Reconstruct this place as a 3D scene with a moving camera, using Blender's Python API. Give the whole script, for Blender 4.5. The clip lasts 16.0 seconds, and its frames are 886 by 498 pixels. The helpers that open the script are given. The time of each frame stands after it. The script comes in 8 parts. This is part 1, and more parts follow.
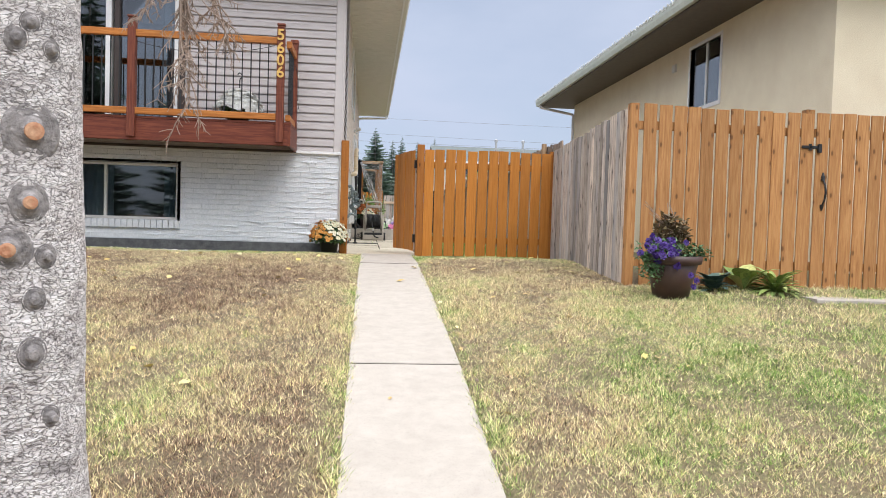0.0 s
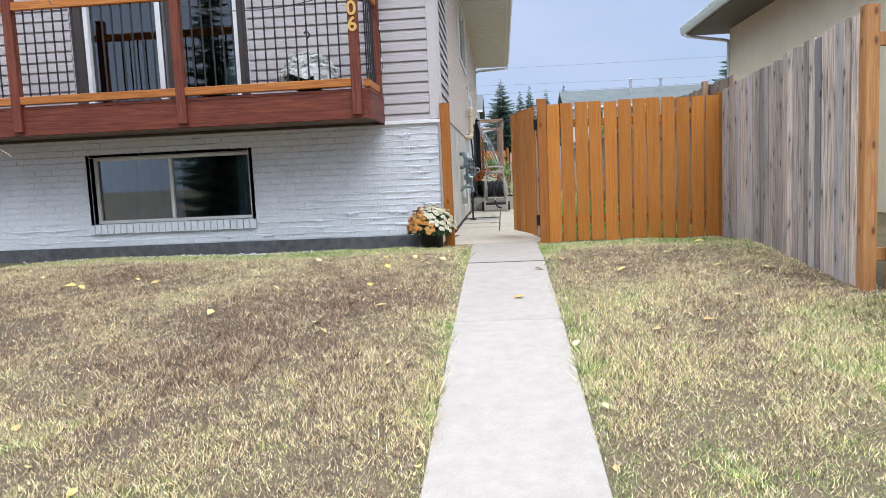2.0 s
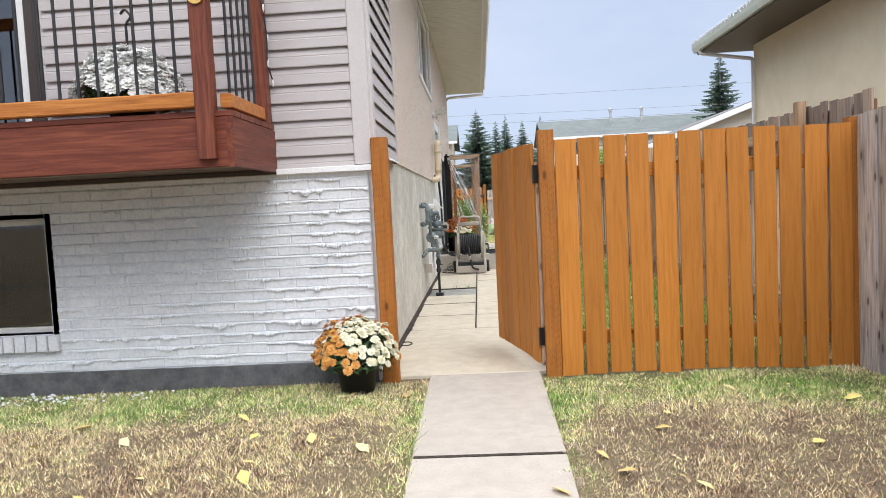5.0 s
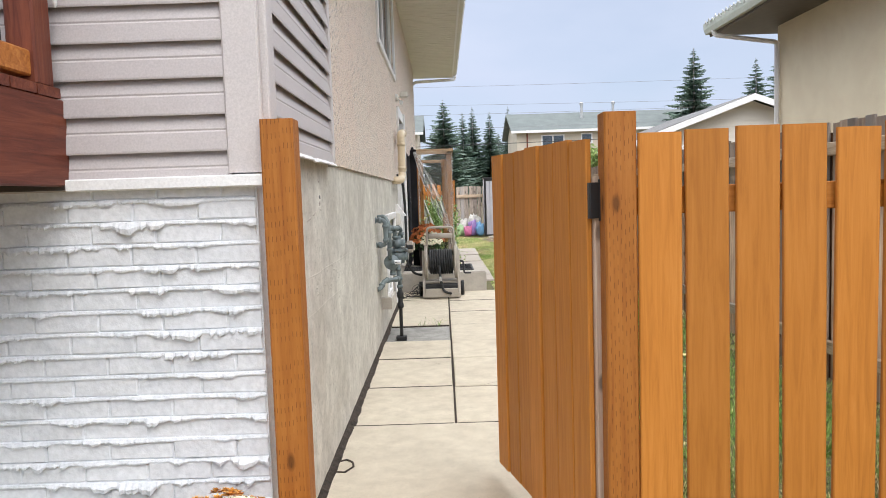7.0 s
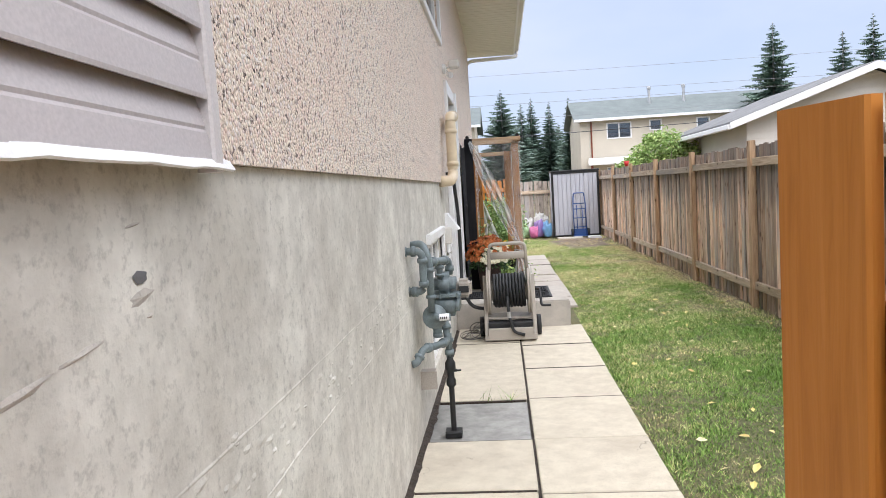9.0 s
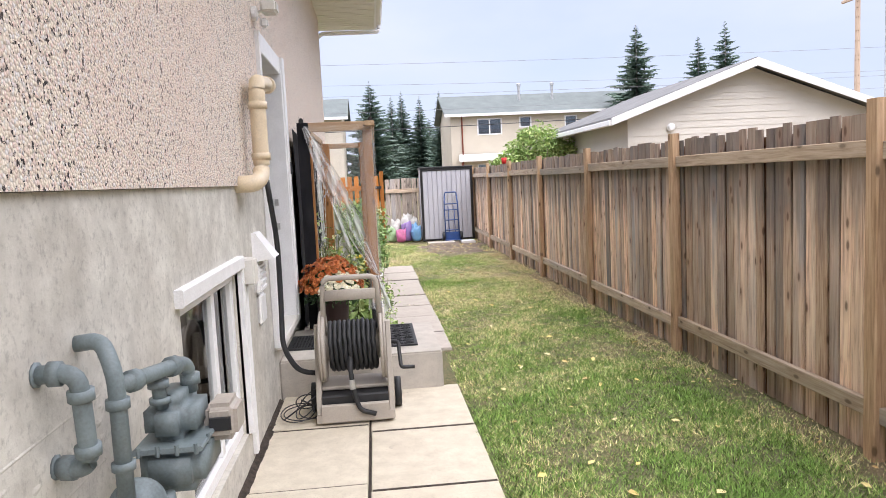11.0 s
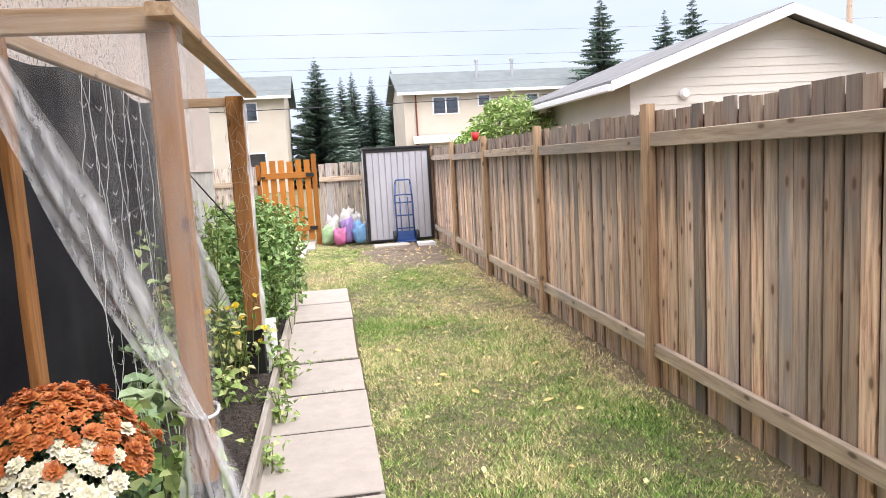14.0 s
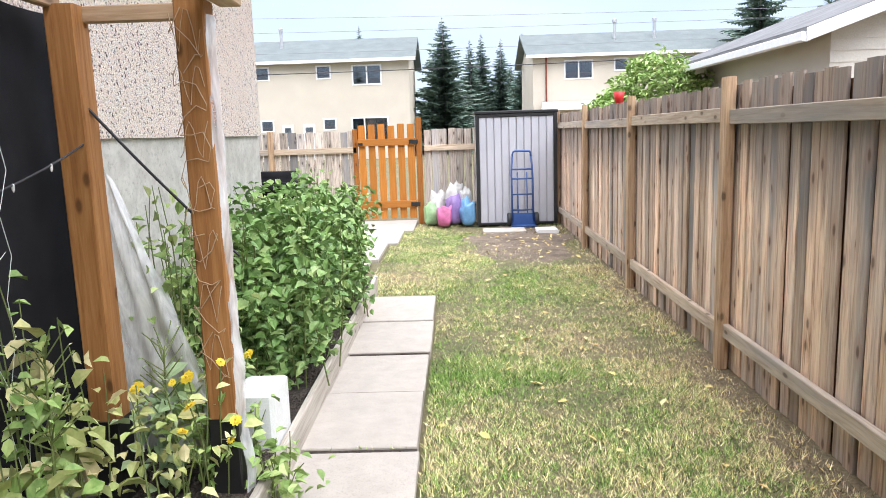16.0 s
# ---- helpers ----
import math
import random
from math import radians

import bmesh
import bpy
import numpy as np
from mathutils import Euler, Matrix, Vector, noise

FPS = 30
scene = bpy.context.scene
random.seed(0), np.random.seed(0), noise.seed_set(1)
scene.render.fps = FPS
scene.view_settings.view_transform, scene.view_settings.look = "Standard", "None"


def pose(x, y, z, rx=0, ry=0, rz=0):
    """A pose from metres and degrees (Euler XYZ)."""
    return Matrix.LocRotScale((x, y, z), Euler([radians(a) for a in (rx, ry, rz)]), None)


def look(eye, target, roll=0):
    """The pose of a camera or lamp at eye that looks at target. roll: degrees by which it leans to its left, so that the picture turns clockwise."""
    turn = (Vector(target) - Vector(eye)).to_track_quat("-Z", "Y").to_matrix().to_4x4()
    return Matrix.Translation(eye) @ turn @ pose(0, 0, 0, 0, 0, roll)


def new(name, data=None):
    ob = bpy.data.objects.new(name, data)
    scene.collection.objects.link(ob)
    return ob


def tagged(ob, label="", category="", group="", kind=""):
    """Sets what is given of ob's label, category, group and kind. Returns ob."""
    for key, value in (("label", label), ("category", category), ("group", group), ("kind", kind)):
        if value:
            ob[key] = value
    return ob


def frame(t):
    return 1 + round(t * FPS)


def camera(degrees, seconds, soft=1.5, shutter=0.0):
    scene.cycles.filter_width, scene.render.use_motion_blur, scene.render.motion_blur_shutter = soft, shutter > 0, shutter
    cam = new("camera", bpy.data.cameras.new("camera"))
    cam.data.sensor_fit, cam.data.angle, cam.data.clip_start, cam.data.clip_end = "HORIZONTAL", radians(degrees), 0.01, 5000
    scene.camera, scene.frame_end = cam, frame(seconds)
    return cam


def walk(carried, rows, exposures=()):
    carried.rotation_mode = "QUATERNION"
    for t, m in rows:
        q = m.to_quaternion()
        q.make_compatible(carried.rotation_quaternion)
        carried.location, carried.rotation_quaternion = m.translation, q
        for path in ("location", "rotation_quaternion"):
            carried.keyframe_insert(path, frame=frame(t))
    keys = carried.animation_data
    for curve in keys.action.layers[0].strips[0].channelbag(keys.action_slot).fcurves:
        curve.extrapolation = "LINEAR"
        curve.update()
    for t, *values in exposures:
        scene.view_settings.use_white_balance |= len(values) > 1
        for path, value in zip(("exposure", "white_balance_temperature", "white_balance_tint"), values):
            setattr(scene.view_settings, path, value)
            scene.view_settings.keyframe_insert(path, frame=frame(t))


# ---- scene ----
cam = camera(63.8, 16.0, 0.9)
METRES, EYE, TILT, LEAN, TURN = 19.5, 1.5, 0.0, 0.0, -6.0
ROWS = [
    (0.0, 0.0, 0.0, 0.0, 0.07, -2.14, -1.79),
    (0.5, 0.0094, 0.0269, 0.0049, 4.09, -1.39, -0.69),
    (1.0, 0.0095, 0.0557, 0.0068, 7.23, -2.14, 1.5),
    (1.5, 0.006, 0.0859, 0.0114, 9.23, -4.2, 2.39),
    (2.0, 0.0015, 0.1146, 0.0164, 10.71, -5.9, 2.61),
    (2.5, -0.0033, 0.1444, 0.0209, 9.95, -6.77, 2.2),
    (3.0, -0.003, 0.1734, 0.0256, 8.64, -6.19, 1.79),
    (3.5, -0.0059, 0.2025, 0.0278, 8.23, -5.39, 1.9),
    (4.0, -0.0078, 0.2319, 0.0305, 8.02, -5.2, 2.68),
    (6.5, -0.0316, 0.3871, 0.0451, 6.57, -2.68, 2.53),
    (7.0, -0.0358, 0.4185, 0.0455, 5.95, -4.4, 1.86),
    (7.5, -0.0386, 0.4509, 0.0469, 6.7, -5.59, 1.7),
    (8.0, -0.0432, 0.4842, 0.0488, 7.94, -4.86, 2.26),
    (8.5, -0.0469, 0.5174, 0.0504, 9.65, -4.38, 2.51),
    (9.0, -0.0533, 0.5493, 0.0509, 10.65, -4.64, 3.46),
    (9.5, -0.0579, 0.5819, 0.0513, 8.93, -5.24, 4.36),
    (10.0, -0.0601, 0.6148, 0.053, 4.88, -5.64, 4.65),
    (12.5, -0.0503, 0.7745, 0.0544, 0.04, -5.32, 2.68),
    (13.0, -0.0509, 0.8077, 0.0538, -0.28, -5.87, 3.17),
    (13.5, -0.0529, 0.8394, 0.0547, -1.18, -5.83, 3.15),
    (14.0, -0.0509, 0.8687, 0.054, -3.25, -7.12, 3.23),
    (14.5, -0.0482, 0.8983, 0.0535, -3.89, -9.19, 3.29),
    (15.0, -0.0432, 0.9272, 0.0531, -3.41, -9.92, 1.95),
    (15.5, -0.041, 0.9578, 0.0528, 3.26, -8.99, 1.24),
    (16.0, -0.0447, 0.9887, 0.0538, 6.9, -9.27, 1.83),
]
BETWEEN = [
    (4.2, look((0.324, 4.767, 2.122), (0.214, 6.757, 1.950), -3.0)),
    (6.3, look((0.173, 7.322, 2.338), (0.130, 9.320, 2.263), -2.6)),
    (10.2, look((0.116, 12.201, 2.558), (0.242, 14.187, 2.351), -4.4)),
    (12.3, look((0.585, 14.865, 2.551), (0.791, 16.847, 2.379), -2.3)),
]
walk(cam, sorted([(t, pose(0, 0, EYE, TILT, LEAN, TURN) @ pose(METRES * x, METRES * y, METRES * z, 90 + pitch, roll, yaw)) for t, x, y, z, yaw, pitch, roll in ROWS] + BETWEEN, key=lambda row: row[0]),
     exposures=[(0.0, 0.12, 6250, 10), (1.5, 0.07, 5700, 10), (4.0, 0.27, 6050, 10), (7.0, 0.3, 6300, 10), (9.5, 0.43, 6050, 13), (12.5, 0.62, 6400, 18), (14.5, 0.74, 6250, 15), (16.0, 0.77, 6000, 12)])


# ---- world and light ----
world = bpy.data.worlds.new("overcast_sky")
scene.world = world
world.use_nodes = True
wn, wl = world.node_tree.nodes, world.node_tree.links
wn.clear()
w_out = wn.new("ShaderNodeOutputWorld")
w_bg = wn.new("ShaderNodeBackground")
w_sky = wn.new("ShaderNodeTexSky")
w_sky.sky_type = "NISHITA"
w_sky.sun_disc = False
w_sky.sun_elevation = radians(48)
w_sky.sun_rotation = radians(160)
w_co = wn.new("ShaderNodeTexCoord")
w_sep = wn.new("ShaderNodeSeparateXYZ")
w_ramp = wn.new("ShaderNodeValToRGB")
w_ramp.color_ramp.elements[0].position = 0.0
w_ramp.color_ramp.elements[0].color = (5.35, 5.95, 7.4, 1)
w_ramp.color_ramp.elements[1].position = 1.0
w_ramp.color_ramp.elements[1].color = (27, 26.5, 26.5, 1)
w_mid = w_ramp.color_ramp.elements.new(0.32)
w_mid.color = (6.0, 6.5, 7.8, 1)
w_high = w_ramp.color_ramp.elements.new(0.6)
w_high.color = (24, 23.8, 24, 1)
w_map = wn.new("ShaderNodeMapping")
w_map.inputs["Scale"].default_value = (1.0, 1.0, 2.6)
w_noise = wn.new("ShaderNodeTexNoise")
w_noise.inputs["Scale"].default_value = 3.2
w_noise.inputs["Detail"].default_value = 5
w_cl = wn.new("ShaderNodeMapRange")
w_cl.inputs["From Min"].default_value = 0.3
w_cl.inputs["From Max"].default_value = 0.7
w_cl.inputs["To Min"].default_value = 0.66
w_cl.inputs["To Max"].default_value = 1.0
w_mix = wn.new("ShaderNodeMix")
w_mix.data_type = "RGBA"
wl.new(w_co.outputs["Generated"], w_sep.inputs[0])
wl.new(w_sep.outputs["Z"], w_ramp.inputs[0])
wl.new(w_co.outputs["Generated"], w_map.inputs[0])
wl.new(w_map.outputs[0], w_noise.inputs["Vector"])
wl.new(w_noise.outputs[0], w_cl.inputs["Value"])
wl.new(w_cl.outputs[0], w_mix.inputs[0])
wl.new(w_sky.outputs[0], w_mix.inputs[6])
wl.new(w_ramp.outputs[0], w_mix.inputs[7])
wl.new(w_mix.outputs[2], w_bg.inputs[0])
w_bg.inputs[1].default_value = 0.1
wl.new(w_bg.outputs[0], w_out.inputs[0])

sun = new("sun", bpy.data.lights.new("sun", "SUN"))
sun.data.energy = 1.4
sun.data.angle = radians(40)
sun.data.color = (1.0, 0.96, 0.9)
sun.matrix_world = look((9, -9, 24), (1, 8, 0))


# ---- materials ----
def nodes_of(name):
    m = bpy.data.materials.new(name)
    m.use_nodes = True
    return m, m.node_tree.nodes, m.node_tree.links, m.node_tree.nodes["Principled BSDF"]


def coords(n, l, scale=(1, 1, 1), jitter=True):
    tc = n.new("ShaderNodeTexCoord")
    mp = n.new("ShaderNodeMapping")
    mp.inputs["Scale"].default_value = scale
    l.new(tc.outputs["Object"], mp.inputs["Vector"])
    if jitter:
        oi = n.new("ShaderNodeObjectInfo")
        mu = n.new("ShaderNodeVectorMath")
        mu.operation = "SCALE"
        mu.inputs[0].default_value = (37.0, 61.0, 83.0)
        l.new(oi.outputs["Random"], mu.inputs["Scale"])
        l.new(mu.outputs[0], mp.inputs["Location"])
    return mp.outputs[0]


def noise_tex(n, l, vec, scale, detail=4, rough=0.55, dist=0.0):
    t = n.new("ShaderNodeTexNoise")
    t.inputs["Scale"].default_value = scale
    t.inputs["Detail"].default_value = detail
    t.inputs["Roughness"].default_value = rough
    t.inputs["Distortion"].default_value = dist
    l.new(vec, t.inputs["Vector"])
    return t.outputs[0]


def ramp(n, l, val, stops):
    r = n.new("ShaderNodeValToRGB")
    e = r.color_ramp.elements
    e[0].position, e[0].color = stops[0][0], (*stops[0][1], 1)
    e[1].position, e[1].color = stops[-1][0], (*stops[-1][1], 1)
    for p, c in stops[1:-1]:
        k = e.new(p)
        k.color = (*c, 1)
    l.new(val, r.inputs[0])
    return r.outputs[0]


def mixc(n, l, fac, a, b, mode="MIX"):
    m = n.new("ShaderNodeMix")
    m.data_type = "RGBA"
    m.blend_type = mode
    for sock, v in ((m.inputs[0], fac), (m.inputs[6], a), (m.inputs[7], b)):
        if isinstance(v, (int, float)):
            sock.default_value = v
        elif isinstance(v, tuple):
            sock.default_value = (*v, 1)
        else:
            l.new(v, sock)
    return m.outputs[2]


def maprange(n, l, v, a, b, c=0.0, d=1.0):
    m = n.new("ShaderNodeMapRange")
    l.new(v, m.inputs["Value"])
    for k, x in zip(("From Min", "From Max", "To Min", "To Max"), (a, b, c, d)):
        m.inputs[k].default_value = x
    return m.outputs[0]


def math_node(n, l, op, a, b=0.0):
    m = n.new("ShaderNodeMath")
    m.operation = op
    for i, v in enumerate((a, b)):
        if isinstance(v, (int, float)):
            m.inputs[i].default_value = v
        else:
            l.new(v, m.inputs[i])
    return m.outputs[0]


def bump(n, l, p, height, strength=0.4, distance=0.01):
    b = n.new("ShaderNodeBump")
    b.inputs["Strength"].default_value = strength
    b.inputs["Distance"].default_value = distance
    l.new(height, b.inputs["Height"])
    l.new(b.outputs[0], p.inputs["Normal"])


def surface(name, c1, c2, scale=6.0, rough=0.7, metal=0.0, fine=60.0, bumpy=0.25, dist=0.004, jitter=True, spec=0.5, blotch=0.35):
    """A plain coat: two tones in large blotches, fine grain and relief."""
    m, n, l, p = nodes_of(name)
    v = coords(n, l, jitter=jitter)
    big = noise_tex(n, l, v, scale, 5)
    small = noise_tex(n, l, v, fine, 3)
    col = ramp(n, l, big, [(0.5 - blotch / 2, c1), (0.5 + blotch / 2, c2)])
    col = mixc(n, l, 0.25, col, ramp(n, l, small, [(0.3, tuple(x * 0.6 for x in c1)), (0.7, tuple(min(1, x * 1.2) for x in c2))]))
    l.new(col, p.inputs["Base Color"])
    p.inputs["Metallic"].default_value = metal
    p.inputs["Specular IOR Level"].default_value = spec
    l.new(maprange(n, l, small, 0, 1, max(0.05, rough - 0.12), min(1, rough + 0.12)), p.inputs["Roughness"])
    bump(n, l, p, small, bumpy, dist)
    return m


def wood(name, dark, mid, light, axis="Z", rough=0.75, vary=0.35, knots=True, grey=None, greymix=0.0, stain_top=None, incised=False):
    """Sawn boards: streaks along the grain, knots, tone that changes from board to board."""
    m, n, l, p = nodes_of(name)
    s = {"X": (1.2, 22, 22), "Y": (22, 1.2, 22), "Z": (22, 22, 1.2)}[axis]
    v = coords(n, l, s)
    v2 = coords(n, l, {"X": (0.5, 5, 5), "Y": (5, 0.5, 5), "Z": (5, 5, 0.5)}[axis])
    grain = noise_tex(n, l, v, 2.2, 6, 0.65, 0.6)
    col = ramp(n, l, grain, [(0.3, dark), (0.5, mid), (0.72, light)])
    if grey:
        g = maprange(n, l, noise_tex(n, l, v2, 1.6, 4), 0.5 - 0.22, 0.5 + 0.18, 0.0, 1.0)
        og = n.new("ShaderNodeObjectInfo")
        wg = n.new("ShaderNodeTexWhiteNoise")
        wg.noise_dimensions = "1D"
        l.new(og.outputs["Random"], wg.inputs["W"])
        g = math_node(n, l, "MULTIPLY", g, maprange(n, l, wg.outputs[0], 0.15, 1, 0.0, 1.5))
        col = mixc(n, l, math_node(n, l, "MULTIPLY", g, greymix), col, mixc(n, l, grain, tuple(x * 0.55 for x in grey), grey))
    oi = n.new("ShaderNodeObjectInfo")
    tone = maprange(n, l, oi.outputs["Random"], 0, 1, 1 - vary, 1 + vary * 0.7)
    tonec = n.new("ShaderNodeCombineXYZ")
    for i in range(3):
        l.new(tone, tonec.inputs[i])
    col = mixc(n, l, 1.0, col, tonec.outputs[0], "MULTIPLY")
    if stain_top:
        tc = n.new("ShaderNodeTexCoord")
        sp = n.new("ShaderNodeSeparateXYZ")
        l.new(tc.outputs["Object"], sp.inputs[0])
        wv = math_node(n, l, "ADD", sp.outputs["Z"], math_node(n, l, "MULTIPLY", noise_tex(n, l, v2, 3.0, 4), 1.1))
        col = mixc(n, l, math_node(n, l, "MULTIPLY", maprange(n, l, wv, stain_top + 0.35, stain_top + 0.7), 0.66), col, (0.13, 0.12, 0.115))
        col = mixc(n, l, math_node(n, l, "MULTIPLY", maprange(n, l, wv, 0.85, 0.6), 0.4), col, (0.13, 0.1, 0.08))
    if knots:
        kv = coords(n, l, {"X": (3.5, 8, 8), "Y": (8, 3.5, 8), "Z": (8, 8, 3.5)}[axis])
        ks = n.new("ShaderNodeSeparateXYZ")
        l.new(kv, ks.inputs[0])
        kx, ky, kz = ks.outputs
        u, w = {"X": ((ky, kz), kx), "Y": ((kx, kz), ky), "Z": ((kx, ky), kz)}[axis]
        kc = n.new("ShaderNodeCombineXYZ")
        l.new(math_node(n, l, "ADD", u[0], u[1]), kc.inputs[0])
        l.new(w, kc.inputs[1])
        vo = n.new("ShaderNodeTexVoronoi")
        vo.voronoi_dimensions = "2D"
        vo.inputs["Scale"].default_value = 1.0
        l.new(kc.outputs[0], vo.inputs["Vector"])
        sc = n.new("ShaderNodeSeparateColor")
        l.new(vo.outputs["Color"], sc.inputs[0])
        rare = maprange(n, l, sc.outputs[0], 0.6, 0.64, 0.0, 1.0)
        k = math_node(n, l, "MULTIPLY", maprange(n, l, vo.outputs["Distance"], 0.06, 0.13, 1.0, 0.0), rare)
        ring = math_node(n, l, "MULTIPLY", maprange(n, l, vo.outputs["Distance"], 0.15, 0.4, 1.0, 0.0), rare)
        col = mixc(n, l, math_node(n, l, "MULTIPLY", ring, 0.3), col, dark)
        col = mixc(n, l, math_node(n, l, "MULTIPLY", k, 0.75), col, tuple(x * 0.3 for x in dark))
    height = grain
    if incised:
        # rows of short treatment slits, each row shifted along the post
        tc2 = n.new("ShaderNodeTexCoord")
        s2 = n.new("ShaderNodeSeparateXYZ")
        l.new(tc2.outputs["Object"], s2.inputs[0])
        uu = math_node(n, l, "MULTIPLY", math_node(n, l, "ADD", s2.outputs[0], s2.outputs[1]), 78.0)
        colm = math_node(n, l, "FLOOR", uu)
        wn2 = n.new("ShaderNodeTexWhiteNoise")
        wn2.noise_dimensions = "1D"
        l.new(colm, wn2.inputs["W"])
        zz2 = math_node(n, l, "ADD", math_node(n, l, "MULTIPLY", s2.outputs[2], 21.0), math_node(n, l, "MULTIPLY", wn2.outputs[0], 5.0))
        du = math_node(n, l, "ABSOLUTE", math_node(n, l, "SUBTRACT", math_node(n, l, "FRACT", uu), 0.5))
        dz = math_node(n, l, "ABSOLUTE", math_node(n, l, "SUBTRACT", math_node(n, l, "FRACT", zz2), 0.5))
        slit = math_node(n, l, "MULTIPLY", maprange(n, l, du, 0.06, 0.13, 1.0, 0.0), maprange(n, l, dz, 0.17, 0.22, 1.0, 0.0))
        slit = math_node(n, l, "MULTIPLY", slit, maprange(n, l, noise_tex(n, l, tc2.outputs["Object"], 9, 2), 0.38, 0.5))
        col = mixc(n, l, math_node(n, l, "MULTIPLY", slit, 0.55), col, tuple(x * 0.3 for x in dark))
        height = math_node(n, l, "SUBTRACT", grain, slit)
    l.new(col, p.inputs["Base Color"])
    p.inputs["Roughness"].default_value = rough
    p.inputs["Specular IOR Level"].default_value = 0.3
    bump(n, l, p, height, 0.35, 0.003)
    return m


def plain(name, col, rough=0.5, metal=0.0, spec=0.5, vary=0.12):
    return surface(name, tuple(x * (1 - vary) for x in col), tuple(min(1, x * (1 + vary)) for x in col), 9, rough, metal, 120, 0.1, 0.001, spec=spec)


def lawn_colour(n, l):
    """Straw and green in patches, by place; the same for soil and blades."""
    g = n.new("ShaderNodeNewGeometry")
    pos = g.outputs["Position"]
    a = noise_tex(n, l, pos, 0.7, 4, 0.6)
    b = noise_tex(n, l, pos, 7.5, 5, 0.72)
    sep = n.new("ShaderNodeSeparateXYZ")
    l.new(pos, sep.inputs[0])
    back = math_node(n, l, "SUBTRACT", maprange(n, l, sep.outputs["Y"], 9.0, 12.5, -0.06, 0.46), maprange(n, l, sep.outputs["Y"], 17.0, 22.0, 0.0, 0.2))
    wallside = maprange(n, l, sep.outputs["Y"], 9.5, 10.1, 0.0, 0.46)
    edge = maprange(n, l, math_node(n, l, "ABSOLUTE", math_node(n, l, "SUBTRACT", sep.outputs["X"], 0.27)), 0.4, 0.62, 0.28, 0.0)
    front = maprange(n, l, sep.outputs["Y"], 9.5, 10.5, 1.0, 0.0)
    right = maprange(n, l, sep.outputs["X"], 0.0, 3.8, -0.08, 0.27)
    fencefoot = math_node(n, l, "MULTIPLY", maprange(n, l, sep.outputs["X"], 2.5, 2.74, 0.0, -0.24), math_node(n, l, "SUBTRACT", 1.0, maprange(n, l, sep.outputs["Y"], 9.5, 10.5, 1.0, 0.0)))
    f = math_node(n, l, "ADD", math_node(n, l, "MULTIPLY", a, 0.5), math_node(n, l, "MULTIPLY", b, 0.5))
    f = maprange(n, l, f, 0.36, 0.64, 0.1, 0.8)
    f = math_node(n, l, "ADD", f, back)
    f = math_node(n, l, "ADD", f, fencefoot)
    brown = maprange(n, l, sep.outputs["Y"], 5.2, 7.3, 0.0, -0.14)
    f = math_node(n, l, "ADD", f, math_node(n, l, "MULTIPLY", math_node(n, l, "ADD", wallside, brown), front))
    f = math_node(n, l, "ADD", f, math_node(n, l, "MULTIPLY", edge, front))
    f = math_node(n, l, "ADD", f, math_node(n, l, "MULTIPLY", right, front))
    return f


def grass_material(name, blades):
    m, n, l, p = nodes_of(name)
    f = lawn_colour(n, l)
    if blades:
        g = n.new("ShaderNodeNewGeometry")
        rnd = maprange(n, l, g.outputs["Random Per Island"], 0, 1, -0.3, 0.3)
        f = math_node(n, l, "ADD", f, rnd)
        stops = [(0.0, (0.3, 0.2, 0.14)), (0.16, (0.6, 0.44, 0.29)), (0.36, (0.94, 0.8, 0.5)), (0.6, (0.8, 0.75, 0.39)), (0.75, (0.4, 0.52, 0.17)), (0.95, (0.23, 0.39, 0.09))]
    else:
        stops = [(0.1, (0.13, 0.085, 0.06)), (0.45, (0.24, 0.19, 0.11)), (0.7, (0.15, 0.155, 0.06)), (0.95, (0.08, 0.12, 0.035))]
    col = ramp(n, l, f, stops)
    if not blades:
        g2 = n.new("ShaderNodeNewGeometry")
        fine = noise_tex(n, l, g2.outputs["Position"], 55, 5, 0.7)
        col = mixc(n, l, 0.55, col, ramp(n, l, fine, [(0.35, (0.03, 0.025, 0.018)), (0.65, (0.3, 0.24, 0.15))]))
        bump(n, l, p, fine, 0.7, 0.02)
    if blades:
        g3 = n.new("ShaderNodeNewGeometry")
        wn3 = n.new("ShaderNodeTexWhiteNoise")
        wn3.noise_dimensions = "1D"
        l.new(g3.outputs["Random Per Island"], wn3.inputs["W"])
        tone = ramp(n, l, wn3.outputs[0], [(0.0, (0.13, 0.13, 0.13)), (0.4, (0.8, 0.8, 0.8)), (1.0, (1.5, 1.5, 1.5))])
        col = mixc(n, l, 1.0, col, tone, "MULTIPLY")
    l.new(col, p.inputs["Base Color"])
    p.inputs["Roughness"].default_value = 0.8
    p.inputs["Specular IOR Level"].default_value = 0.2
    return m


def leaf_material(name, c1, c2, c3):
    m, n, l, p = nodes_of(name)
    g = n.new("ShaderNodeNewGeometry")
    col = ramp(n, l, g.outputs["Random Per Island"], [(0.0, c1), (0.55, c2), (1.0, c3)])
    v = coords(n, l)
    col = mixc(n, l, 0.3, col, ramp(n, l, noise_tex(n, l, v, 40, 3), [(0.3, tuple(x * 0.5 for x in c1)), (0.7, c3)]))
    l.new(col, p.inputs["Base Color"])
    p.inputs["Roughness"].default_value = 0.55
    p.inputs["Subsurface Weight"].default_value = 0.0
    return m


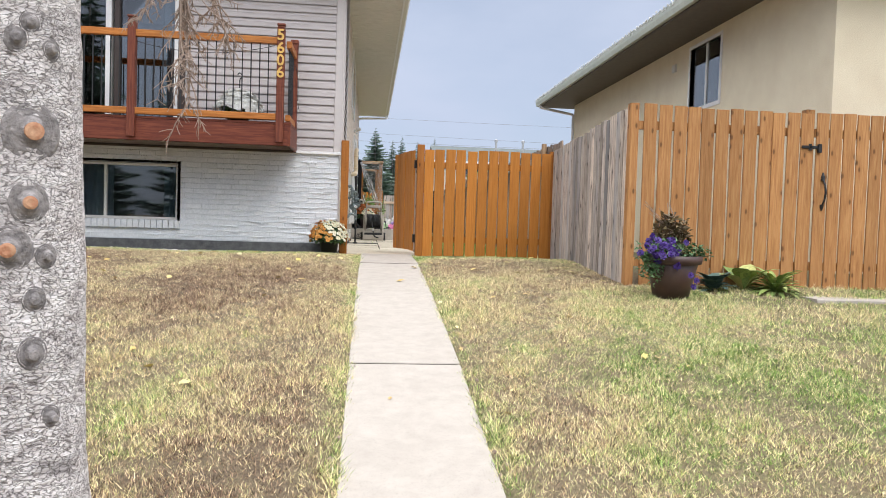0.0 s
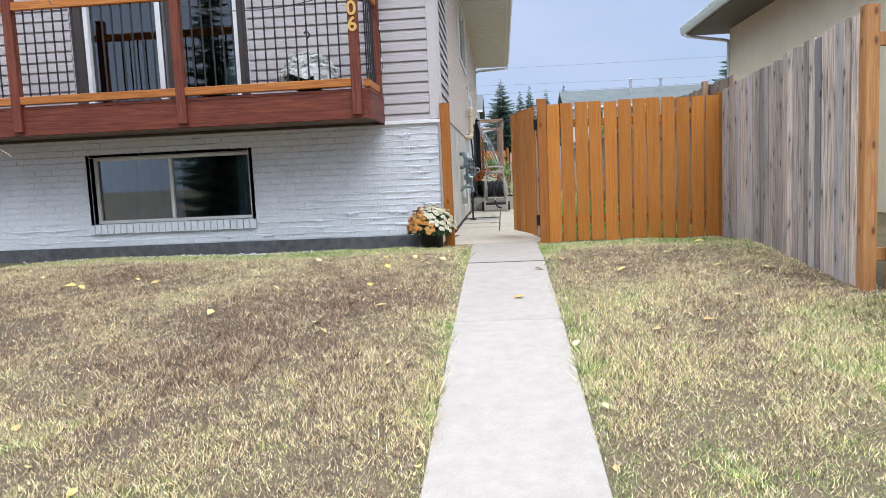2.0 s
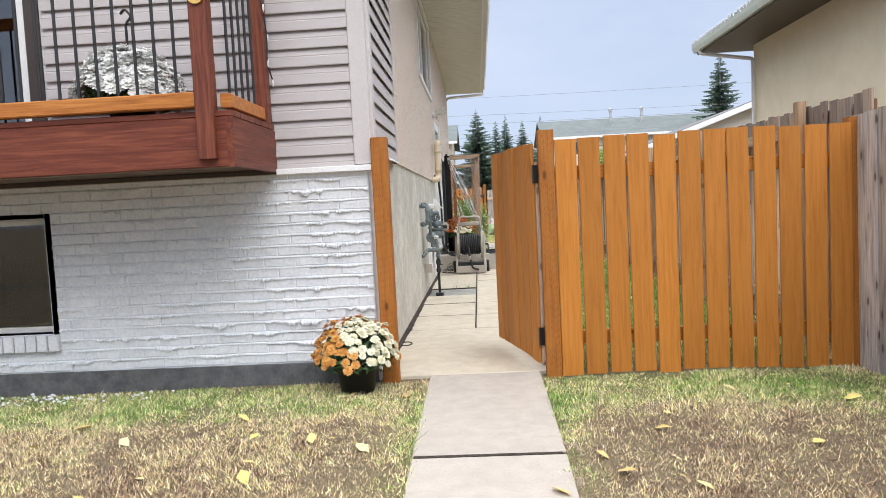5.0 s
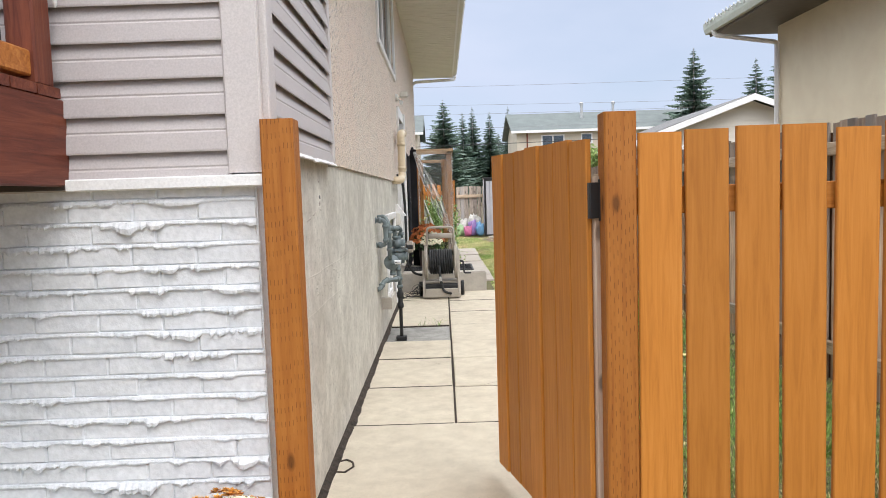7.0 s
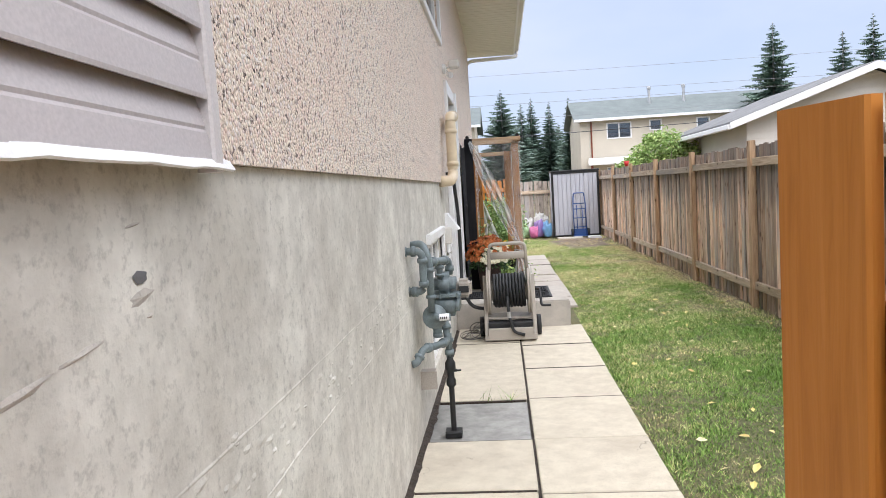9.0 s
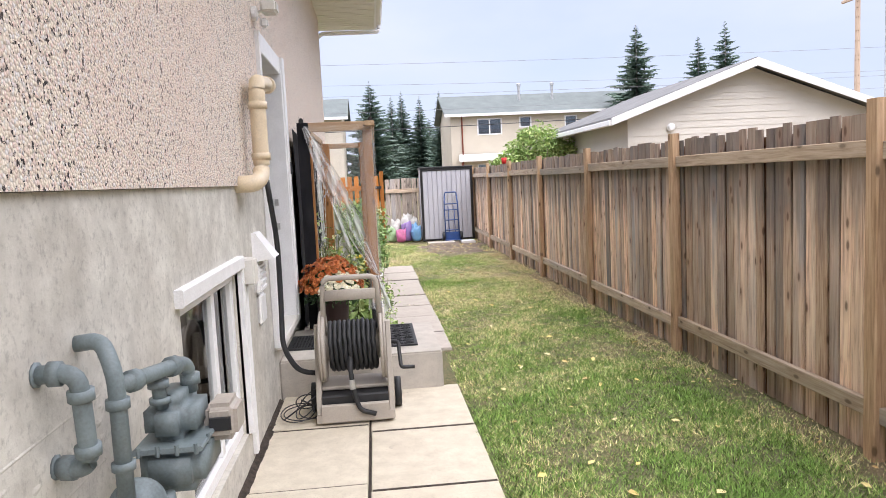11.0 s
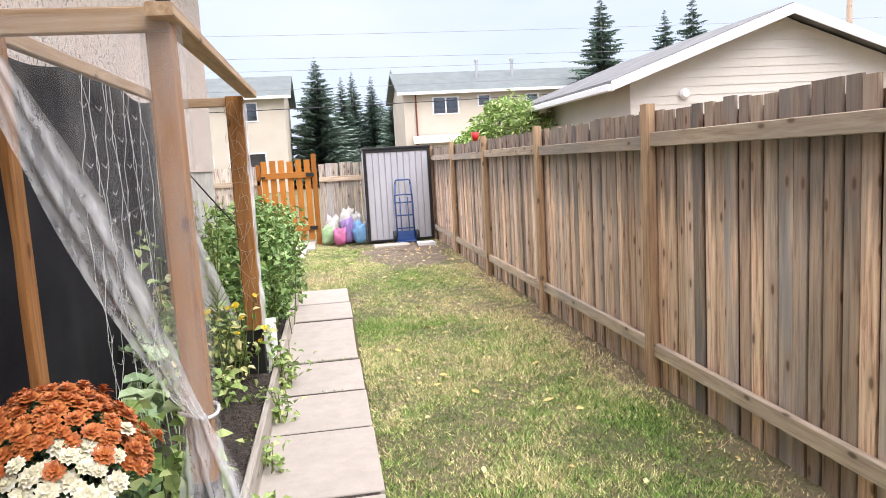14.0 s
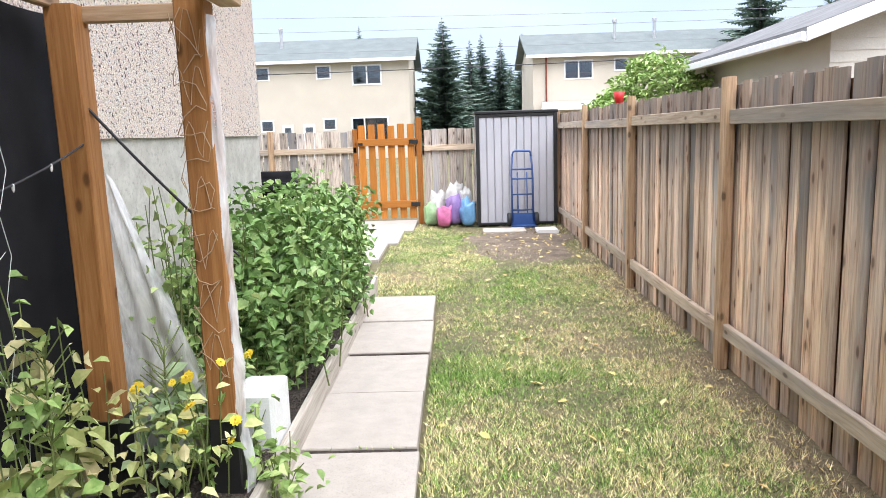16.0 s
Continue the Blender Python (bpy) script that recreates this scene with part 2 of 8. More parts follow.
def glass(name, tint=(1, 1, 1), gloss_rough=0.02, ior=1.5):
    m = bpy.data.materials.new(name)
    m.use_nodes = True
    n, l = m.node_tree.nodes, m.node_tree.links
    n.clear()
    o = n.new("ShaderNodeOutputMaterial")
    mx = n.new("ShaderNodeMixShader")
    tr = n.new("ShaderNodeBsdfTransparent")
    tr.inputs[0].default_value = (*tint, 1)
    gl = n.new("ShaderNodeBsdfGlossy")
    gl.inputs["Roughness"].default_value = gloss_rough
    fr = n.new("ShaderNodeFresnel")
    fr.inputs["IOR"].default_value = ior
    l.new(fr.outputs[0], mx.inputs[0])
    l.new(tr.outputs[0], mx.inputs[1])
    l.new(gl.outputs[0], mx.inputs[2])
    l.new(mx.outputs[0], o.inputs[0])
    return m


def film_material(name, opacity):
    m, n, l, p = nodes_of(name)
    v = coords(n, l, (7, 7, 1.6), jitter=False)
    w = noise_tex(n, l, v, 2.0, 5, 0.6, 0.5)
    p.inputs["Base Color"].default_value = (0.86, 0.87, 0.87, 1)
    p.inputs["Roughness"].default_value = 0.22
    l.new(maprange(n, l, w, 0.35, 0.75, opacity * 0.45, min(1, opacity * 1.9)), p.inputs["Alpha"])
    bump(n, l, p, w, 0.5, 0.02)
    return m


def concrete(name, c1, c2, fine=90, stain=(0.25, 0.22, 0.18), stain_amt=0.4, bumpy=0.35, cracks=False, jitter=True, streak=False):
    m, n, l, p = nodes_of(name)
    v = coords(n, l, jitter=jitter)
    big = noise_tex(n, l, v, 1.3, 6, 0.62)
    mid = noise_tex(n, l, v, 9, 5, 0.65)
    small = noise_tex(n, l, v, fine, 4, 0.7)
    col = ramp(n, l, mid, [(0.28, c1), (0.72, c2)])
    if streak:
        sv = coords(n, l, (1.0, 1.0, 0.85), jitter=jitter)
        st = noise_tex(n, l, sv, 2.2, 5, 0.6)
        col = mixc(n, l, math_node(n, l, "MULTIPLY", maprange(n, l, st, 0.5, 0.75), 0.4), col, tuple(min(1, x * 1.5) for x in c2))
        col = mixc(n, l, math_node(n, l, "MULTIPLY", maprange(n, l, st, 0.47, 0.25), 0.5), col, stain)
    col = mixc(n, l, math_node(n, l, "MULTIPLY", maprange(n, l, big, 0.5, 0.75), stain_amt), col, stain)
    col = mixc(n, l, math_node(n, l, "MULTIPLY", maprange(n, l, small, 0.52, 0.72), 0.5), col, tuple(x * 0.5 for x in c1))
    h = math_node(n, l, "ADD", math_node(n, l, "MULTIPLY", mid, 0.6), math_node(n, l, "MULTIPLY", small, 0.4))
    if cracks:
        vo = n.new("ShaderNodeTexVoronoi")
        vo.feature = "DISTANCE_TO_EDGE"
        vo.inputs["Scale"].default_value = 1.1
        wob = n.new("ShaderNodeVectorMath")
        wob.operation = "ADD"
        nz = n.new("ShaderNodeTexNoise")
        nz.inputs["Scale"].default_value = 3.0
        nz.inputs["Detail"].default_value = 5
        l.new(v, nz.inputs["Vector"])
        l.new(v, wob.inputs[0])
        l.new(nz.outputs["Color"], wob.inputs[1])
        l.new(wob.outputs[0], vo.inputs["Vector"])
        cr = maprange(n, l, vo.outputs["Distance"], 0.0, 0.006, 1.0, 0.0)
        cr = math_node(n, l, "MULTIPLY", cr, maprange(n, l, big, 0.57, 0.66))
        col = mixc(n, l, math_node(n, l, "MULTIPLY", cr, 0.7), col, (0.12, 0.11, 0.1))
        h = math_node(n, l, "SUBTRACT", h, math_node(n, l, "MULTIPLY", cr, 0.5))
    l.new(col, p.inputs["Base Color"])
    p.inputs["Roughness"].default_value = 0.88
    p.inputs["Specular IOR Level"].default_value = 0.25
    bump(n, l, p, h, bumpy, 0.006)
    return m


def pebble_dash(name):
    m, n, l, p = nodes_of(name)
    v = coords(n, l, jitter=False)
    vo = n.new("ShaderNodeTexVoronoi")
    vo.inputs["Scale"].default_value = 105
    l.new(v, vo.inputs["Vector"])
    sepc = n.new("ShaderNodeSeparateColor")
    l.new(vo.outputs["Color"], sepc.inputs[0])
    big = noise_tex(n, l, v, 1.1, 4)
    clump = noise_tex(n, l, v, 62, 3, 0.65)
    stone = ramp(n, l, sepc.outputs[0], [(0.0, (0.84, 0.7, 0.58)), (0.3, (0.88, 0.8, 0.68)), (0.55, (0.78, 0.68, 0.56)), (0.72, (0.8, 0.62, 0.54)), (0.86, (0.74, 0.69, 0.67)), (1.0, (0.9, 0.87, 0.8))])
    darkstone = math_node(n, l, "MULTIPLY", maprange(n, l, clump, 0.54, 0.555), maprange(n, l, sepc.outputs[1], 0.6, 0.63))
    stone = mixc(n, l, darkstone, stone, (0.035, 0.03, 0.03))
    edge = maprange(n, l, vo.outputs["Distance"], 0.45, 0.75)
    stone = mixc(n, l, math_node(n, l, "MULTIPLY", edge, 0.4), stone, (0.3, 0.24, 0.2))
    col = mixc(n, l, math_node(n, l, "MULTIPLY", maprange(n, l, big, 0.45, 0.7), 0.35), stone, (0.76, 0.58, 0.49))
    l.new(col, p.inputs["Base Color"])
    p.inputs["Roughness"].default_value = 0.85
    h = math_node(n, l, "ADD", math_node(n, l, "MULTIPLY", math_node(n, l, "SUBTRACT", 1.0, vo.outputs["Distance"]), 0.6), math_node(n, l, "MULTIPLY", clump, 0.5))
    bump(n, l, p, h, 1.0, 0.008)
    return m


def bark(name):
    m, n, l, p = nodes_of(name)
    v = coords(n, l, (1, 1, 1.9), jitter=False)
    wob = noise_tex(n, l, v, 14, 5, 0.7, 0.8)
    vo = n.new("ShaderNodeTexVoronoi")
    vo.feature = "DISTANCE_TO_EDGE"
    vo.inputs["Scale"].default_value = 48
    ad = n.new("ShaderNodeVectorMath")
    ad.operation = "ADD"
    nz = n.new("ShaderNodeTexNoise")
    nz.inputs["Scale"].default_value = 18
    nz.inputs["Detail"].default_value = 4
    sc = n.new("ShaderNodeVectorMath")
    sc.operation = "SCALE"
    sc.inputs["Scale"].default_value = 0.09
    l.new(v, nz.inputs["Vector"])
    l.new(nz.outputs["Color"], sc.inputs[0])
    l.new(v, ad.inputs[0])
    l.new(sc.outputs[0], ad.inputs[1])
    l.new(ad.outputs[0], vo.inputs["Vector"])
    crack = maprange(n, l, vo.outputs["Distance"], 0.0, 0.09, 1.0, 0.0)
    big = noise_tex(n, l, v, 4.5, 4)
    col = ramp(n, l, wob, [(0.3, (0.26, 0.23, 0.225)), (0.44, (0.66, 0.61, 0.6)), (0.62, (0.88, 0.84, 0.83))])
    col = mixc(n, l, math_node(n, l, "MULTIPLY", maprange(n, l, big, 0.56, 0.72), 0.6), col, (0.2, 0.18, 0.18))
    col = mixc(n, l, math_node(n, l, "MULTIPLY", crack, 0.6), col, (0.14, 0.115, 0.11))
    l.new(col, p.inputs["Base Color"])
    p.inputs["Roughness"].default_value = 0.9
    bump(n, l, p, math_node(n, l, "SUBTRACT", wob, math_node(n, l, "MULTIPLY", crack, 0.7)), 0.9, 0.02)
    return m


M = {}
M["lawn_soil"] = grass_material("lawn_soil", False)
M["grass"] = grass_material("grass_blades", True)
M["soil"] = surface("garden_soil", (0.025, 0.019, 0.015), (0.1, 0.075, 0.058), 22, 0.95, fine=45, bumpy=1.0, dist=0.06)
M["dirt"] = surface("bare_dirt", (0.1, 0.075, 0.055), (0.24, 0.185, 0.135), 6, 0.95, fine=60, bumpy=0.9, dist=0.02)
M["walk"] = concrete("walk_concrete", (0.42, 0.375, 0.33), (0.51, 0.465, 0.41), 140, (0.31, 0.27, 0.23), 0.22, 0.2)
M["slab"] = concrete("slab_concrete", (0.53, 0.475, 0.375), (0.68, 0.62, 0.5), 160, (0.33, 0.27, 0.2), 0.4, 0.25, cracks=True)
M["slab_dark"] = concrete("damp_slab", (0.27, 0.265, 0.25), (0.46, 0.45, 0.42), 120, (0.12, 0.12, 0.11), 0.7, 0.35)
M["step"] = concrete("step_concrete", (0.42, 0.39, 0.35), (0.56, 0.52, 0.46), 130, (0.3, 0.27, 0.23), 0.4, 0.4)
M["foundation"] = concrete("foundation_concrete", (0.46, 0.44, 0.39), (0.69, 0.665, 0.6), 45, (0.4, 0.37, 0.31), 0.6, 0.8, jitter=False, streak=True)
M["fdark"] = concrete("damp_footing", (0.07, 0.07, 0.075), (0.16, 0.16, 0.16), 60, (0.05, 0.05, 0.05), 0.5, 0.5, jitter=False)
M["brick"] = surface("white_painted_brick", (0.64, 0.66, 0.69), (0.76, 0.77, 0.79), 3, 0.6, fine=45, bumpy=0.5, dist=0.006)
M["mortar"] = surface("white_painted_mortar", (0.6, 0.63, 0.66), (0.76, 0.77, 0.79), 8, 0.65, fine=80, bumpy=0.6, dist=0.004)
M["vinyl"] = surface("pinkish_vinyl_siding", (0.475, 0.435, 0.43), (0.52, 0.48, 0.475), 2, 0.5, fine=150, bumpy=0.08, dist=0.001)
M["vinyl_trim"] = surface("vinyl_trim", (0.56, 0.52, 0.51), (0.62, 0.58, 0.57), 2, 0.5, fine=150, bumpy=0.06, dist=0.001)
M["stucco"] = pebble_dash("pebble_dash")
M["nb_stucco"] = surface("smooth_beige_stucco", (0.78, 0.68, 0.5), (0.86, 0.77, 0.58), 3, 0.9, fine=70, bumpy=0.6, dist=0.006, jitter=False)
M["house_cream"] = surface("cream_stucco", (0.56, 0.5, 0.41), (0.62, 0.56, 0.46), 0.8, 0.9, fine=30, bumpy=0.3, dist=0.01, jitter=False)
M["garage_cream"] = surface("pale_garage_siding", (0.66, 0.62, 0.56), (0.72, 0.68, 0.61), 1.5, 0.7, fine=60, bumpy=0.1, dist=0.003, jitter=False)
M["white"] = plain("white_paint", (0.85, 0.85, 0.85), 0.45, vary=0.05)
M["offwhite"] = plain("offwhite_metal", (0.72, 0.7, 0.65), 0.5, vary=0.05)
M["soffit"] = plain("soffit_metal", (0.76, 0.74, 0.68), 0.55, vary=0.05)
M["darktrim"] = plain("dark_brown_trim", (0.055, 0.04, 0.035), 0.5)
M["gutter_green"] = plain("pale_green_metal", (0.55, 0.6, 0.54), 0.5, vary=0.08)
M["nb_soffit"] = plain("brown_soffit", (0.1, 0.085, 0.07), 0.6)
M["shingle"] = surface("grey_green_shingles", (0.115, 0.135, 0.135), (0.165, 0.19, 0.185), 1.2, 0.9, fine=14, bumpy=0.5, dist=0.02, jitter=False)
M["shingle_dark"] = surface("dark_shingles", (0.1, 0.1, 0.1), (0.2, 0.2, 0.2), 2, 0.9, fine=30, bumpy=0.5, dist=0.01, jitter=False)
M["orange"] = wood("orange_stained_cedar", (0.38, 0.138, 0.02), (0.47, 0.18, 0.028), (0.53, 0.215, 0.042), "Z", 0.6, 0.14, knots=False)
M["orange_post"] = wood("orange_incised_post", (0.27, 0.09, 0.016), (0.35, 0.128, 0.022), (0.41, 0.16, 0.034), "Z", 0.6, 0.1, incised=True)
M["orange_x"] = wood("orange_stained_rail", (0.35, 0.125, 0.02), (0.43, 0.165, 0.028), (0.49, 0.2, 0.042), "X", 0.6, 0.12)
M["cedar"] = wood("honey_cedar", (0.3, 0.13, 0.045), (0.42, 0.205, 0.075), (0.53, 0.29, 0.12), "Z", 0.65, 0.22)
M["redwood"] = wood("red_brown_stained_beam", (0.09, 0.022, 0.014), (0.16, 0.042, 0.024), (0.26, 0.08, 0.04), "X", 0.5, 0.15, knots=False)
M["redwood_z"] = wood("red_brown_stained_post", (0.1, 0.026, 0.016), (0.18, 0.05, 0.028), (0.28, 0.09, 0.045), "Z", 0.5, 0.15, knots=False)
M["rail"] = wood("amber_stained_rail", (0.28, 0.09, 0.018), (0.44, 0.16, 0.035), (0.58, 0.26, 0.07), "X", 0.45, 0.12, knots=False)
M["greyfence"] = wood("weathered_grey_boards", (0.13, 0.105, 0.09), (0.52, 0.44, 0.37), (0.78, 0.68, 0.58), "Z", 0.85, 0.48, grey=(0.44, 0.43, 0.44), greymix=0.8)
M["fence"] = wood("weathered_brown_boards", (0.34, 0.19, 0.12), (0.8, 0.57, 0.4), (0.95, 0.79, 0.6), "Z", 0.85, 0.42, grey=(0.44, 0.41, 0.39), greymix=0.85, stain_top=1.3)
# darker than the fence itself: the shade of its gaps is in this colour
M["fence_back"] = wood("gap_shade_boards", (0.1, 0.045, 0.02), (0.2, 0.1, 0.05), (0.28, 0.15, 0.08), "Z", 0.85, 0.2)
M["fence_rail"] = wood("weathered_rail", (0.32, 0.23, 0.16), (0.54, 0.42, 0.3), (0.68, 0.57, 0.44), "Y", 0.85, 0.2, grey=(0.42, 0.38, 0.34), greymix=0.7)
M["fence_rail_x"] = wood("weathered_rail_across", (0.32, 0.23, 0.16), (0.54, 0.42, 0.3), (0.68, 0.57, 0.44), "X", 0.85, 0.2, grey=(0.42, 0.38, 0.34), greymix=0.7)
M["fence_post"] = wood("brown_post", (0.26, 0.16, 0.09), (0.46, 0.31, 0.19), (0.58, 0.43, 0.29), "Z", 0.8, 0.15)
M["gh_wood"] = wood("treated_brown_post", (0.24, 0.1, 0.03), (0.35, 0.16, 0.05), (0.45, 0.23, 0.085), "Z", 0.7, 0.12)
M["gh_wood_x"] = wood("pale_lath", (0.35, 0.22, 0.13), (0.48, 0.33, 0.2), (0.58, 0.44, 0.3), "X", 0.75, 0.12)
M["gh_wood_y"] = wood("pale_beam", (0.35, 0.22, 0.13), (0.48, 0.33, 0.2), (0.58, 0.44, 0.3), "Y", 0.75, 0.12)
M["bed_board"] = wood("grey_bed_board", (0.3, 0.26, 0.22), (0.46, 0.42, 0.36), (0.58, 0.54, 0.48), "Y", 0.85, 0.15)
M["blackpaint"] = plain("black_tar_paint", (0.012, 0.012, 0.013), 0.5, vary=0.3)
M["black"] = plain("black_metal", (0.015, 0.015, 0.016), 0.45, vary=0.2)
M["rubber"] = plain("black_rubber", (0.02, 0.021, 0.023), 0.6, vary=0.2)
M["tarp"] = surface("black_landscape_fabric", (0.01, 0.01, 0.012), (0.024, 0.024, 0.027), 3, 0.85, fine=200, bumpy=0.3, dist=0.003, spec=0.15)
M["gasgrey"] = plain("blue_grey_pipe_paint", (0.17, 0.21, 0.22), 0.5, vary=0.22)
M["steel"] = plain("galvanised_steel", (0.55, 0.55, 0.54), 0.4, 0.7, vary=0.15)
M["taupe"] = plain("taupe_plastic", (0.42, 0.38, 0.33), 0.5, vary=0.06)
M["cream_pipe"] = plain("cream_pvc", (0.72, 0.6, 0.42), 0.4, vary=0.06)
M["blue"] = plain("blue_enamel", (0.035, 0.085, 0.25), 0.4, vary=0.15)
M["shed"] = surface("grey_resin_panel", (0.42, 0.42, 0.46), (0.5, 0.5, 0.54), 2, 0.6, fine=100, bumpy=0.15, dist=0.002)
M["gold"] = plain("gold_numerals", (0.75, 0.48, 0.14), 0.35, 0.35)
M["terracotta"] = plain("brown_plastic_pot", (0.07, 0.038, 0.033), 0.45)
M["blackpot"] = plain("black_plastic_pot", (0.02, 0.02, 0.02), 0.45)
M["glass"] = glass("window_glass", (0.75, 0.8, 0.82), 0.02, 1.95)
M["glass_bright"] = glass("coated_window_glass", (0.7, 0.75, 0.77), 0.015, 3.6)
M["glass_patio"] = glass("patio_door_glass", (0.7, 0.75, 0.77), 0.015, 2.6)
M["room"] = surface("dim_room_wall", (0.2, 0.19, 0.18), (0.26, 0.25, 0.24), 2, 0.9)
M["curtain"] = surface("blue_grey_curtain", (0.16, 0.22, 0.26), (0.26, 0.33, 0.37), 5, 0.9)
M["sheer"] = surface("grey_sheer_curtain", (0.4, 0.46, 0.5), (0.55, 0.6, 0.63), 6, 0.9)
M["film"] = film_material("folded_plastic_film", 0.34)
M["film_thin"] = film_material("thin_plastic_wrap", 0.1)
M["film_white"] = film_material("milky_plastic_film", 0.62)
M["spruce"] = leaf_material("spruce_needles", (0.1, 0.165, 0.125), (0.17, 0.26, 0.2), (0.28, 0.37, 0.3))
M["leaf"] = leaf_material("green_leaves", (0.14, 0.27, 0.05), (0.33, 0.5, 0.13), (0.62, 0.68, 0.3))
M["leaf_dark"] = leaf_material("deep_green_leaves", (0.09, 0.2, 0.05), (0.22, 0.39, 0.1), (0.44, 0.57, 0.22))
M["leaf_cool"] = leaf_material("dull_green_leaves", (0.035, 0.085, 0.03), (0.08, 0.17, 0.06), (0.17, 0.28, 0.12))
M["squash"] = leaf_material("pale_squash_leaves", (0.22, 0.36, 0.18), (0.4, 0.54, 0.28), (0.58, 0.66, 0.38))
M["leaf_pale"] = leaf_material("yellowing_leaves", (0.3, 0.42, 0.1), (0.6, 0.62, 0.24), (0.8, 0.68, 0.4))
M["hosta"] = leaf_material("variegated_leaves", (0.1, 0.2, 0.04), (0.3, 0.4, 0.1), (0.62, 0.64, 0.25))
M["bluehosta"] = leaf_material("blue_green_leaves", (0.04, 0.085, 0.075), (0.07, 0.13, 0.11), (0.12, 0.19, 0.16))
M["coleus"] = leaf_material("maroon_leaves", (0.06, 0.03, 0.02), (0.12, 0.07, 0.035), (0.2, 0.16, 0.07))
M["purple"] = leaf_material("purple_petals", (0.02, 0.006, 0.09), (0.045, 0.012, 0.18), (0.085, 0.03, 0.28))
M["petal_white"] = leaf_material("cream_petals", (0.72, 0.68, 0.42), (0.84, 0.8, 0.58), (0.88, 0.86, 0.75))
M["petal_snow"] = leaf_material("white_petals", (0.75, 0.75, 0.72), (0.85, 0.85, 0.82), (0.9, 0.9, 0.88))
M["petal_rust"] = leaf_material("rust_petals", (0.38, 0.08, 0.02), (0.6, 0.17, 0.04), (0.74, 0.3, 0.09))
M["petal_orange"] = leaf_material("orange_petals", (0.55, 0.2, 0.03), (0.7, 0.32, 0.06), (0.8, 0.5, 0.15))
M["petal_yellow"] = leaf_material("yellow_petals", (0.75, 0.5, 0.02), (0.85, 0.65, 0.03), (0.85, 0.72, 0.08))
M["fallen"] = leaf_material("fallen_leaf", (0.6, 0.36, 0.12), (0.8, 0.66, 0.16), (0.84, 0.76, 0.45))
M["stem"] = plain("green_stem", (0.16, 0.2, 0.06), 0.7)
M["twig"] = plain("bare_twig", (0.33, 0.25, 0.2), 0.85, vary=0.25)
M["bark"] = bark("spruce_bark")
M["bark_dark"] = surface("scarred_bark", (0.13, 0.12, 0.12), (0.38, 0.35, 0.34), 30, 0.9, fine=70, bumpy=0.8, dist=0.012)
M["cutwood"] = surface("cut_branch_wood", (0.38, 0.13, 0.06), (0.58, 0.36, 0.22), 30, 0.8, fine=90, bumpy=0.5)
M["jute"] = plain("jute_string", (0.42, 0.3, 0.18), 0.9)
M["far_wire"] = plain("grey_cable", (0.22, 0.22, 0.24), 0.6)
M["wire"] = plain("dark_cable", (0.03, 0.03, 0.035), 0.6)
M["foam"] = plain("white_foam_box", (0.8, 0.82, 0.8), 0.7, vary=0.05)
M["red"] = plain("red_plastic", (0.55, 0.02, 0.02), 0.4)
M["pink"] = plain("pink_plastic_bag", (0.5, 0.13, 0.28), 0.35, vary=0.3)
M["violet"] = plain("violet_plastic_bag", (0.3, 0.2, 0.45), 0.35, vary=0.3)
M["bagblue"] = plain("blue_plastic_bag", (0.14, 0.3, 0.5), 0.35, vary=0.3)
M["baggreen"] = plain("green_plastic_bag", (0.3, 0.46, 0.24), 0.35, vary=0.3)
M["bagwhite"] = plain("white_plastic_bag", (0.5, 0.49, 0.46), 0.4, vary=0.3)
M["asphalt"] = surface("street_asphalt", (0.045, 0.045, 0.046), (0.065, 0.065, 0.065), 2, 0.9, fine=80, bumpy=0.5, dist=0.01, jitter=False)
M["bulb"] = plain("milky_bulb", (0.75, 0.75, 0.72), 0.3)
M["palewood"] = wood("bare_pale_wood", (0.42, 0.3, 0.22), (0.55, 0.42, 0.32), (0.66, 0.54, 0.43), "Z", 0.8, 0.1)


# ---- building helpers ----
def mesh_from(name, verts, faces, mats, smooth=False, mi=None):
    me = bpy.data.meshes.new(name)
    me.from_pydata([tuple(v) for v in verts], [], faces)
    for m in mats if isinstance(mats, (list, tuple)) else [mats]:
        me.materials.append(m)
    if mi is not None:
        me.polygons.foreach_set("material_index", mi)
    if smooth:
        me.polygons.foreach_set("use_smooth", [True] * len(me.polygons))
    me.update()
    return me


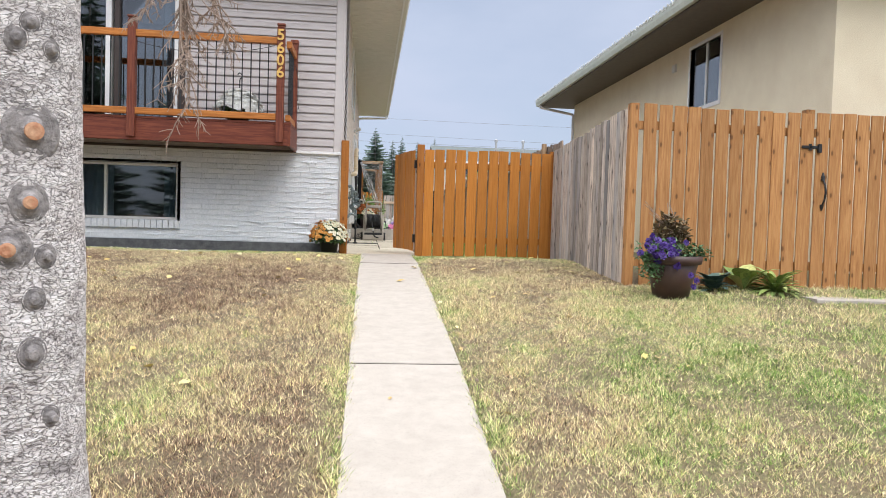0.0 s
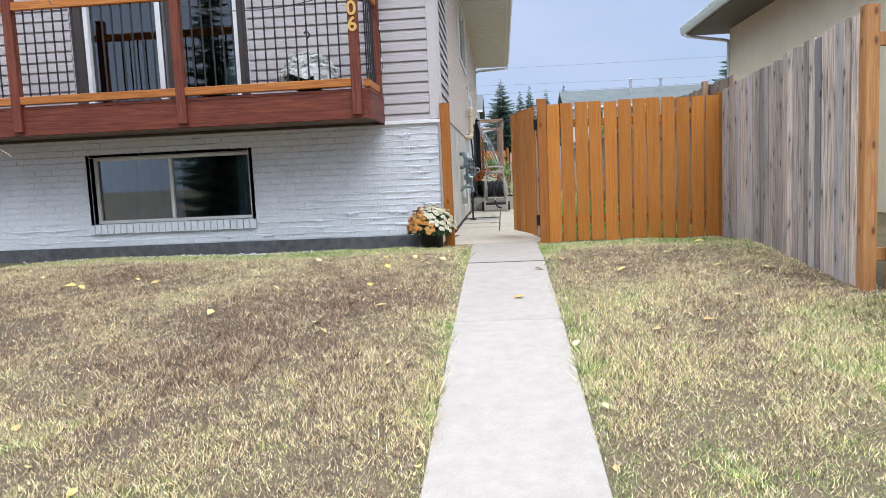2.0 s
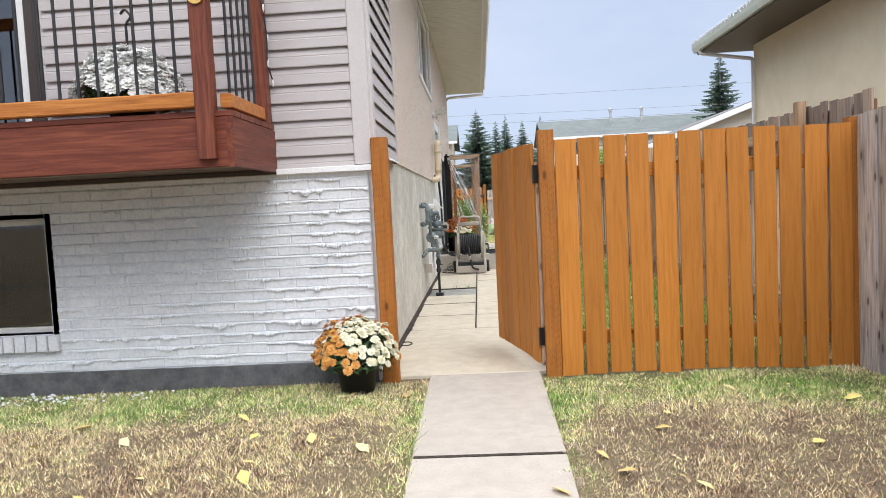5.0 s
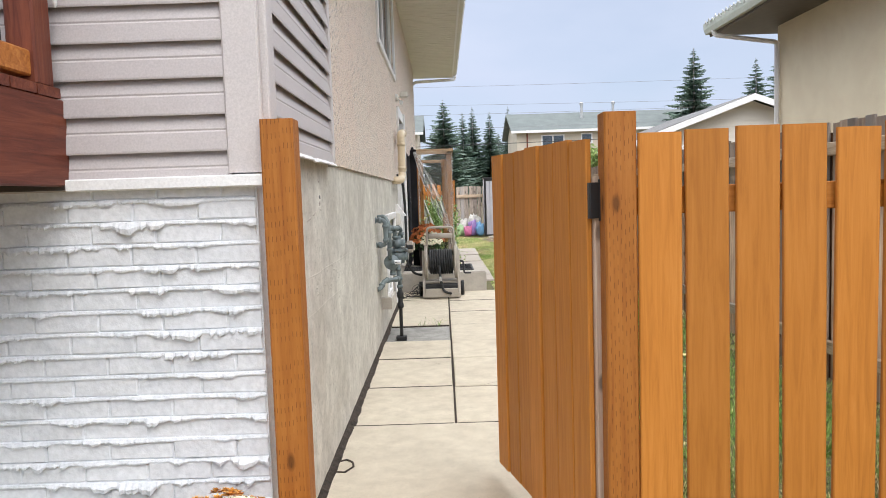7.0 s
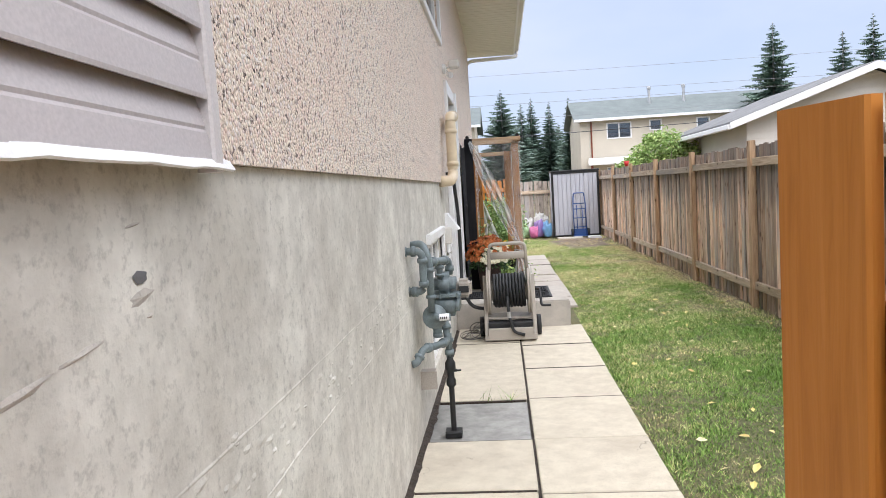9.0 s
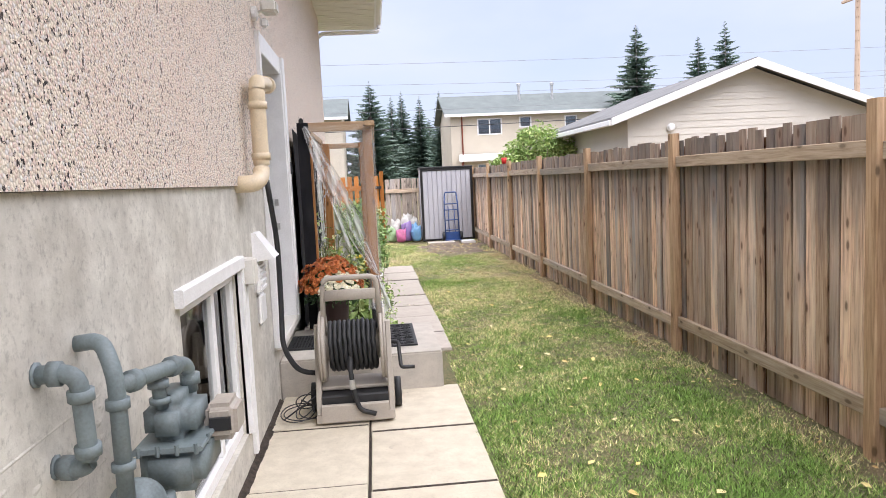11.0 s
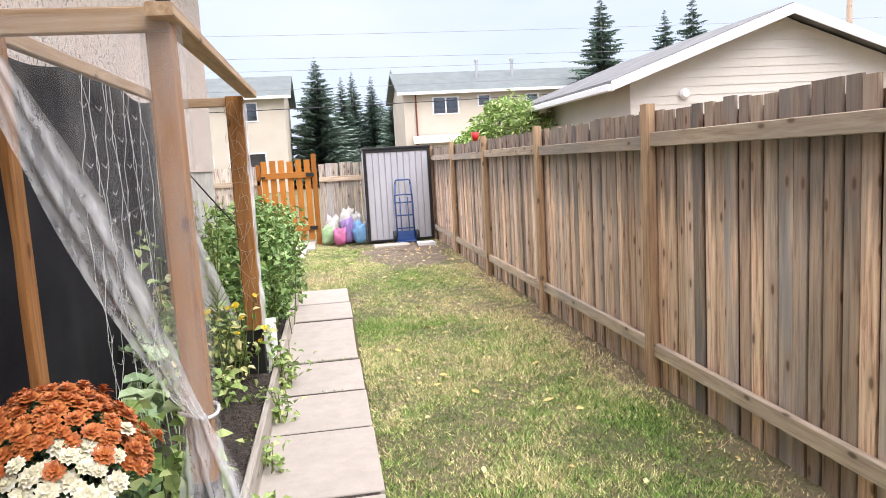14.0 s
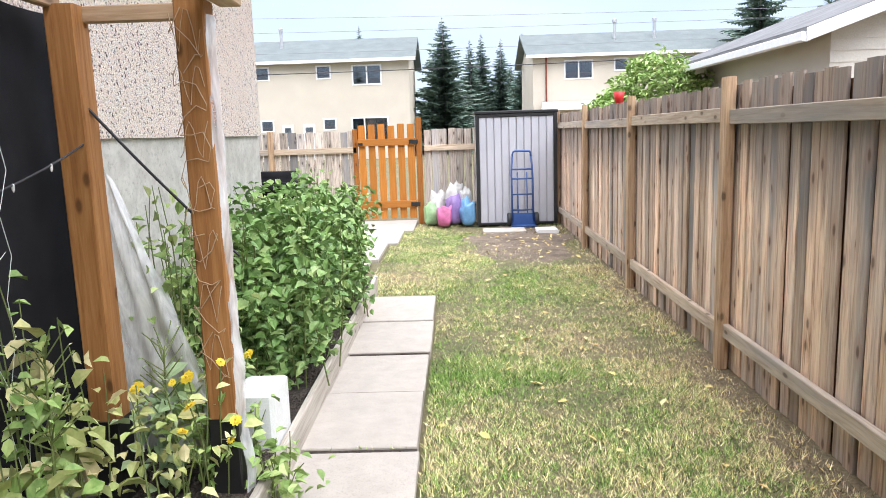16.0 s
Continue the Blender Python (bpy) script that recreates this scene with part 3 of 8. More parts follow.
class Bm:
    """Plain lists of vertices and faces that shapes are added to."""

    def __init__(self):
        self.v, self.f = [], []

    def add(self, verts, faces, m=None):
        k = len(self.v)
        self.v += [tuple(m @ Vector(p)) for p in verts] if m is not None else [tuple(p) for p in verts]
        self.f += [tuple(i + k for i in f) for f in faces]
        return self

    def box(self, x0, x1, y0, y1, z0, z1, c=0.0, m=None):
        if c <= 0:
            v = [(x, y, z) for z in (z0, z1) for y in (y0, y1) for x in (x0, x1)]
            f = [(0, 2, 3, 1), (4, 5, 7, 6), (0, 1, 5, 4), (2, 6, 7, 3), (0, 4, 6, 2), (1, 3, 7, 5)]
            return self.add(v, f, m)
        d = (x1 - x0, y1 - y0, z1 - z0)
        ax = d.index(max(d))
        o = [i for i in range(3) if i != ax]
        lo, hi = (x0, y0, z0), (x1, y1, z1)
        a0, a1, b0, b1 = lo[o[0]], hi[o[0]], lo[o[1]], hi[o[1]]
        c = min(c, (a1 - a0) * 0.4, (b1 - b0) * 0.4)
        ring = [(a0 + c, b0), (a1 - c, b0), (a1, b0 + c), (a1, b1 - c), (a1 - c, b1), (a0 + c, b1), (a0, b1 - c), (a0, b0 + c)]
        v = []
        for e in (lo[ax], hi[ax]):
            for a, b in ring:
                p = [0, 0, 0]
                p[ax], p[o[0]], p[o[1]] = e, a, b
                v.append(p)
        f = [(i, (i + 1) % 8, 8 + (i + 1) % 8, 8 + i) for i in range(8)]
        f += [tuple(range(7, -1, -1)), tuple(range(8, 16))]
        if ax == 1:
            f = [tuple(reversed(q)) for q in f]
        return self.add(v, f, m)

    def tube(self, pts, r, n=8, caps=True, taper=None):
        pts = [Vector(p) for p in pts]
        rings = []
        up = Vector((0, 0, 1))
        for i, p in enumerate(pts):
            d = (pts[min(i + 1, len(pts) - 1)] - pts[max(i - 1, 0)]).normalized()
            ref = up if abs(d.dot(up)) < 0.95 else Vector((1, 0, 0))
            a = d.cross(ref).normalized()
            b = d.cross(a).normalized()
            rr = r if taper is None else r + (taper - r) * i / max(1, len(pts) - 1)
            rings.append([p + (a * math.cos(t) + b * math.sin(t)) * rr for t in (2 * math.pi * k / n for k in range(n))])
        v = [q for ring in rings for q in ring]
        f = [(i * n + k, (i + 1) * n + k, (i + 1) * n + (k + 1) % n, i * n + (k + 1) % n) for i in range(len(pts) - 1) for k in range(n)]
        if caps:
            f += [tuple(range(n)), tuple(range((len(pts) - 1) * n + n - 1, (len(pts) - 1) * n - 1, -1))]
        return self.add(v, f)

    def lathe(self, prof, n=20, m=None, cap=True):
        v = [(r * math.cos(2 * math.pi * k / n), r * math.sin(2 * math.pi * k / n), z) for r, z in prof for k in range(n)]
        f = [(i * n + k, i * n + (k + 1) % n, (i + 1) * n + (k + 1) % n, (i + 1) * n + k) for i in range(len(prof) - 1) for k in range(n)]
        if cap:
            f += [tuple(range(n - 1, -1, -1)), tuple(range((len(prof) - 1) * n, len(prof) * n))]
        return self.add(v, f, m)

    def mesh(self, name, mat, smooth=False):
        return mesh_from(name, self.v, self.f, mat, smooth)


def part(name, bm, material, parent, label="", smooth=False):
    """One mesh object under a thing or a part."""
    me = bm if isinstance(bm, bpy.types.Mesh) else bm.mesh(name, material, smooth)
    ob = new(name, me)
    ob.parent = parent
    return tagged(ob, label) if label else ob


def thing(name, label, category, at=(0, 0, 0), rz=0, group="", kind=""):
    ob = new(name)
    ob.empty_display_size = 0.1
    ob.matrix_world = pose(*at, 0, 0, rz)
    return tagged(ob, label, category, group, kind)


def solid(name, bm, material, label, category="", kind="structure", smooth=False):
    ob = new(name, bm.mesh(name, material, smooth))
    return tagged(ob, label, category, "", kind)


def rounded(pts, r=0.05, n=4):
    """A line of points with its corners rounded."""
    pts = [Vector(p) for p in pts]
    out = [pts[0]]
    for a, b, c in zip(pts, pts[1:], pts[2:]):
        d1, d2 = (a - b), (c - b)
        k = min(r, d1.length * 0.45, d2.length * 0.45)
        p, q = b + d1.normalized() * k, b + d2.normalized() * k
        out += [p.lerp(b, t).lerp(b.lerp(q, t), t) for t in (i / n for i in range(n + 1))]
    return out + [pts[-1]]


def sag(a, b, d, n=12):
    a, b = Vector(a), Vector(b)
    return [a.lerp(b, i / n) - Vector((0, 0, d * 4 * (i / n) * (1 - i / n))) for i in range(n + 1)]


def wall_boxes(bm, axis, p0, p1, a0, a1, z0, z1, holes):
    """One welded wall of thickness p0..p1 along the other axis, with rectangular openings (a, b, z, z)."""
    xs = sorted({a0, a1, *[min(max(h[i], a0), a1) for h in holes for i in (0, 1)]})
    zs = sorted({z0, z1, *[min(max(h[i], z0), z1) for h in holes for i in (2, 3)]})
    nx, nz = len(xs) - 1, len(zs) - 1

    def full(i, k):
        if not (0 <= i < nx and 0 <= k < nz):
            return False
        cx, cz = (xs[i] + xs[i + 1]) / 2, (zs[k] + zs[k + 1]) / 2
        return not any(h[0] < cx < h[1] and h[2] < cz < h[3] for h in holes)
    ids, v, f = {}, [], []

    def vid(i, k, s):
        if (i, k, s) not in ids:
            ids[(i, k, s)] = len(v)
            p = (p0, p1)[s]
            v.append((xs[i], p, zs[k]) if axis == "x" else (p, xs[i], zs[k]))
        return ids[(i, k, s)]
    for i in range(nx):
        for k in range(nz):
            if not full(i, k):
                continue
            f.append((vid(i, k, 0), vid(i + 1, k, 0), vid(i + 1, k + 1, 0), vid(i, k + 1, 0)))
            f.append((vid(i, k, 1), vid(i, k + 1, 1), vid(i + 1, k + 1, 1), vid(i + 1, k, 1)))
            for di, dk, e0, e1 in ((-1, 0, (i, k), (i, k + 1)), (1, 0, (i + 1, k + 1), (i + 1, k)), (0, -1, (i + 1, k), (i, k)), (0, 1, (i, k + 1), (i + 1, k + 1))):
                if not full(i + di, k + dk):
                    f.append((vid(*e0, 0), vid(*e1, 0), vid(*e1, 1), vid(*e0, 1)))
    return bm.add(v, f if axis == "x" else [tuple(reversed(q)) for q in f])


# ---- ground ----
PROFILE_Y = [-400, -8, 0, 1.3, 3.1, 4.8, 7.15, 9.2, 10.5, 12, 400]
PROFILE_Z = [-0.25, -0.2, -0.06, 0.03, 0.27, 0.53, 0.78, 0.95, 0.985, 0.985, 0.985]


def walk_z(y):
    return float(np.interp(y, PROFILE_Y, PROFILE_Z))


def lawn_z(x, y):
    """The turf stands a little above the walk in front, level with the slabs behind."""
    z = np.interp(y, PROFILE_Y, PROFILE_Z)
    d = np.abs(np.asarray(x) - 0.27)
    lift = 0.045 * np.clip((d - 0.36) / 0.3, 0, 1) * np.clip((10.4 - y) / 0.8, 0, 1)
    side = 0.07 * np.clip((np.asarray(x) - 1.4) / 1.6, 0, 1) * np.clip((10.4 - y) / 2.5, 0, 1) * np.clip((y - 2) / 3, 0, 1)
    wob = 0.012 * np.sin(2.1 * np.asarray(x) + 0.7 * y) * np.sin(1.7 * y + 0.4)
    return z + lift + side + wob * np.clip((d - 0.36) / 0.3, 0, 1)


def grid_axis(a, b, step, far, grow=1.35):
    core = list(np.arange(a, b + 1e-6, step))
    lo, hi, s = [], [], step
    x = a
    while x > -far:
        s *= grow
        x -= s
        lo.append(x)
    s, x = step, b
    while x < far:
        s *= grow
        x += s
        hi.append(x)
    return np.array(lo[::-1] + core + hi)


gx, gy = grid_axis(-9, 9, 0.12, 600), grid_axis(-2, 33, 0.12, 600)
XX, YY = np.meshgrid(gx, gy, indexing="ij")
ZZ = lawn_z(XX, YY)
ZZ = ZZ - 0.1 * ((np.abs(XX - 0.27) < 0.3) & (YY < 10.5)) - 0.1 * ((XX > -0.42) & (XX < 0.78) & (YY > 10.65) & (YY < 18.3)) - 0.1 * ((XX > 0.4) & (XX < 0.87) & (YY > 19.5) & (YY < 25.8))
ng = len(gy)
gverts = np.stack([XX, YY, ZZ], -1).reshape(-1, 3)
ii, jj = np.meshgrid(np.arange(len(gx) - 1), np.arange(ng - 1), indexing="ij")
a = (ii * ng + jj).reshape(-1)
gfaces = np.stack([a, a + ng, a + ng + 1, a + 1], -1)
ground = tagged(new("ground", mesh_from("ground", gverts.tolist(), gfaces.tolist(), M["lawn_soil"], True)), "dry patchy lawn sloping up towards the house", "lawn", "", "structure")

# street behind the start
street = solid("road", Bm().box(-60, 60, -16, -7, -0.3, -0.16), M["asphalt"], "grey asphalt residential street", "road")

# ---- front walk and side slabs ----
front_walk = tagged(new("pavement_front_walk"), "pale concrete front walk of long cast slabs", "path", "", "structure")
JOINTS = [-6.9, -4.6, -2.2, 0.1, 2.45, 4.78, 7.14, 9.15, 10.62]


def sloped_slab(x0, x1, y0, y1, zf, thick=0.1, c=0.005, n=3):
    v, f = [], []
    ys = [y0, y0 + c] + [y0 + (y1 - y0) * i / n for i in range(1, n)] + [y1 - c, y1]
    for k, y in enumerate(ys):
        z = zf(y)
        dz = c if k in (0, len(ys) - 1) else 0
        v += [(x0, y, z - thick), (x0, y, z - c), (x0 + c, y, z - dz), (x1 - c, y, z - dz), (x1, y, z - c), (x1, y, z - thick)]
    for k in range(len(ys) - 1):
        for q in range(5):
            f.append((k * 6 + q, k * 6 + q + 1, k * 6 + 6 + q + 1, k * 6 + 6 + q))
    e = (len(ys) - 1) * 6
    f += [tuple(range(5, -1, -1)), tuple(range(e, e + 6))]
    return v, [tuple(reversed(q)) for q in f]


for i, (ya, yb) in enumerate(zip(JOINTS, JOINTS[1:])):
    tilt = (0.0, 0.006, -0.004, 0.008)[i % 4]
    b = Bm().add(*sloped_slab(-0.11, 0.645, ya + 0.013, yb - 0.013, lambda y: walk_z(y) + 0.012 + tilt * (y - ya) / (yb - ya)))
    part("slab", b, M["walk"], front_walk)
    part("joint_soil", Bm().box(-0.1, 0.63, yb - 0.014, yb + 0.014, walk_z(yb) - 0.1, walk_z(yb) + 0.009), M["soil"], front_walk)

side_path = tagged(new("pavement_side_path"), "cream concrete paving slabs beside the house", "path", "", "structure")
rs = random.Random(4)
b = Bm().add(*sloped_slab(-0.44, 0.9, 10.635, 12.42, lambda y: 1.0))
part("slab", b, M["slab"], side_path, "wide cast concrete slab")
LEFT_JOINTS = (12.43, 13.28, 14.18, 14.89, 15.69, 16.64, 17.56, 18.35)
RIGHT_JOINTS = (12.43, 13.24, 14.13, 14.89, 15.72, 16.56, 17.43, 18.33)
seams = Bm().box(0.192, 0.204, 12.43, 18.3, 0.93, 0.9965)
for joints, xa, xb in ((LEFT_JOINTS, -0.435, 0.194), (RIGHT_JOINTS, 0.202, 0.865)):
    for k, (ya, yb) in enumerate(zip(joints, joints[1:])):
        dz = rs.uniform(-0.006, 0.006)
        damp = xa < 0 and k == 3
        b = Bm().add(*sloped_slab(xa + rs.uniform(0, 0.006), xb - rs.uniform(0, 0.006), ya + 0.008 + rs.uniform(0, 0.003), yb - 0.008, lambda y: 1.0 + dz - (0.012 if damp else 0)))
        part("slab", b, M["slab_dark"] if damp else M["slab"], side_path, "damp grey textured paving slab" if damp else "")
        seams.box(xa + 0.01, xb - 0.01, ya - 0.009, ya + 0.011, 0.93, 0.9965)
part("joint_soil", seams, M["soil"], side_path, "dark soil in the joints")
# broken edge of the wide slab by the gate post
chip = Bm()
rim = [(-0.43, 11.7), (-0.38, 11.69), (-0.345, 11.76), (-0.355, 11.82), (-0.39, 11.86), (-0.43, 11.84)]
for p, q in zip(rim, rim[1:]):
    chip.tube([(*p, 1.002), (*q, 1.002)], 0.006, 5)
part("crack", chip, M["soil"], side_path, "dark broken edge of the slab")
# hairline crack across one slab corner
crack = Bm()
for p, q in zip(((0.42, 13.255), (0.5, 13.3), (0.56, 13.39), (0.68, 13.45), (0.86, 13.56)), ((0.5, 13.3), (0.56, 13.39), (0.68, 13.45), (0.86, 13.56))):
    crack.tube([(*p, 1.0025), (*q, 1.0025)], 0.0035, 4)
part("crack", crack, M["soil"], side_path, "dark crack across a slab corner")
garden_path = tagged(new("pavement_garden_path"), "row of pale concrete slabs beside the garden bed", "path", "", "structure")
for k, (ya, yb) in enumerate(((19.44, 20.16), (20.17, 21.04), (21.05, 21.76), (21.77, 22.56), (22.57, 23.36), (23.37, 24.12), (24.13, 24.98), (24.99, 25.9))):
    dz = rs.uniform(-0.008, 0.008) + (0.012 if k == 7 else 0)
    x1 = 0.93 if k > 1 else 0.95
    b = Bm().add(*sloped_slab(0.34, x1 + rs.uniform(-0.015, 0.015), ya + 0.011, yb - 0.011, lambda y: 1.016 + dz))
    part("slab", b, M["walk"], garden_path)
    part("joint_soil", Bm().box(0.36, 0.92, yb - 0.013, yb + 0.013, 0.95, 1.013), M["soil"], garden_path)
back_path = tagged(new("pavement_back_path"), "concrete slabs leading to the back gate", "path", "", "structure")
for ya, yb, xa, xb in ((26.6, 27.9, -0.75, 0.08), (27.92, 29.2, -0.7, 0.16), (29.22, 30.5, -0.65, 0.3), (30.52, 31.9, -0.6, 0.45)):
    part("slab", Bm().add(*sloped_slab(xa, xb, ya, yb, lambda y: 1.03)), M["walk"], back_path)

# ---- the house ----
FY, SX, BY, LX = 10.57, -0.46, 25.15, -10.2
DOORWAY = (18.15, 19.16, 1.46, 3.52)
SIDE_WIN = (15.82, 16.98, 1.2, 2.12)
UP_WIN = (15.42, 17.8, 3.97, 5.1)
BAL_END = -1.075
BRICK_WIN = (-4.74, -2.75, 1.41, 2.22)
PATIO = (-4.8, -2.66, 2.76, 4.86)

wall_front = tagged(new("wall_front", wall_boxes(Bm(), "x", FY + 0.005, FY + 0.24, LX, SX - 0.0, 0.6, 5.3, [BRICK_WIN, PATIO]).mesh("wall_front", M["mortar"])), "white painted brick below pinkish grey vinyl siding", "wall", "", "structure")
solid("wall_footing", wall_boxes(Bm(), "x", FY - 0.02, FY + 0.03, LX, SX - 0.002, 0.7, 1.135, []), M["fdark"], "dark damp concrete footing under the bricks", "wall")
FZ = 2.57
solid("wall_foundation", wall_boxes(Bm(), "y", SX - 0.16, SX, FY + 0.245, BY, 0.6, FZ, [SIDE_WIN, DOORWAY]), M["foundation"], "weathered grey cast concrete foundation wall", "wall")
solid("wall_side", wall_boxes(Bm(), "y", SX - 0.16, SX + 0.018, FY + 0.245, BY + 0.018, FZ + 0.002, 5.3, [UP_WIN, (DOORWAY[0], DOORWAY[1], 2.5, DOORWAY[3])]), M["stucco"], "beige pebble-dash stucco wall", "wall")
solid("wall_back", wall_boxes(Bm(), "x", BY - 0.2, BY - 0.002, LX, SX - 0.162, 0.6, 5.3, []), M["stucco"], "beige pebble-dash rear wall", "wall")
solid("wall_far_side", wall_boxes(Bm(), "y", LX, LX + 0.2, FY + 0.242, BY - 0.202, 0.6, 5.3, []), M["stucco"], "beige stucco wall", "wall")
solid("floor_upper", Bm().box(LX + 0.21, SX - 0.225, FY + 0.245, 17.19, 2.5, 2.7).box(LX + 0.21, SX - 0.225, 20.41, BY - 0.21, 2.5, 2.7).box(LX + 0.21, -2.21, 17.191, 20.409, 2.5, 2.7), M["room"], "floor inside the house", "floor")
solid("floor_lower", Bm().box(LX + 0.21, SX - 0.225, FY + 0.245, BY - 0.21, 0.6, 0.9), M["room"], "basement floor inside the house", "floor")
solid("wall_inside_room", Bm().box(-9.9, SX - 0.3, 13.6, 13.7, 0.91, 2.49).box(-9.9, SX - 0.3, 14.6, 14.7, 2.71, 5.2), M["room"], "dim inner wall of the rooms", "wall")
solid("wall_inside_stair", Bm().box(-2.2, -2.1, 17.2, 20.4, 0.91, 5.2), M["room"], "dim inner wall behind the side door", "wall")
solid("wall_inside_entry_1", Bm().box(-2.09, SX - 0.23, 17.2, 17.3, 0.91, 5.2), M["room"], "dim inner wall beside the side door", "wall")
solid("wall_inside_entry_2", Bm().box(-2.09, SX - 0.23, 20.3, 20.4, 0.91, 5.2), M["room"], "dim inner wall beyond the side door", "wall")

# brick courses: single painted bricks with squeezed-out mortar
rb = random.Random(11)
COURSE, BL = 0.0741, 0.2175
brick_wall_far = Bm()
bricks_done = 0
brick_meshes = []


def brick_mesh(length, h, k):
    r = random.Random(k)
    c = 0.004
    d = 0.036
    v = []
    for y, inset in ((0.0, 0.0), (-d + c, 0.0), (-d, c)):
        for x, z in ((inset, inset), (length - inset, inset), (length - inset, h - inset), (inset, h - inset)):
            v.append((x + r.uniform(-0.001, 0.001), y + r.uniform(-0.002, 0.002), z + r.uniform(-0.002, 0.002)))
    f = [(0, 1, 5, 4), (1, 2, 6, 5), (2, 3, 7, 6), (3, 0, 4, 7), (4, 5, 9, 8), (5, 6, 10, 9), (6, 7, 11, 10), (7, 4, 8, 11), (8, 9, 10, 11)]
    return v, f


variants = {}


def lay_brick(x, z, length):
    global bricks_done
    key = (round(length, 2), rb.randrange(5))
    if x > -4.2 and bricks_done < 300:
        if key not in variants:
            variants[key] = mesh_from("brick", *brick_mesh(length, COURSE - 0.006, hash(key[1]) + int(length * 100)), M["brick"])
        ob = new("brick", variants[key])
        ob.parent = wall_front
        ob.location = (x, FY + 0.036 + rb.uniform(-0.003, 0.004), z)
        bricks_done += 1
    else:
        v, f = brick_mesh(length, COURSE - 0.006, rb.randrange(40))
        brick_wall_far.add(v, f, Matrix.Translation((x, FY + 0.036 + rb.uniform(-0.003, 0.004), z)))


mortar = Bm()
z, row = 1.1436, 0
while z + COURSE < 2.48:
    x = SX - 0.004
    stag = (0.11 if row % 2 else 0.205) + rb.uniform(-0.02, 0.012)
    first = True
    while x > -8.0:
        ln = BL - 0.004
        if first:
            ln = stag
        first = False
        x0, x1 = x - ln, x
        hit = z + COURSE > BRICK_WIN[2] - 0.09 and z < BRICK_WIN[3] + 0.02 and x1 > BRICK_WIN[0] - 0.04 and x0 < BRICK_WIN[1] + 0.04
        if hit:
            if x1 > BRICK_WIN[1] + 0.04 + 0.03:
                lay_brick(BRICK_WIN[1] + 0.05, z, x1 - BRICK_WIN[1] - 0.05)
            if x0 < BRICK_WIN[0] - 0.07:
                lay_brick(x0, z, BRICK_WIN[0] - 0.05 - x0)
        else:
            lay_brick(x0, z, ln)
        x -= ln + 0.004
    # the squeezed mortar bead of this course
    spans = [(-8.0, SX - 0.004)]
    if BRICK_WIN[2] - 0.1 < z + COURSE < BRICK_WIN[3] + 0.05:
        spans = [(-8.0, BRICK_WIN[0] - 0.05), (BRICK_WIN[1] + 0.05, SX - 0.004)]
    for sa, sb in spans if z + COURSE < 2.43 else ():
        step = 0.0075 if sb > -3 else 0.025
        n = int((sb - sa) / step)
        ph = rb.uniform(0, 100)
        v, f = [], []
        zj = z + COURSE - 0.006
        for i in range(n + 1):
            xx = sa + (sb - sa) * i / n
            a = noise.noise((xx * 5 + ph, row * 3.1, 0.0))
            a2 = noise.noise((xx * 19, row * 5.3, ph))
            a3 = noise.noise((xx * 70, row * 7.1, ph))
            fade = max(0.0, min(1.0, 0.75 + 1.4 * noise.noise((xx * 2.3, row * 4.7, ph))))
            drop = 0.007 + fade * max(0.0, 0.005 + 0.026 * a + 0.018 * a2 + 0.011 * a3)
            out = 0.004 + fade * max(0.0, 0.006 + 0.015 * a + 0.01 * a2 + 0.012 * a3)
            dz = 0.004 * noise.noise((xx * 3.1, row * 2.3, ph))
            v += [(xx, FY + 0.01, zj + 0.007 + dz), (xx, FY - out * 0.5, zj + 0.003 + dz), (xx, FY - out, zj + dz - drop * 0.5), (xx, FY - out * 0.9, zj + dz - drop), (xx, FY + 0.003, zj + dz - drop * 0.72)]
        for i in range(n):
            for q in range(4):
                f.append((i * 5 + q, i * 5 + q + 1, i * 5 + 6 + q, i * 5 + 5 + q))
        mortar.add(v, f)
    z += COURSE
    row += 1
tagged(part("brick_rows", brick_wall_far, M["brick"], wall_front), "", "", "", "stuff")
tagged(part("mortar", mortar, M["mortar"], wall_front, "ragged squeezed-out mortar painted white"), "", "", "", "stuff")
sill = Bm()
for i in range(26):
    x0 = BRICK_WIN[0] - 0.06 + i * (BRICK_WIN[1] - BRICK_WIN[0] + 0.12) / 26
    sill.box(x0 + 0.004, x0 + 0.076, FY - 0.045, FY + 0.03, BRICK_WIN[2] - 0.115, BRICK_WIN[2] - 0.004, 0.006)
part("window_sill", sill, M["brick"], wall_front, "row of upright white bricks")
part("flashing", Bm().box(BAL_END, SX + 0.03, FY - 0.04, FY + 0.013, 2.434, 2.474, 0.004), M["white"], wall_front, "white metal flashing")
# added strip, dark brown to give the balcony's shade over the top bricks
part("ledger", Bm().box(LX, BAL_END - 0.002, FY - 0.045, FY + 0.013, 2.44, 2.474, 0.004), M["darktrim"], wall_front, "dark strip standing in for the shade under the balcony")


# lap siding
def lap(length, h):
    """A siding course in its own frame: along x, face to -y."""
    prof = [(-0.004, 0.034), (-0.0225, 0.026), (-0.0235, -0.006), (-0.0265, -0.006), (-0.0275, 0.001), (-0.021, h * 0.47), (-0.016, h * 0.52), (-0.0175, h * 0.57), (-0.004, h), (-0.002, h)]
    v = [(x, y, z) for x in (0, length) for y, z in prof]
    n = len(prof)
    f = [(i, n + i, n + i + 1, i + 1) for i in range(n - 1)] + [tuple(range(n)), tuple(range(2 * n - 1, n - 1, -1))]
    return v, f


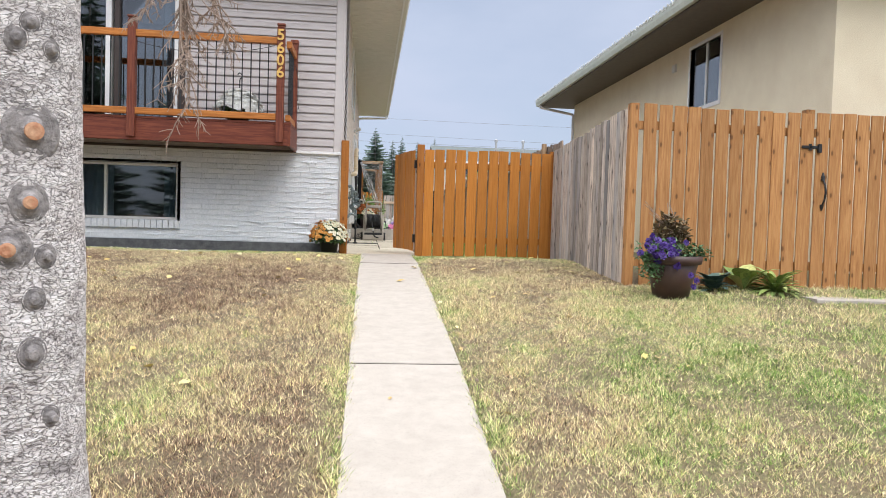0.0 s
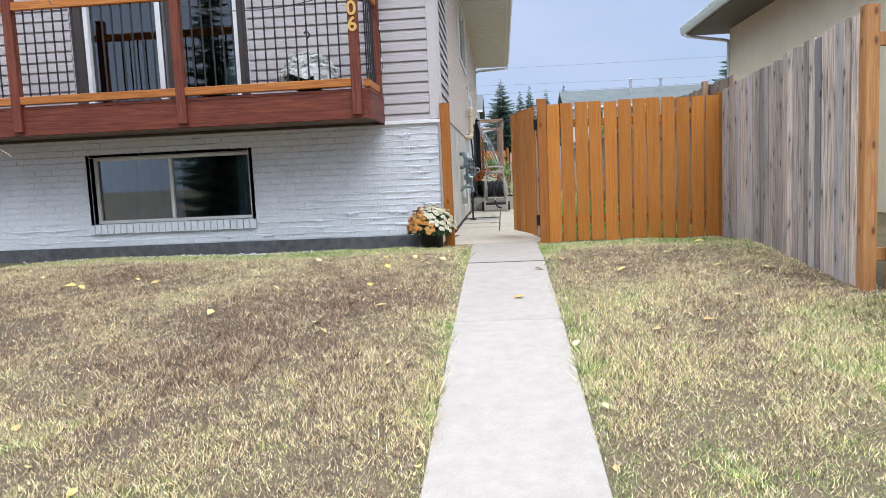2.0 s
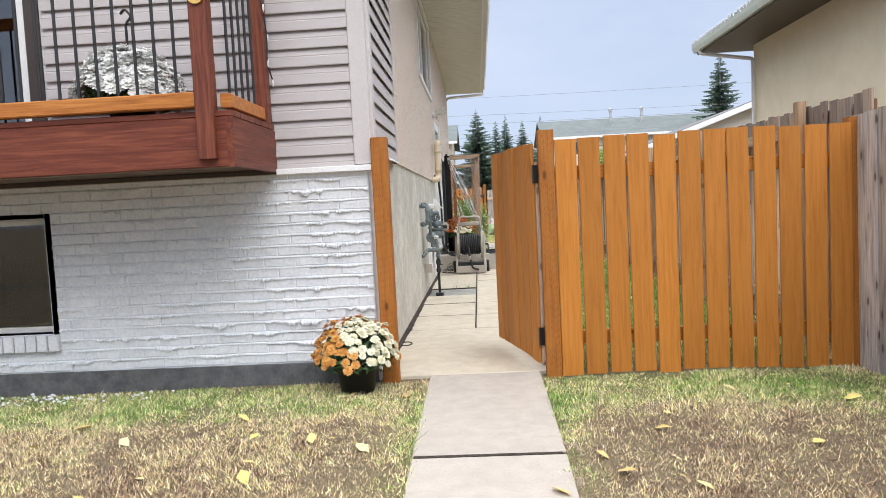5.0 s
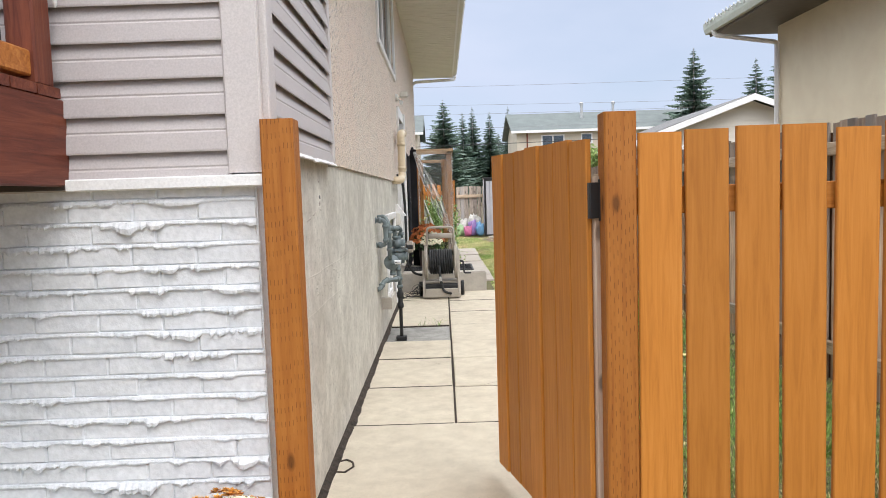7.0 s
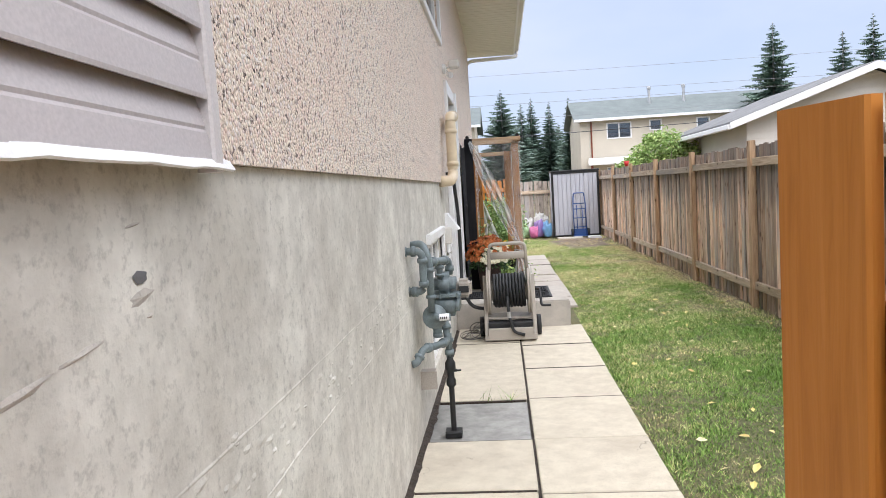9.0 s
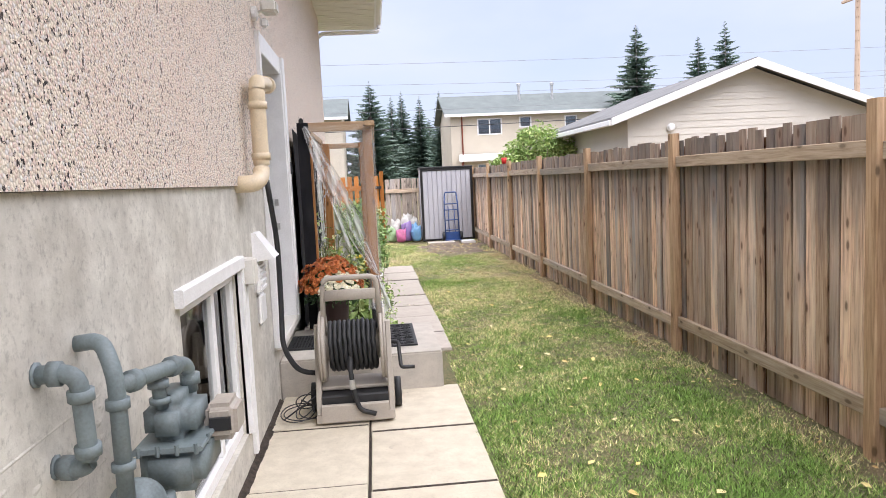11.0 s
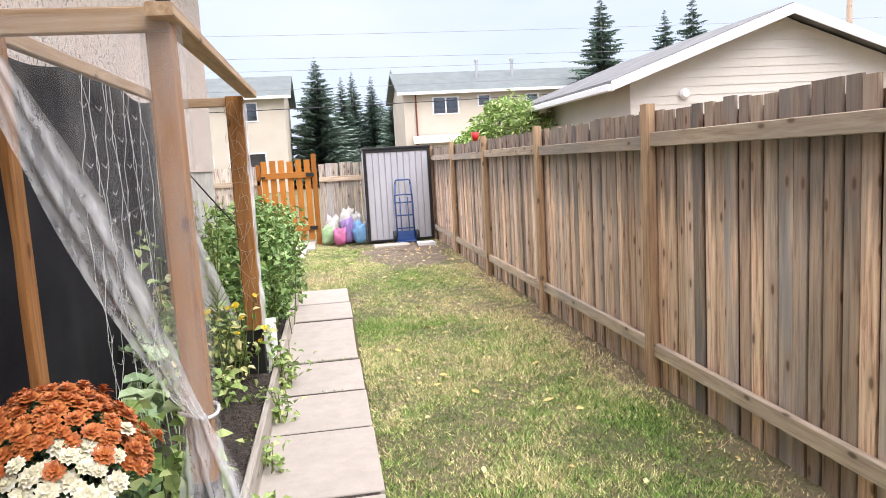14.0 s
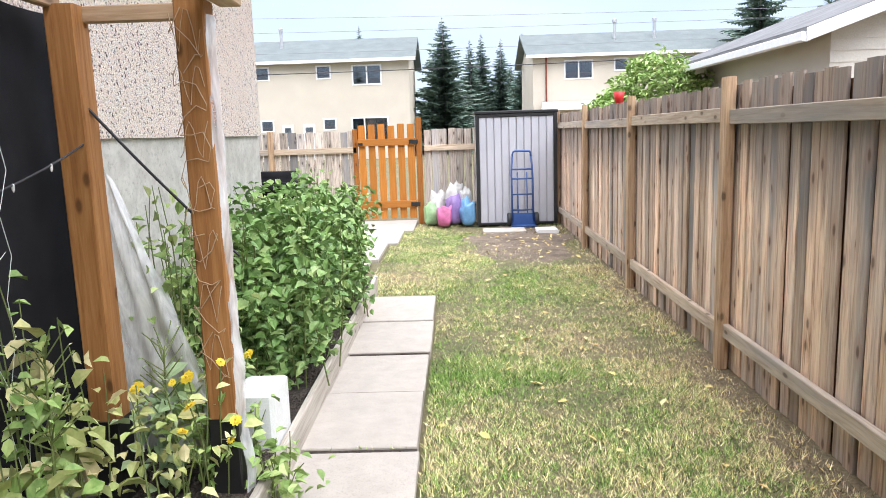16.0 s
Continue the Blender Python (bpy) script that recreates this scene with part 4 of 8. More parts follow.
def lay_siding(parent, holes, x0, x1, z0, z1, base):
    h = 0.1195
    k = 0
    while z0 + k * h < z1:
        za = z0 + k * h
        spans = [(x0, x1)]
        for hx0, hx1, hz0, hz1 in holes:
            if za + h > hz0 and za < hz1:
                spans = [s for a, b2 in spans for s in ((a, min(b2, hx0)), (max(a, hx1), b2)) if s[1] - s[0] > 0.02]
        for a, b2 in spans:
            bm = Bm().add(*lap(b2 - a, h))
            me = bm.mesh("siding_board", M["vinyl"])
            ob = new("siding_board", me)
            ob.parent = parent
            ob.matrix_local = base @ Matrix.Translation((a, 0, za))
        k += 1


lay_siding(wall_front, [(PATIO[0] - 0.02, PATIO[1] + 0.02, PATIO[2], PATIO[3])], -8.5, SX - 0.075, 2.441, 5.3, Matrix.Translation((0, FY + 0.0085, 0)))
corner = Bm().box(SX - 0.085, SX + 0.034, FY - 0.024, FY + 0.012, 2.48, 5.3, 0.006).box(SX + 0.001, SX + 0.056, FY + 0.0125, FY + 0.115, 2.48, 5.3, 0.006)
part("corner_trim", corner, M["vinyl_trim"], wall_front, "pinkish white vinyl corner trim")
wall_return = tagged(new("wall_siding_return", Bm().box(SX + 0.0185, SX + 0.022, FY + 0.25, 11.99, 2.56, 5.3).mesh("wall_siding_return", M["vinyl"])), "pinkish grey vinyl siding around the corner", "wall", "", "structure")
lay_siding(wall_return, [], FY + 0.11, 11.985, 2.561, 5.3, Matrix.Translation((SX + 0.024, 0, 0)) @ pose(0, 0, 0, 0, 0, 90))
part("trim", Bm().box(SX + 0.019, SX + 0.055, 11.97, 12.01, 2.55, 5.3, 0.005), M["vinyl_trim"], wall_return, "vertical channel trim")
fl = Bm()
v, f = [], []
for i in range(31):
    y = FY + 0.1 + (12.05 - FY - 0.1) * i / 30
    w = 0.012 * noise.noise((y * 6, 0, 0)) + 0.006 * noise.noise((y * 17, 3, 0))
    v += [(SX + 0.019, y, 2.585), (SX + 0.05, y, 2.572 + w * 0.3), (SX + 0.062 + w, y, 2.556 + w * 0.7), (SX + 0.056 + w, y, 2.553 + w * 0.7)]
for i in range(30):
    for q in range(3):
        f.append((i * 4 + q, i * 4 + q + 1, i * 4 + 5 + q, i * 4 + 4 + q))
part("flashing", fl.add(v, f), M["white"], wall_return, "bent white metal flashing strip")

# foundation form lines and chips
ridge = tagged(new("trim_form_lines"), "rough chipped form lines on the concrete", "trim", "", "structure")
rr = random.Random(8)
for zz in (1.848, 2.025):
    bm = Bm()
    v, f = [], []
    n = 150
    for i in range(n + 1):
        y = 10.85 + (15.0 - 10.85) * i / n
        o = max(0.0004, 0.0014 + 0.003 * noise.noise((y * 9, zz * 30, 0)))
        dz = 0.006 * noise.noise((y * 4, zz * 10, 4))
        v += [(SX - 0.002, y, zz + dz + 0.006), (SX + o, y, zz + dz + 0.0015), (SX + o * 0.7, y, zz + dz - 0.002), (SX - 0.002, y, zz + dz - 0.008)]
    for i in range(n):
        for q in range(3):
            f.append((i * 4 + q, i * 4 + 4 + q, i * 4 + 5 + q, i * 4 + q + 1))
    part("ridge", bm.add(v, [tuple(reversed(q)) for q in f]), M["foundation"], ridge, "", True)
chips = Bm()
for i in range(110):
    y = rr.uniform(11.6, 15.0)
    z = rr.gauss(1.935, 0.045)
    s = rr.uniform(0.008, 0.03)
    k = 6
    ang = rr.uniform(0, 6)
    vv = [(SX + rr.uniform(0.002, 0.0045), y, z)] + [(SX - 0.001, y + 1.7 * s * math.cos(ang + 6.283 * q / k) * rr.uniform(0.6, 1.2), z + s * 0.7 * math.sin(ang + 6.283 * q / k) * rr.uniform(0.6, 1.2)) for q in range(k)]
    chips.add(vv, [(0, 1 + q, 1 + (q + 1) % k) for q in range(k)])
hole = Bm()
for k, (yy, zz, s) in enumerate(((11.78, 2.392, 0.02),)):
    n = 9
    rim = [(SX + 0.0015, yy + s * 1.2 * math.cos(6.283 * q / n) * rr.uniform(0.7, 1.1), zz + s * 0.6 * math.sin(6.283 * q / n) * rr.uniform(0.7, 1.1)) for q in range(n)]
    hole.add(rim + [(SX + 0.003, yy, zz)], [(q, (q + 1) % n, n) for q in range(n)])
part("hole", hole, M["fdark"], ridge, "dark broken hole in the concrete")
spall = Bm()
for yy, zz, a, b2 in ((11.78, 2.362, 0.045, 0.012), (11.8, 2.33, 0.012, 0.006), (11.5, 2.294, 0.09, 0.008), (11.62, 2.312, 0.07, 0.006), (11.77, 2.47, 0.03, 0.004)):
    n = 10
    spall.add([(SX + 0.004, yy, zz)] + [(SX - 0.0005, yy + a * math.cos(6.283 * q / n) * rr.uniform(0.6, 1.1), zz + 0.12 * a * math.cos(6.283 * q / n) + b2 * math.sin(6.283 * q / n) * rr.uniform(0.5, 1.2)) for q in range(n)], [(0, 1 + q, 1 + (q + 1) % n) for q in range(n)])
tagged(part("pale_chips", spall, M["step"], ridge, "pale spalled concrete scars"), "pale spalled concrete scars", "", "", "stuff")
tagged(part("chips", chips, M["foundation"], ridge), "", "", "", "stuff")

# roof, soffit, gutter
roof = tagged(new("roof"), "house roof with wide white soffit and gutter", "roof", "", "structure")
EX, EY0, EY1, EZ = 0.5, 9.9, 26.05, 5.25
part("soffit", Bm().box(SX - 0.3, EX - 0.02, EY0, EY1, EZ, EZ + 0.03), M["soffit"], roof)
for i in range(100):
    y = EY0 + 0.08 + i * 0.16
    if y < EY1 - 0.05:
        part("soffit_groove", Bm().box(SX + 0.02, EX - 0.03, y, y + 0.012, EZ - 0.004, EZ + 0.001), M["soffit"], roof)
part("fascia", Bm().box(EX - 0.02, EX + 0.01, EY0, EY1, EZ - 0.03, EZ + 0.18), M["white"], roof)
g = Bm()
prof = [(EX + 0.012, EZ + 0.15), (EX + 0.012, EZ + 0.03), (EX + 0.08, EZ + 0.03), (EX + 0.105, EZ + 0.08), (EX + 0.12, EZ + 0.15), (EX + 0.11, EZ + 0.15), (EX + 0.095, EZ + 0.085), (EX + 0.075, EZ + 0.04), (EX + 0.02, EZ + 0.04), (EX + 0.02, EZ + 0.15)]
g.add([(x, y, z) for y in (EY0, EY1) for x, z in prof], [(i, (i + 1) % 10, 10 + (i + 1) % 10, 10 + i) for i in range(10)] + [tuple(range(9, -1, -1)), tuple(range(10, 20))])
part("gutter", g, M["offwhite"], roof)
part("roof_slope", Bm().add([(EX + 0.06, EY0 - 0.05, EZ + 0.16), (EX + 0.06, EY1 + 0.05, EZ + 0.16), (-5.3, EY1 + 0.05, EZ + 2.1), (-5.3, EY0 - 0.05, EZ + 2.1), (-10.8, EY1 + 0.05, EZ + 0.16), (-10.8, EY0 - 0.05, EZ + 0.16)], [(0, 1, 2, 3), (3, 2, 4, 5), (0, 3, 5), (1, 4, 2)]), M["shingle_dark"], roof)
part("back_soffit", Bm().box(LX - 0.3, SX - 0.3, BY, EY1, EZ, EZ + 0.03), M["soffit"], roof)
part("downspout", Bm().tube(rounded([(EX + 0.06, 25.85, EZ + 0.04), (EX + 0.05, 25.85, EZ - 0.08), (SX + 0.06, 25.3, EZ - 0.2), (SX - 0.1, 25.22, EZ - 0.35), (SX - 0.1, 25.22, 1.1)], 0.06), 0.038, 6), M["white"], roof)


# windows
def window(name, axis, hole, plane, depth, frame_mat, label, mull=0.5, w=0.045, rail_mat=None, inset=0.06):
    a0, a1, z0, z1 = hole
    ob = tagged(new(name), label, "window", "", "structure")

    def bx(p0, p1, q0, q1, za, zb, c=0.004):
        b = Bm()
        return b.box(p0, p1, q0, q1, za, zb, c) if axis == "x" else b.box(q0, q1, p0, p1, za, zb, c)
    s = 1 if depth > 0 else -1
    q = sorted((plane + s * inset, plane + s * (inset + 0.05)))
    part("window_frame", bx(a0, a1, q[0], q[1], z0, z0 + w), frame_mat, ob)
    part("window_frame", bx(a0, a1, q[0], q[1], z1 - w, z1), frame_mat, ob)
    part("window_frame", bx(a0, a0 + w, q[0], q[1], z0 + w, z1 - w), frame_mat, ob)
    part("window_frame", bx(a1 - w, a1, q[0], q[1], z0 + w, z1 - w), frame_mat, ob)
    m = a0 + (a1 - a0) * mull
    part("mullion", bx(m - w / 2, m + w / 2, q[0] - 0.004, q[1] - 0.004, z0 + w, z1 - w), rail_mat or frame_mat, ob)
    gq = plane + s * (inset + 0.03)
    for pa, pb in ((a0 + w, m - w / 2), (m + w / 2, a1 - w)):
        g = part("pane", bx(pa, pb, gq, gq + 0.004, z0 + w, z1 - w, 0), M["glass"], ob)
        g.visible_shadow = False
    return ob


tagged(new("curtain", Bm().add([(x, FY + 0.3 + 0.012 * math.sin(x * 30) + 0.006 * math.sin(x * 71), z) for z in (1.2, 2.35) for x in np.linspace(-4.8, -3.72, 60)], [(i, i + 1, 61 + i, 60 + i) for i in range(59)]).mesh("curtain", M["sheer"], True)), "drawn grey blue sheer curtain behind the basement window", "curtain")
w1 = window("window_1", "x", BRICK_WIN, FY, 1, M["offwhite"], "white sliding basement window in a dark frame", 0.49, 0.04, inset=0.09)
surround = Bm()
A, B_, C, D = BRICK_WIN
for p in ((A - 0.05, A + 0.0, C - 0.02, D + 0.06), (B_, B_ + 0.05, C - 0.02, D + 0.06), (A, B_, D, D + 0.06), (A, B_, C - 0.02, C)):
    surround.box(p[0], p[1], FY + 0.005, FY + 0.18, p[2], p[3], 0.004)
part("surround", surround, M["darktrim"], w1, "dark brown window surround")
tagged(new("curtain", Bm().add([(x, FY + 0.36 + 0.03 * math.sin(x * 42), z) for z in (1.2, 2.35) for x in np.linspace(-3.02, -2.72, 24)], [(i, i + 1, 25 + i, 24 + i) for i in range(23)]).mesh("curtain", M["curtain"], True)), "blue grey curtain drawn aside behind the window", "curtain")

patio = tagged(new("door_1"), "white sliding glass balcony door with dark trim", "door", "", "structure")
pa, pb, pz0, pz1 = PATIO
for x0, x1, mat, nm in ((pa, pa + 0.13, M["darktrim"], "jamb"), (pb - 0.1, pb, M["darktrim"], "jamb"), (pa + 0.13, pa + 0.2, M["white"], "stile"), (-3.76, -3.68, M["white"], "stile"), (-3.64, -3.57, M["darktrim"], "stile"), (pb - 0.16, pb - 0.1, M["white"], "stile")):
    part(nm, Bm().box(x0, x1, FY - 0.02 + (0.02 if nm == "stile" else 0), FY + 0.12, pz0, pz1, 0.006), mat, patio)
part("threshold", Bm().box(pa, pb, FY - 0.03, FY + 0.14, pz0 - 0.03, pz0 + 0.05, 0.006), M["white"], patio)
part("lintel", Bm().box(pa, pb, FY - 0.02, FY + 0.14, pz1 - 0.08, pz1, 0.006), M["darktrim"], patio)
for x0, x1 in ((pa + 0.2, -3.76), (-3.57, pb - 0.16)):
    gob = part("pane", Bm().box(x0, x1, FY + 0.06, FY + 0.064, pz0 + 0.05, pz1 - 0.08), M["glass_patio"], patio)
    gob.visible_shadow = False
for xa, xb in ((-4.6, -4.25), (-3.05, -2.8)):
    tagged(new("curtain", Bm().add([(x, FY + 0.3 + 0.03 * math.sin(x * 40), z) for z in (2.72, 4.95) for x in np.linspace(xa, xb, 24)], [(i, i + 1, 25 + i, 24 + i) for i in range(23)]).mesh("curtain", M["curtain"], True)), "blue grey curtain behind the balcony door", "curtain", "balcony door curtains")

w2 = window("window_2", "y", SIDE_WIN, SX, -1, M["white"], "white wooden basement window beside the gas meter", 0.6, 0.06, inset=0.03)
part("window_frame", Bm().box(SX - 0.02, SX + 0.035, SIDE_WIN[0] - 0.06, SIDE_WIN[1] + 0.05, SIDE_WIN[3], SIDE_WIN[3] + 0.07, 0.006), M["white"], w2, "white painted head board")
part("window_frame", Bm().box(SX - 0.02, SX + 0.03, SIDE_WIN[1], SIDE_WIN[1] + 0.05, SIDE_WIN[2], SIDE_WIN[3], 0.006), M["white"], w2, "white painted side board")
w3 = window("window_3", "y", UP_WIN, SX + 0.018, -1, M["white"], "white framed upper window in the stucco", 0.5, 0.05, inset=0.02)
for p in ((UP_WIN[0] - 0.06, UP_WIN[1] + 0.06, UP_WIN[2] - 0.06, UP_WIN[2]), (UP_WIN[0] - 0.06, UP_WIN[1] + 0.06, UP_WIN[3], UP_WIN[3] + 0.06), (UP_WIN[0] - 0.06, UP_WIN[0], UP_WIN[2], UP_WIN[3]), (UP_WIN[1], UP_WIN[1] + 0.06, UP_WIN[2], UP_WIN[3])):
    part("casing", Bm().box(SX + 0.01, SX + 0.045, *p[:2], *p[2:], 0.005), M["white"], w3)

# side door, standing open inwards
d2 = tagged(new("door_2"), "white side door frame with the door standing open on a dark entry", "door", "", "structure")
ya, yb, za, zb = DOORWAY
part("jamb", Bm().box(SX - 0.17, SX + 0.02, ya - 0.0, ya + 0.03, za, zb, 0.005), M["white"], d2)
part("jamb", Bm().box(SX - 0.17, SX + 0.06, yb - 0.03, yb, za, zb, 0.005), M["white"], d2)
part("casing", Bm().box(SX + 0.0, SX + 0.075, yb + 0.001, yb + 0.11, za - 0.04, zb + 0.1, 0.006), M["white"], d2)
part("casing", Bm().box(SX + 0.0, SX + 0.05, ya - 0.05, ya - 0.0, za - 0.04, zb + 0.1, 0.006), M["white"], d2)
part("lintel", Bm().box(SX - 0.2, SX + 0.05, ya, yb, zb - 0.04, zb + 0.1, 0.006), M["white"], d2)
part("door_sill", Bm().box(SX - 0.22, SX + 0.07, ya - 0.03, yb + 0.03, za - 0.06, za + 0.005, 0.01), M["offwhite"], d2, "worn white wooden threshold")
for zz in (2.2, 2.4):
    part("strike_plate", Bm().box(SX - 0.06, SX - 0.03, yb - 0.045, yb - 0.038, zz, zz + 0.055, 0.002), M["steel"], d2)
part("hinge", Bm().box(SX + 0.076, SX + 0.088, yb + 0.06, yb + 0.09, 2.66, 2.76, 0.003), M["black"], d2)
part("doorbell", Bm().box(SX + 0.0, SX + 0.025, yb + 0.13, yb + 0.165, 2.18, 2.28, 0.008), M["white"], d2)
part("door_leaf", Bm().box(SX - 1.05, SX - 0.18, ya - 0.03, ya + 0.012, za + 0.01, zb - 0.05, 0.004), M["white"], d2)

# dark soil line between the slabs and the foundation
v, f = [], []
for i in range(260):
    y = 10.7 + 7.5 * i / 259
    w = 0.022 + 0.02 * abs(noise.noise((y * 5, 0, 3))) + 0.015 * abs(noise.noise((y * 17, 1, 3)))
    v += [(SX, y, 1.02 + 0.006 * noise.noise((y * 9, 2, 0))), (SX + w * 0.6, y, 1.012), (SX + w + 0.012, y, 0.999)]
for i in range(259):
    for q in range(2):
        f.append((i * 3 + q, i * 3 + q + 1, i * 3 + q + 4, i * 3 + q + 3))
solid("ground_soil_line", Bm().add(v, f), M["soil"], "dark soil along the foot of the foundation", "soil")


# ---- fences and gates ----
def picket_mesh(w, h, t, key):
    """A board standing on its foot: width along x, thickness along y."""
    return Bm().box(-w / 2, w / 2, -t / 2, t / 2, 0, h, 0.004).mesh("picket", M[key])


picket_cache = {}


def picket(parent, key, x, y, z, w, h, t, rz=0, lean=0.0, name="picket"):
    k = (key, round(w, 2), round(h, 2), t, rf.randrange(1))
    if k not in picket_cache:
        picket_cache[k] = picket_mesh(round(w, 2), round(h, 2), t, key)
    ob = new(name, picket_cache[k])
    ob.parent = parent
    ob.matrix_local = pose(x, y, z, 0, lean, rz)
    return ob


rf = random.Random(21)
# short orange fence beside the gate
gate_fence = tagged(new("fence_gate_side"), "orange stained picket fence with narrow gaps", "fence", "", "structure")
part("post", Bm().box(0.685, 0.79, 10.5, 10.6, 0.9, 2.635, 0.006), M["orange_post"], gate_fence)
part("post", Bm().box(2.68, 2.765, 10.5, 10.59, 0.9, 2.61, 0.006), M["orange_post"], gate_fence)
for zz in (1.2, 2.3):
    part("rail", Bm().box(0.79, 2.68, 10.52, 10.56, zz, zz + 0.09, 0.004), M["orange_x"], gate_fence)
xs = np.linspace(0.86, 2.62, 12)
for i, x in enumerate(xs):
    picket(gate_fence, "orange", x, 10.503, 1.0 + rf.uniform(-0.01, 0.01), 0.142, 1.57 + 0.0008 * i, 0.02, 0, rf.uniform(-0.35, 0.35))

wall_post = tagged(new("gate_post", Bm().box(-0.426, -0.318, FY - 0.06, FY + 0.045, 0.95, 2.648, 0.007).mesh("gate_post", M["orange_post"])), "orange stained square post against the house corner", "post")

# open gate leaf, swung away from the walk
gate = thing("picket_gate", "orange stained wooden picket gate standing open", "gate", (0.655, 10.575, 1.07), 103.5)
for i in range(7):
    picket(gate, "orange", 0.085 + i * 0.15, rf.choice((-0.004, 0.0, 0.003)), rf.uniform(-0.006, 0.006), 0.14, 1.49, 0.02, 0, 0)
for zz in (0.2, 1.2):
    part("rail", Bm().box(0.02, 1.02, -0.05, -0.012, zz, zz + 0.09, 0.004), M["orange_x"], gate)
part("stile", Bm().box(0.0, 0.04, -0.09, -0.012, -0.02, 1.36, 0.004), M["palewood"], gate, "bare pale wood edge board")
for zz in (0.12, 1.22):
    hg = part("hinge", Bm().box(-0.012, 0.01, -0.028, 0.01, zz, zz + 0.12, 0.004), M["black"], gate, "black iron strap hinge")
    part("pin", Bm().tube([(-0.008, -0.03, zz - 0.01), (-0.008, -0.03, zz + 0.13)], 0.007, 8), M["black"], hg)

# grey weathered fence along the neighbour, front part
grey_fence = tagged(new("fence_grey_boards"), "tall weathered grey board fence", "fence", "", "structure")
y = 7.42
while y < 10.5:
    w = rf.choice((0.09, 0.1, 0.1, 0.12, 0.14))
    t = (y - 7.3) / 3.2
    x = 2.735 + rf.choice((-0.007, -0.004, 0.004, 0.007))
    z0 = float(lawn_z(2.7, y)) - 0.03
    picket(grey_fence, "greyfence", x, y + w / 2, z0, w, 2.80 - 0.2 * t - z0 + rf.uniform(-0.015, 0.015), 0.02, 90, rf.uniform(-0.4, 0.4), "board")
    y += w + rf.choice((0.0, 0.004, 0.007))
part("backing", Bm().box(2.762, 2.768, 7.42, 10.5, 0.95, 2.55), M["greyfence"], grey_fence)
for zz in (1.3, 2.4):
    part("rail", Bm().box(2.77, 2.81, 7.4, 10.6, zz, zz + 0.09, 0.004), M["fence_rail"], grey_fence)

# honey coloured fence across the neighbour's front, with its gate
front_fence = tagged(new("fence_front_neighbour"), "honey stained cedar picket fence with narrow gaps", "fence", "", "structure")
part("post", Bm().box(2.71, 2.8, 7.29, 7.39, 0.7, 2.82, 0.006), M["cedar"], front_fence)
x = 2.86
while x < 4.62:
    picket(front_fence, "cedar", x + 0.07, 7.29, 0.86 - 0.01 * (x - 2.8) + rf.uniform(-0.01, 0.01), 0.14, 1.95, 0.02, 0, rf.uniform(-0.3, 0.3))
    x += 0.159
for zz in (1.1, 2.55):
    part("rail", Bm().box(2.8, 4.68, 7.31, 7.35, zz, zz + 0.09, 0.004), M["cedar"], front_fence)
part("post", Bm().box(4.665, 4.765, 7.285, 7.385, 0.7, 2.84, 0.006), M["cedar"], front_fence)
n_gate = tagged(new("cedar_gate"), "honey stained cedar gate with black latch and handle", "gate")
x = 4.79
while x < 6.0:
    picket(n_gate, "cedar", x + 0.07, 7.29, 0.86 + rf.uniform(-0.006, 0.006), 0.14, 1.95, 0.02)
    x += 0.157
for zz in (1.1, 2.55):
    part("rail", Bm().box(4.78, 6.05, 7.305, 7.345, zz, zz + 0.09, 0.004), M["cedar"], n_gate)
part("latch", Bm().box(4.62, 4.84, 7.262, 7.278, 2.42, 2.45, 0.003).box(4.7, 4.73, 7.262, 7.28, 2.4, 2.47, 0.003).box(4.8, 4.84, 7.25, 7.28, 2.38, 2.47, 0.004), M["black"], n_gate, "black iron bolt")
part("handle", Bm().tube(rounded([(4.88, 7.27, 2.1), (4.88, 7.23, 2.03), (4.885, 7.22, 1.95), (4.88, 7.23, 1.87), (4.88, 7.27, 1.8)], 0.03), 0.011, 8).lathe([(0.024, 0), (0.02, 0.05), (0.005, 0.09)], 8, pose(4.88, 7.275, 2.08)).lathe([(0.005, -0.07), (0.02, -0.03), (0.022, 0)], 8, pose(4.88, 7.275, 1.82)), M["black"], n_gate, "black wrought iron handle")
far_fence = tagged(new("fence_front_far"), "honey stained cedar picket fence", "fence", "", "structure")
part("post", Bm().box(6.06, 6.16, 7.285, 7.385, 0.7, 2.84, 0.006), M["cedar"], far_fence)
x = 6.18
while x < 8.6:
    picket(far_fence, "cedar", x + 0.07, 7.29, 0.84, 0.14, 1.95, 0.02)
    x += 0.159
solid("pavement_neighbour_walk", Bm().box(4.4, 9, 6.55, 7.2, 0.7, 0.86, 0.01), M["walk"], "pale concrete walk before the cedar gate", "path")

# long brown fence beside the yard, rails and posts on the near side
yard_fence = tagged(new("fence_yard"), "long weathered brown board fence with pale rails", "fence", "", "structure")
POSTS = [18.87 + 2.44 * k for k in range(-3, 6)]
FX = 2.87
y = 10.62
while y < 31.85:
    w = rf.choice((0.08, 0.09, 0.09, 0.1, 0.11))
    picket(yard_fence, "fence", FX + 0.012 + rf.choice((0.0, 0.003, 0.01, 0.015)), y + w / 2, 0.93, w, 1.86 + rf.uniform(-0.012, 0.012), 0.02, 90, rf.uniform(-0.35, 0.35), "board")
    y += w + rf.choice((0.01, 0.015, 0.021))
# backing row, coloured dark to give the shade seen between the boards
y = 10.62
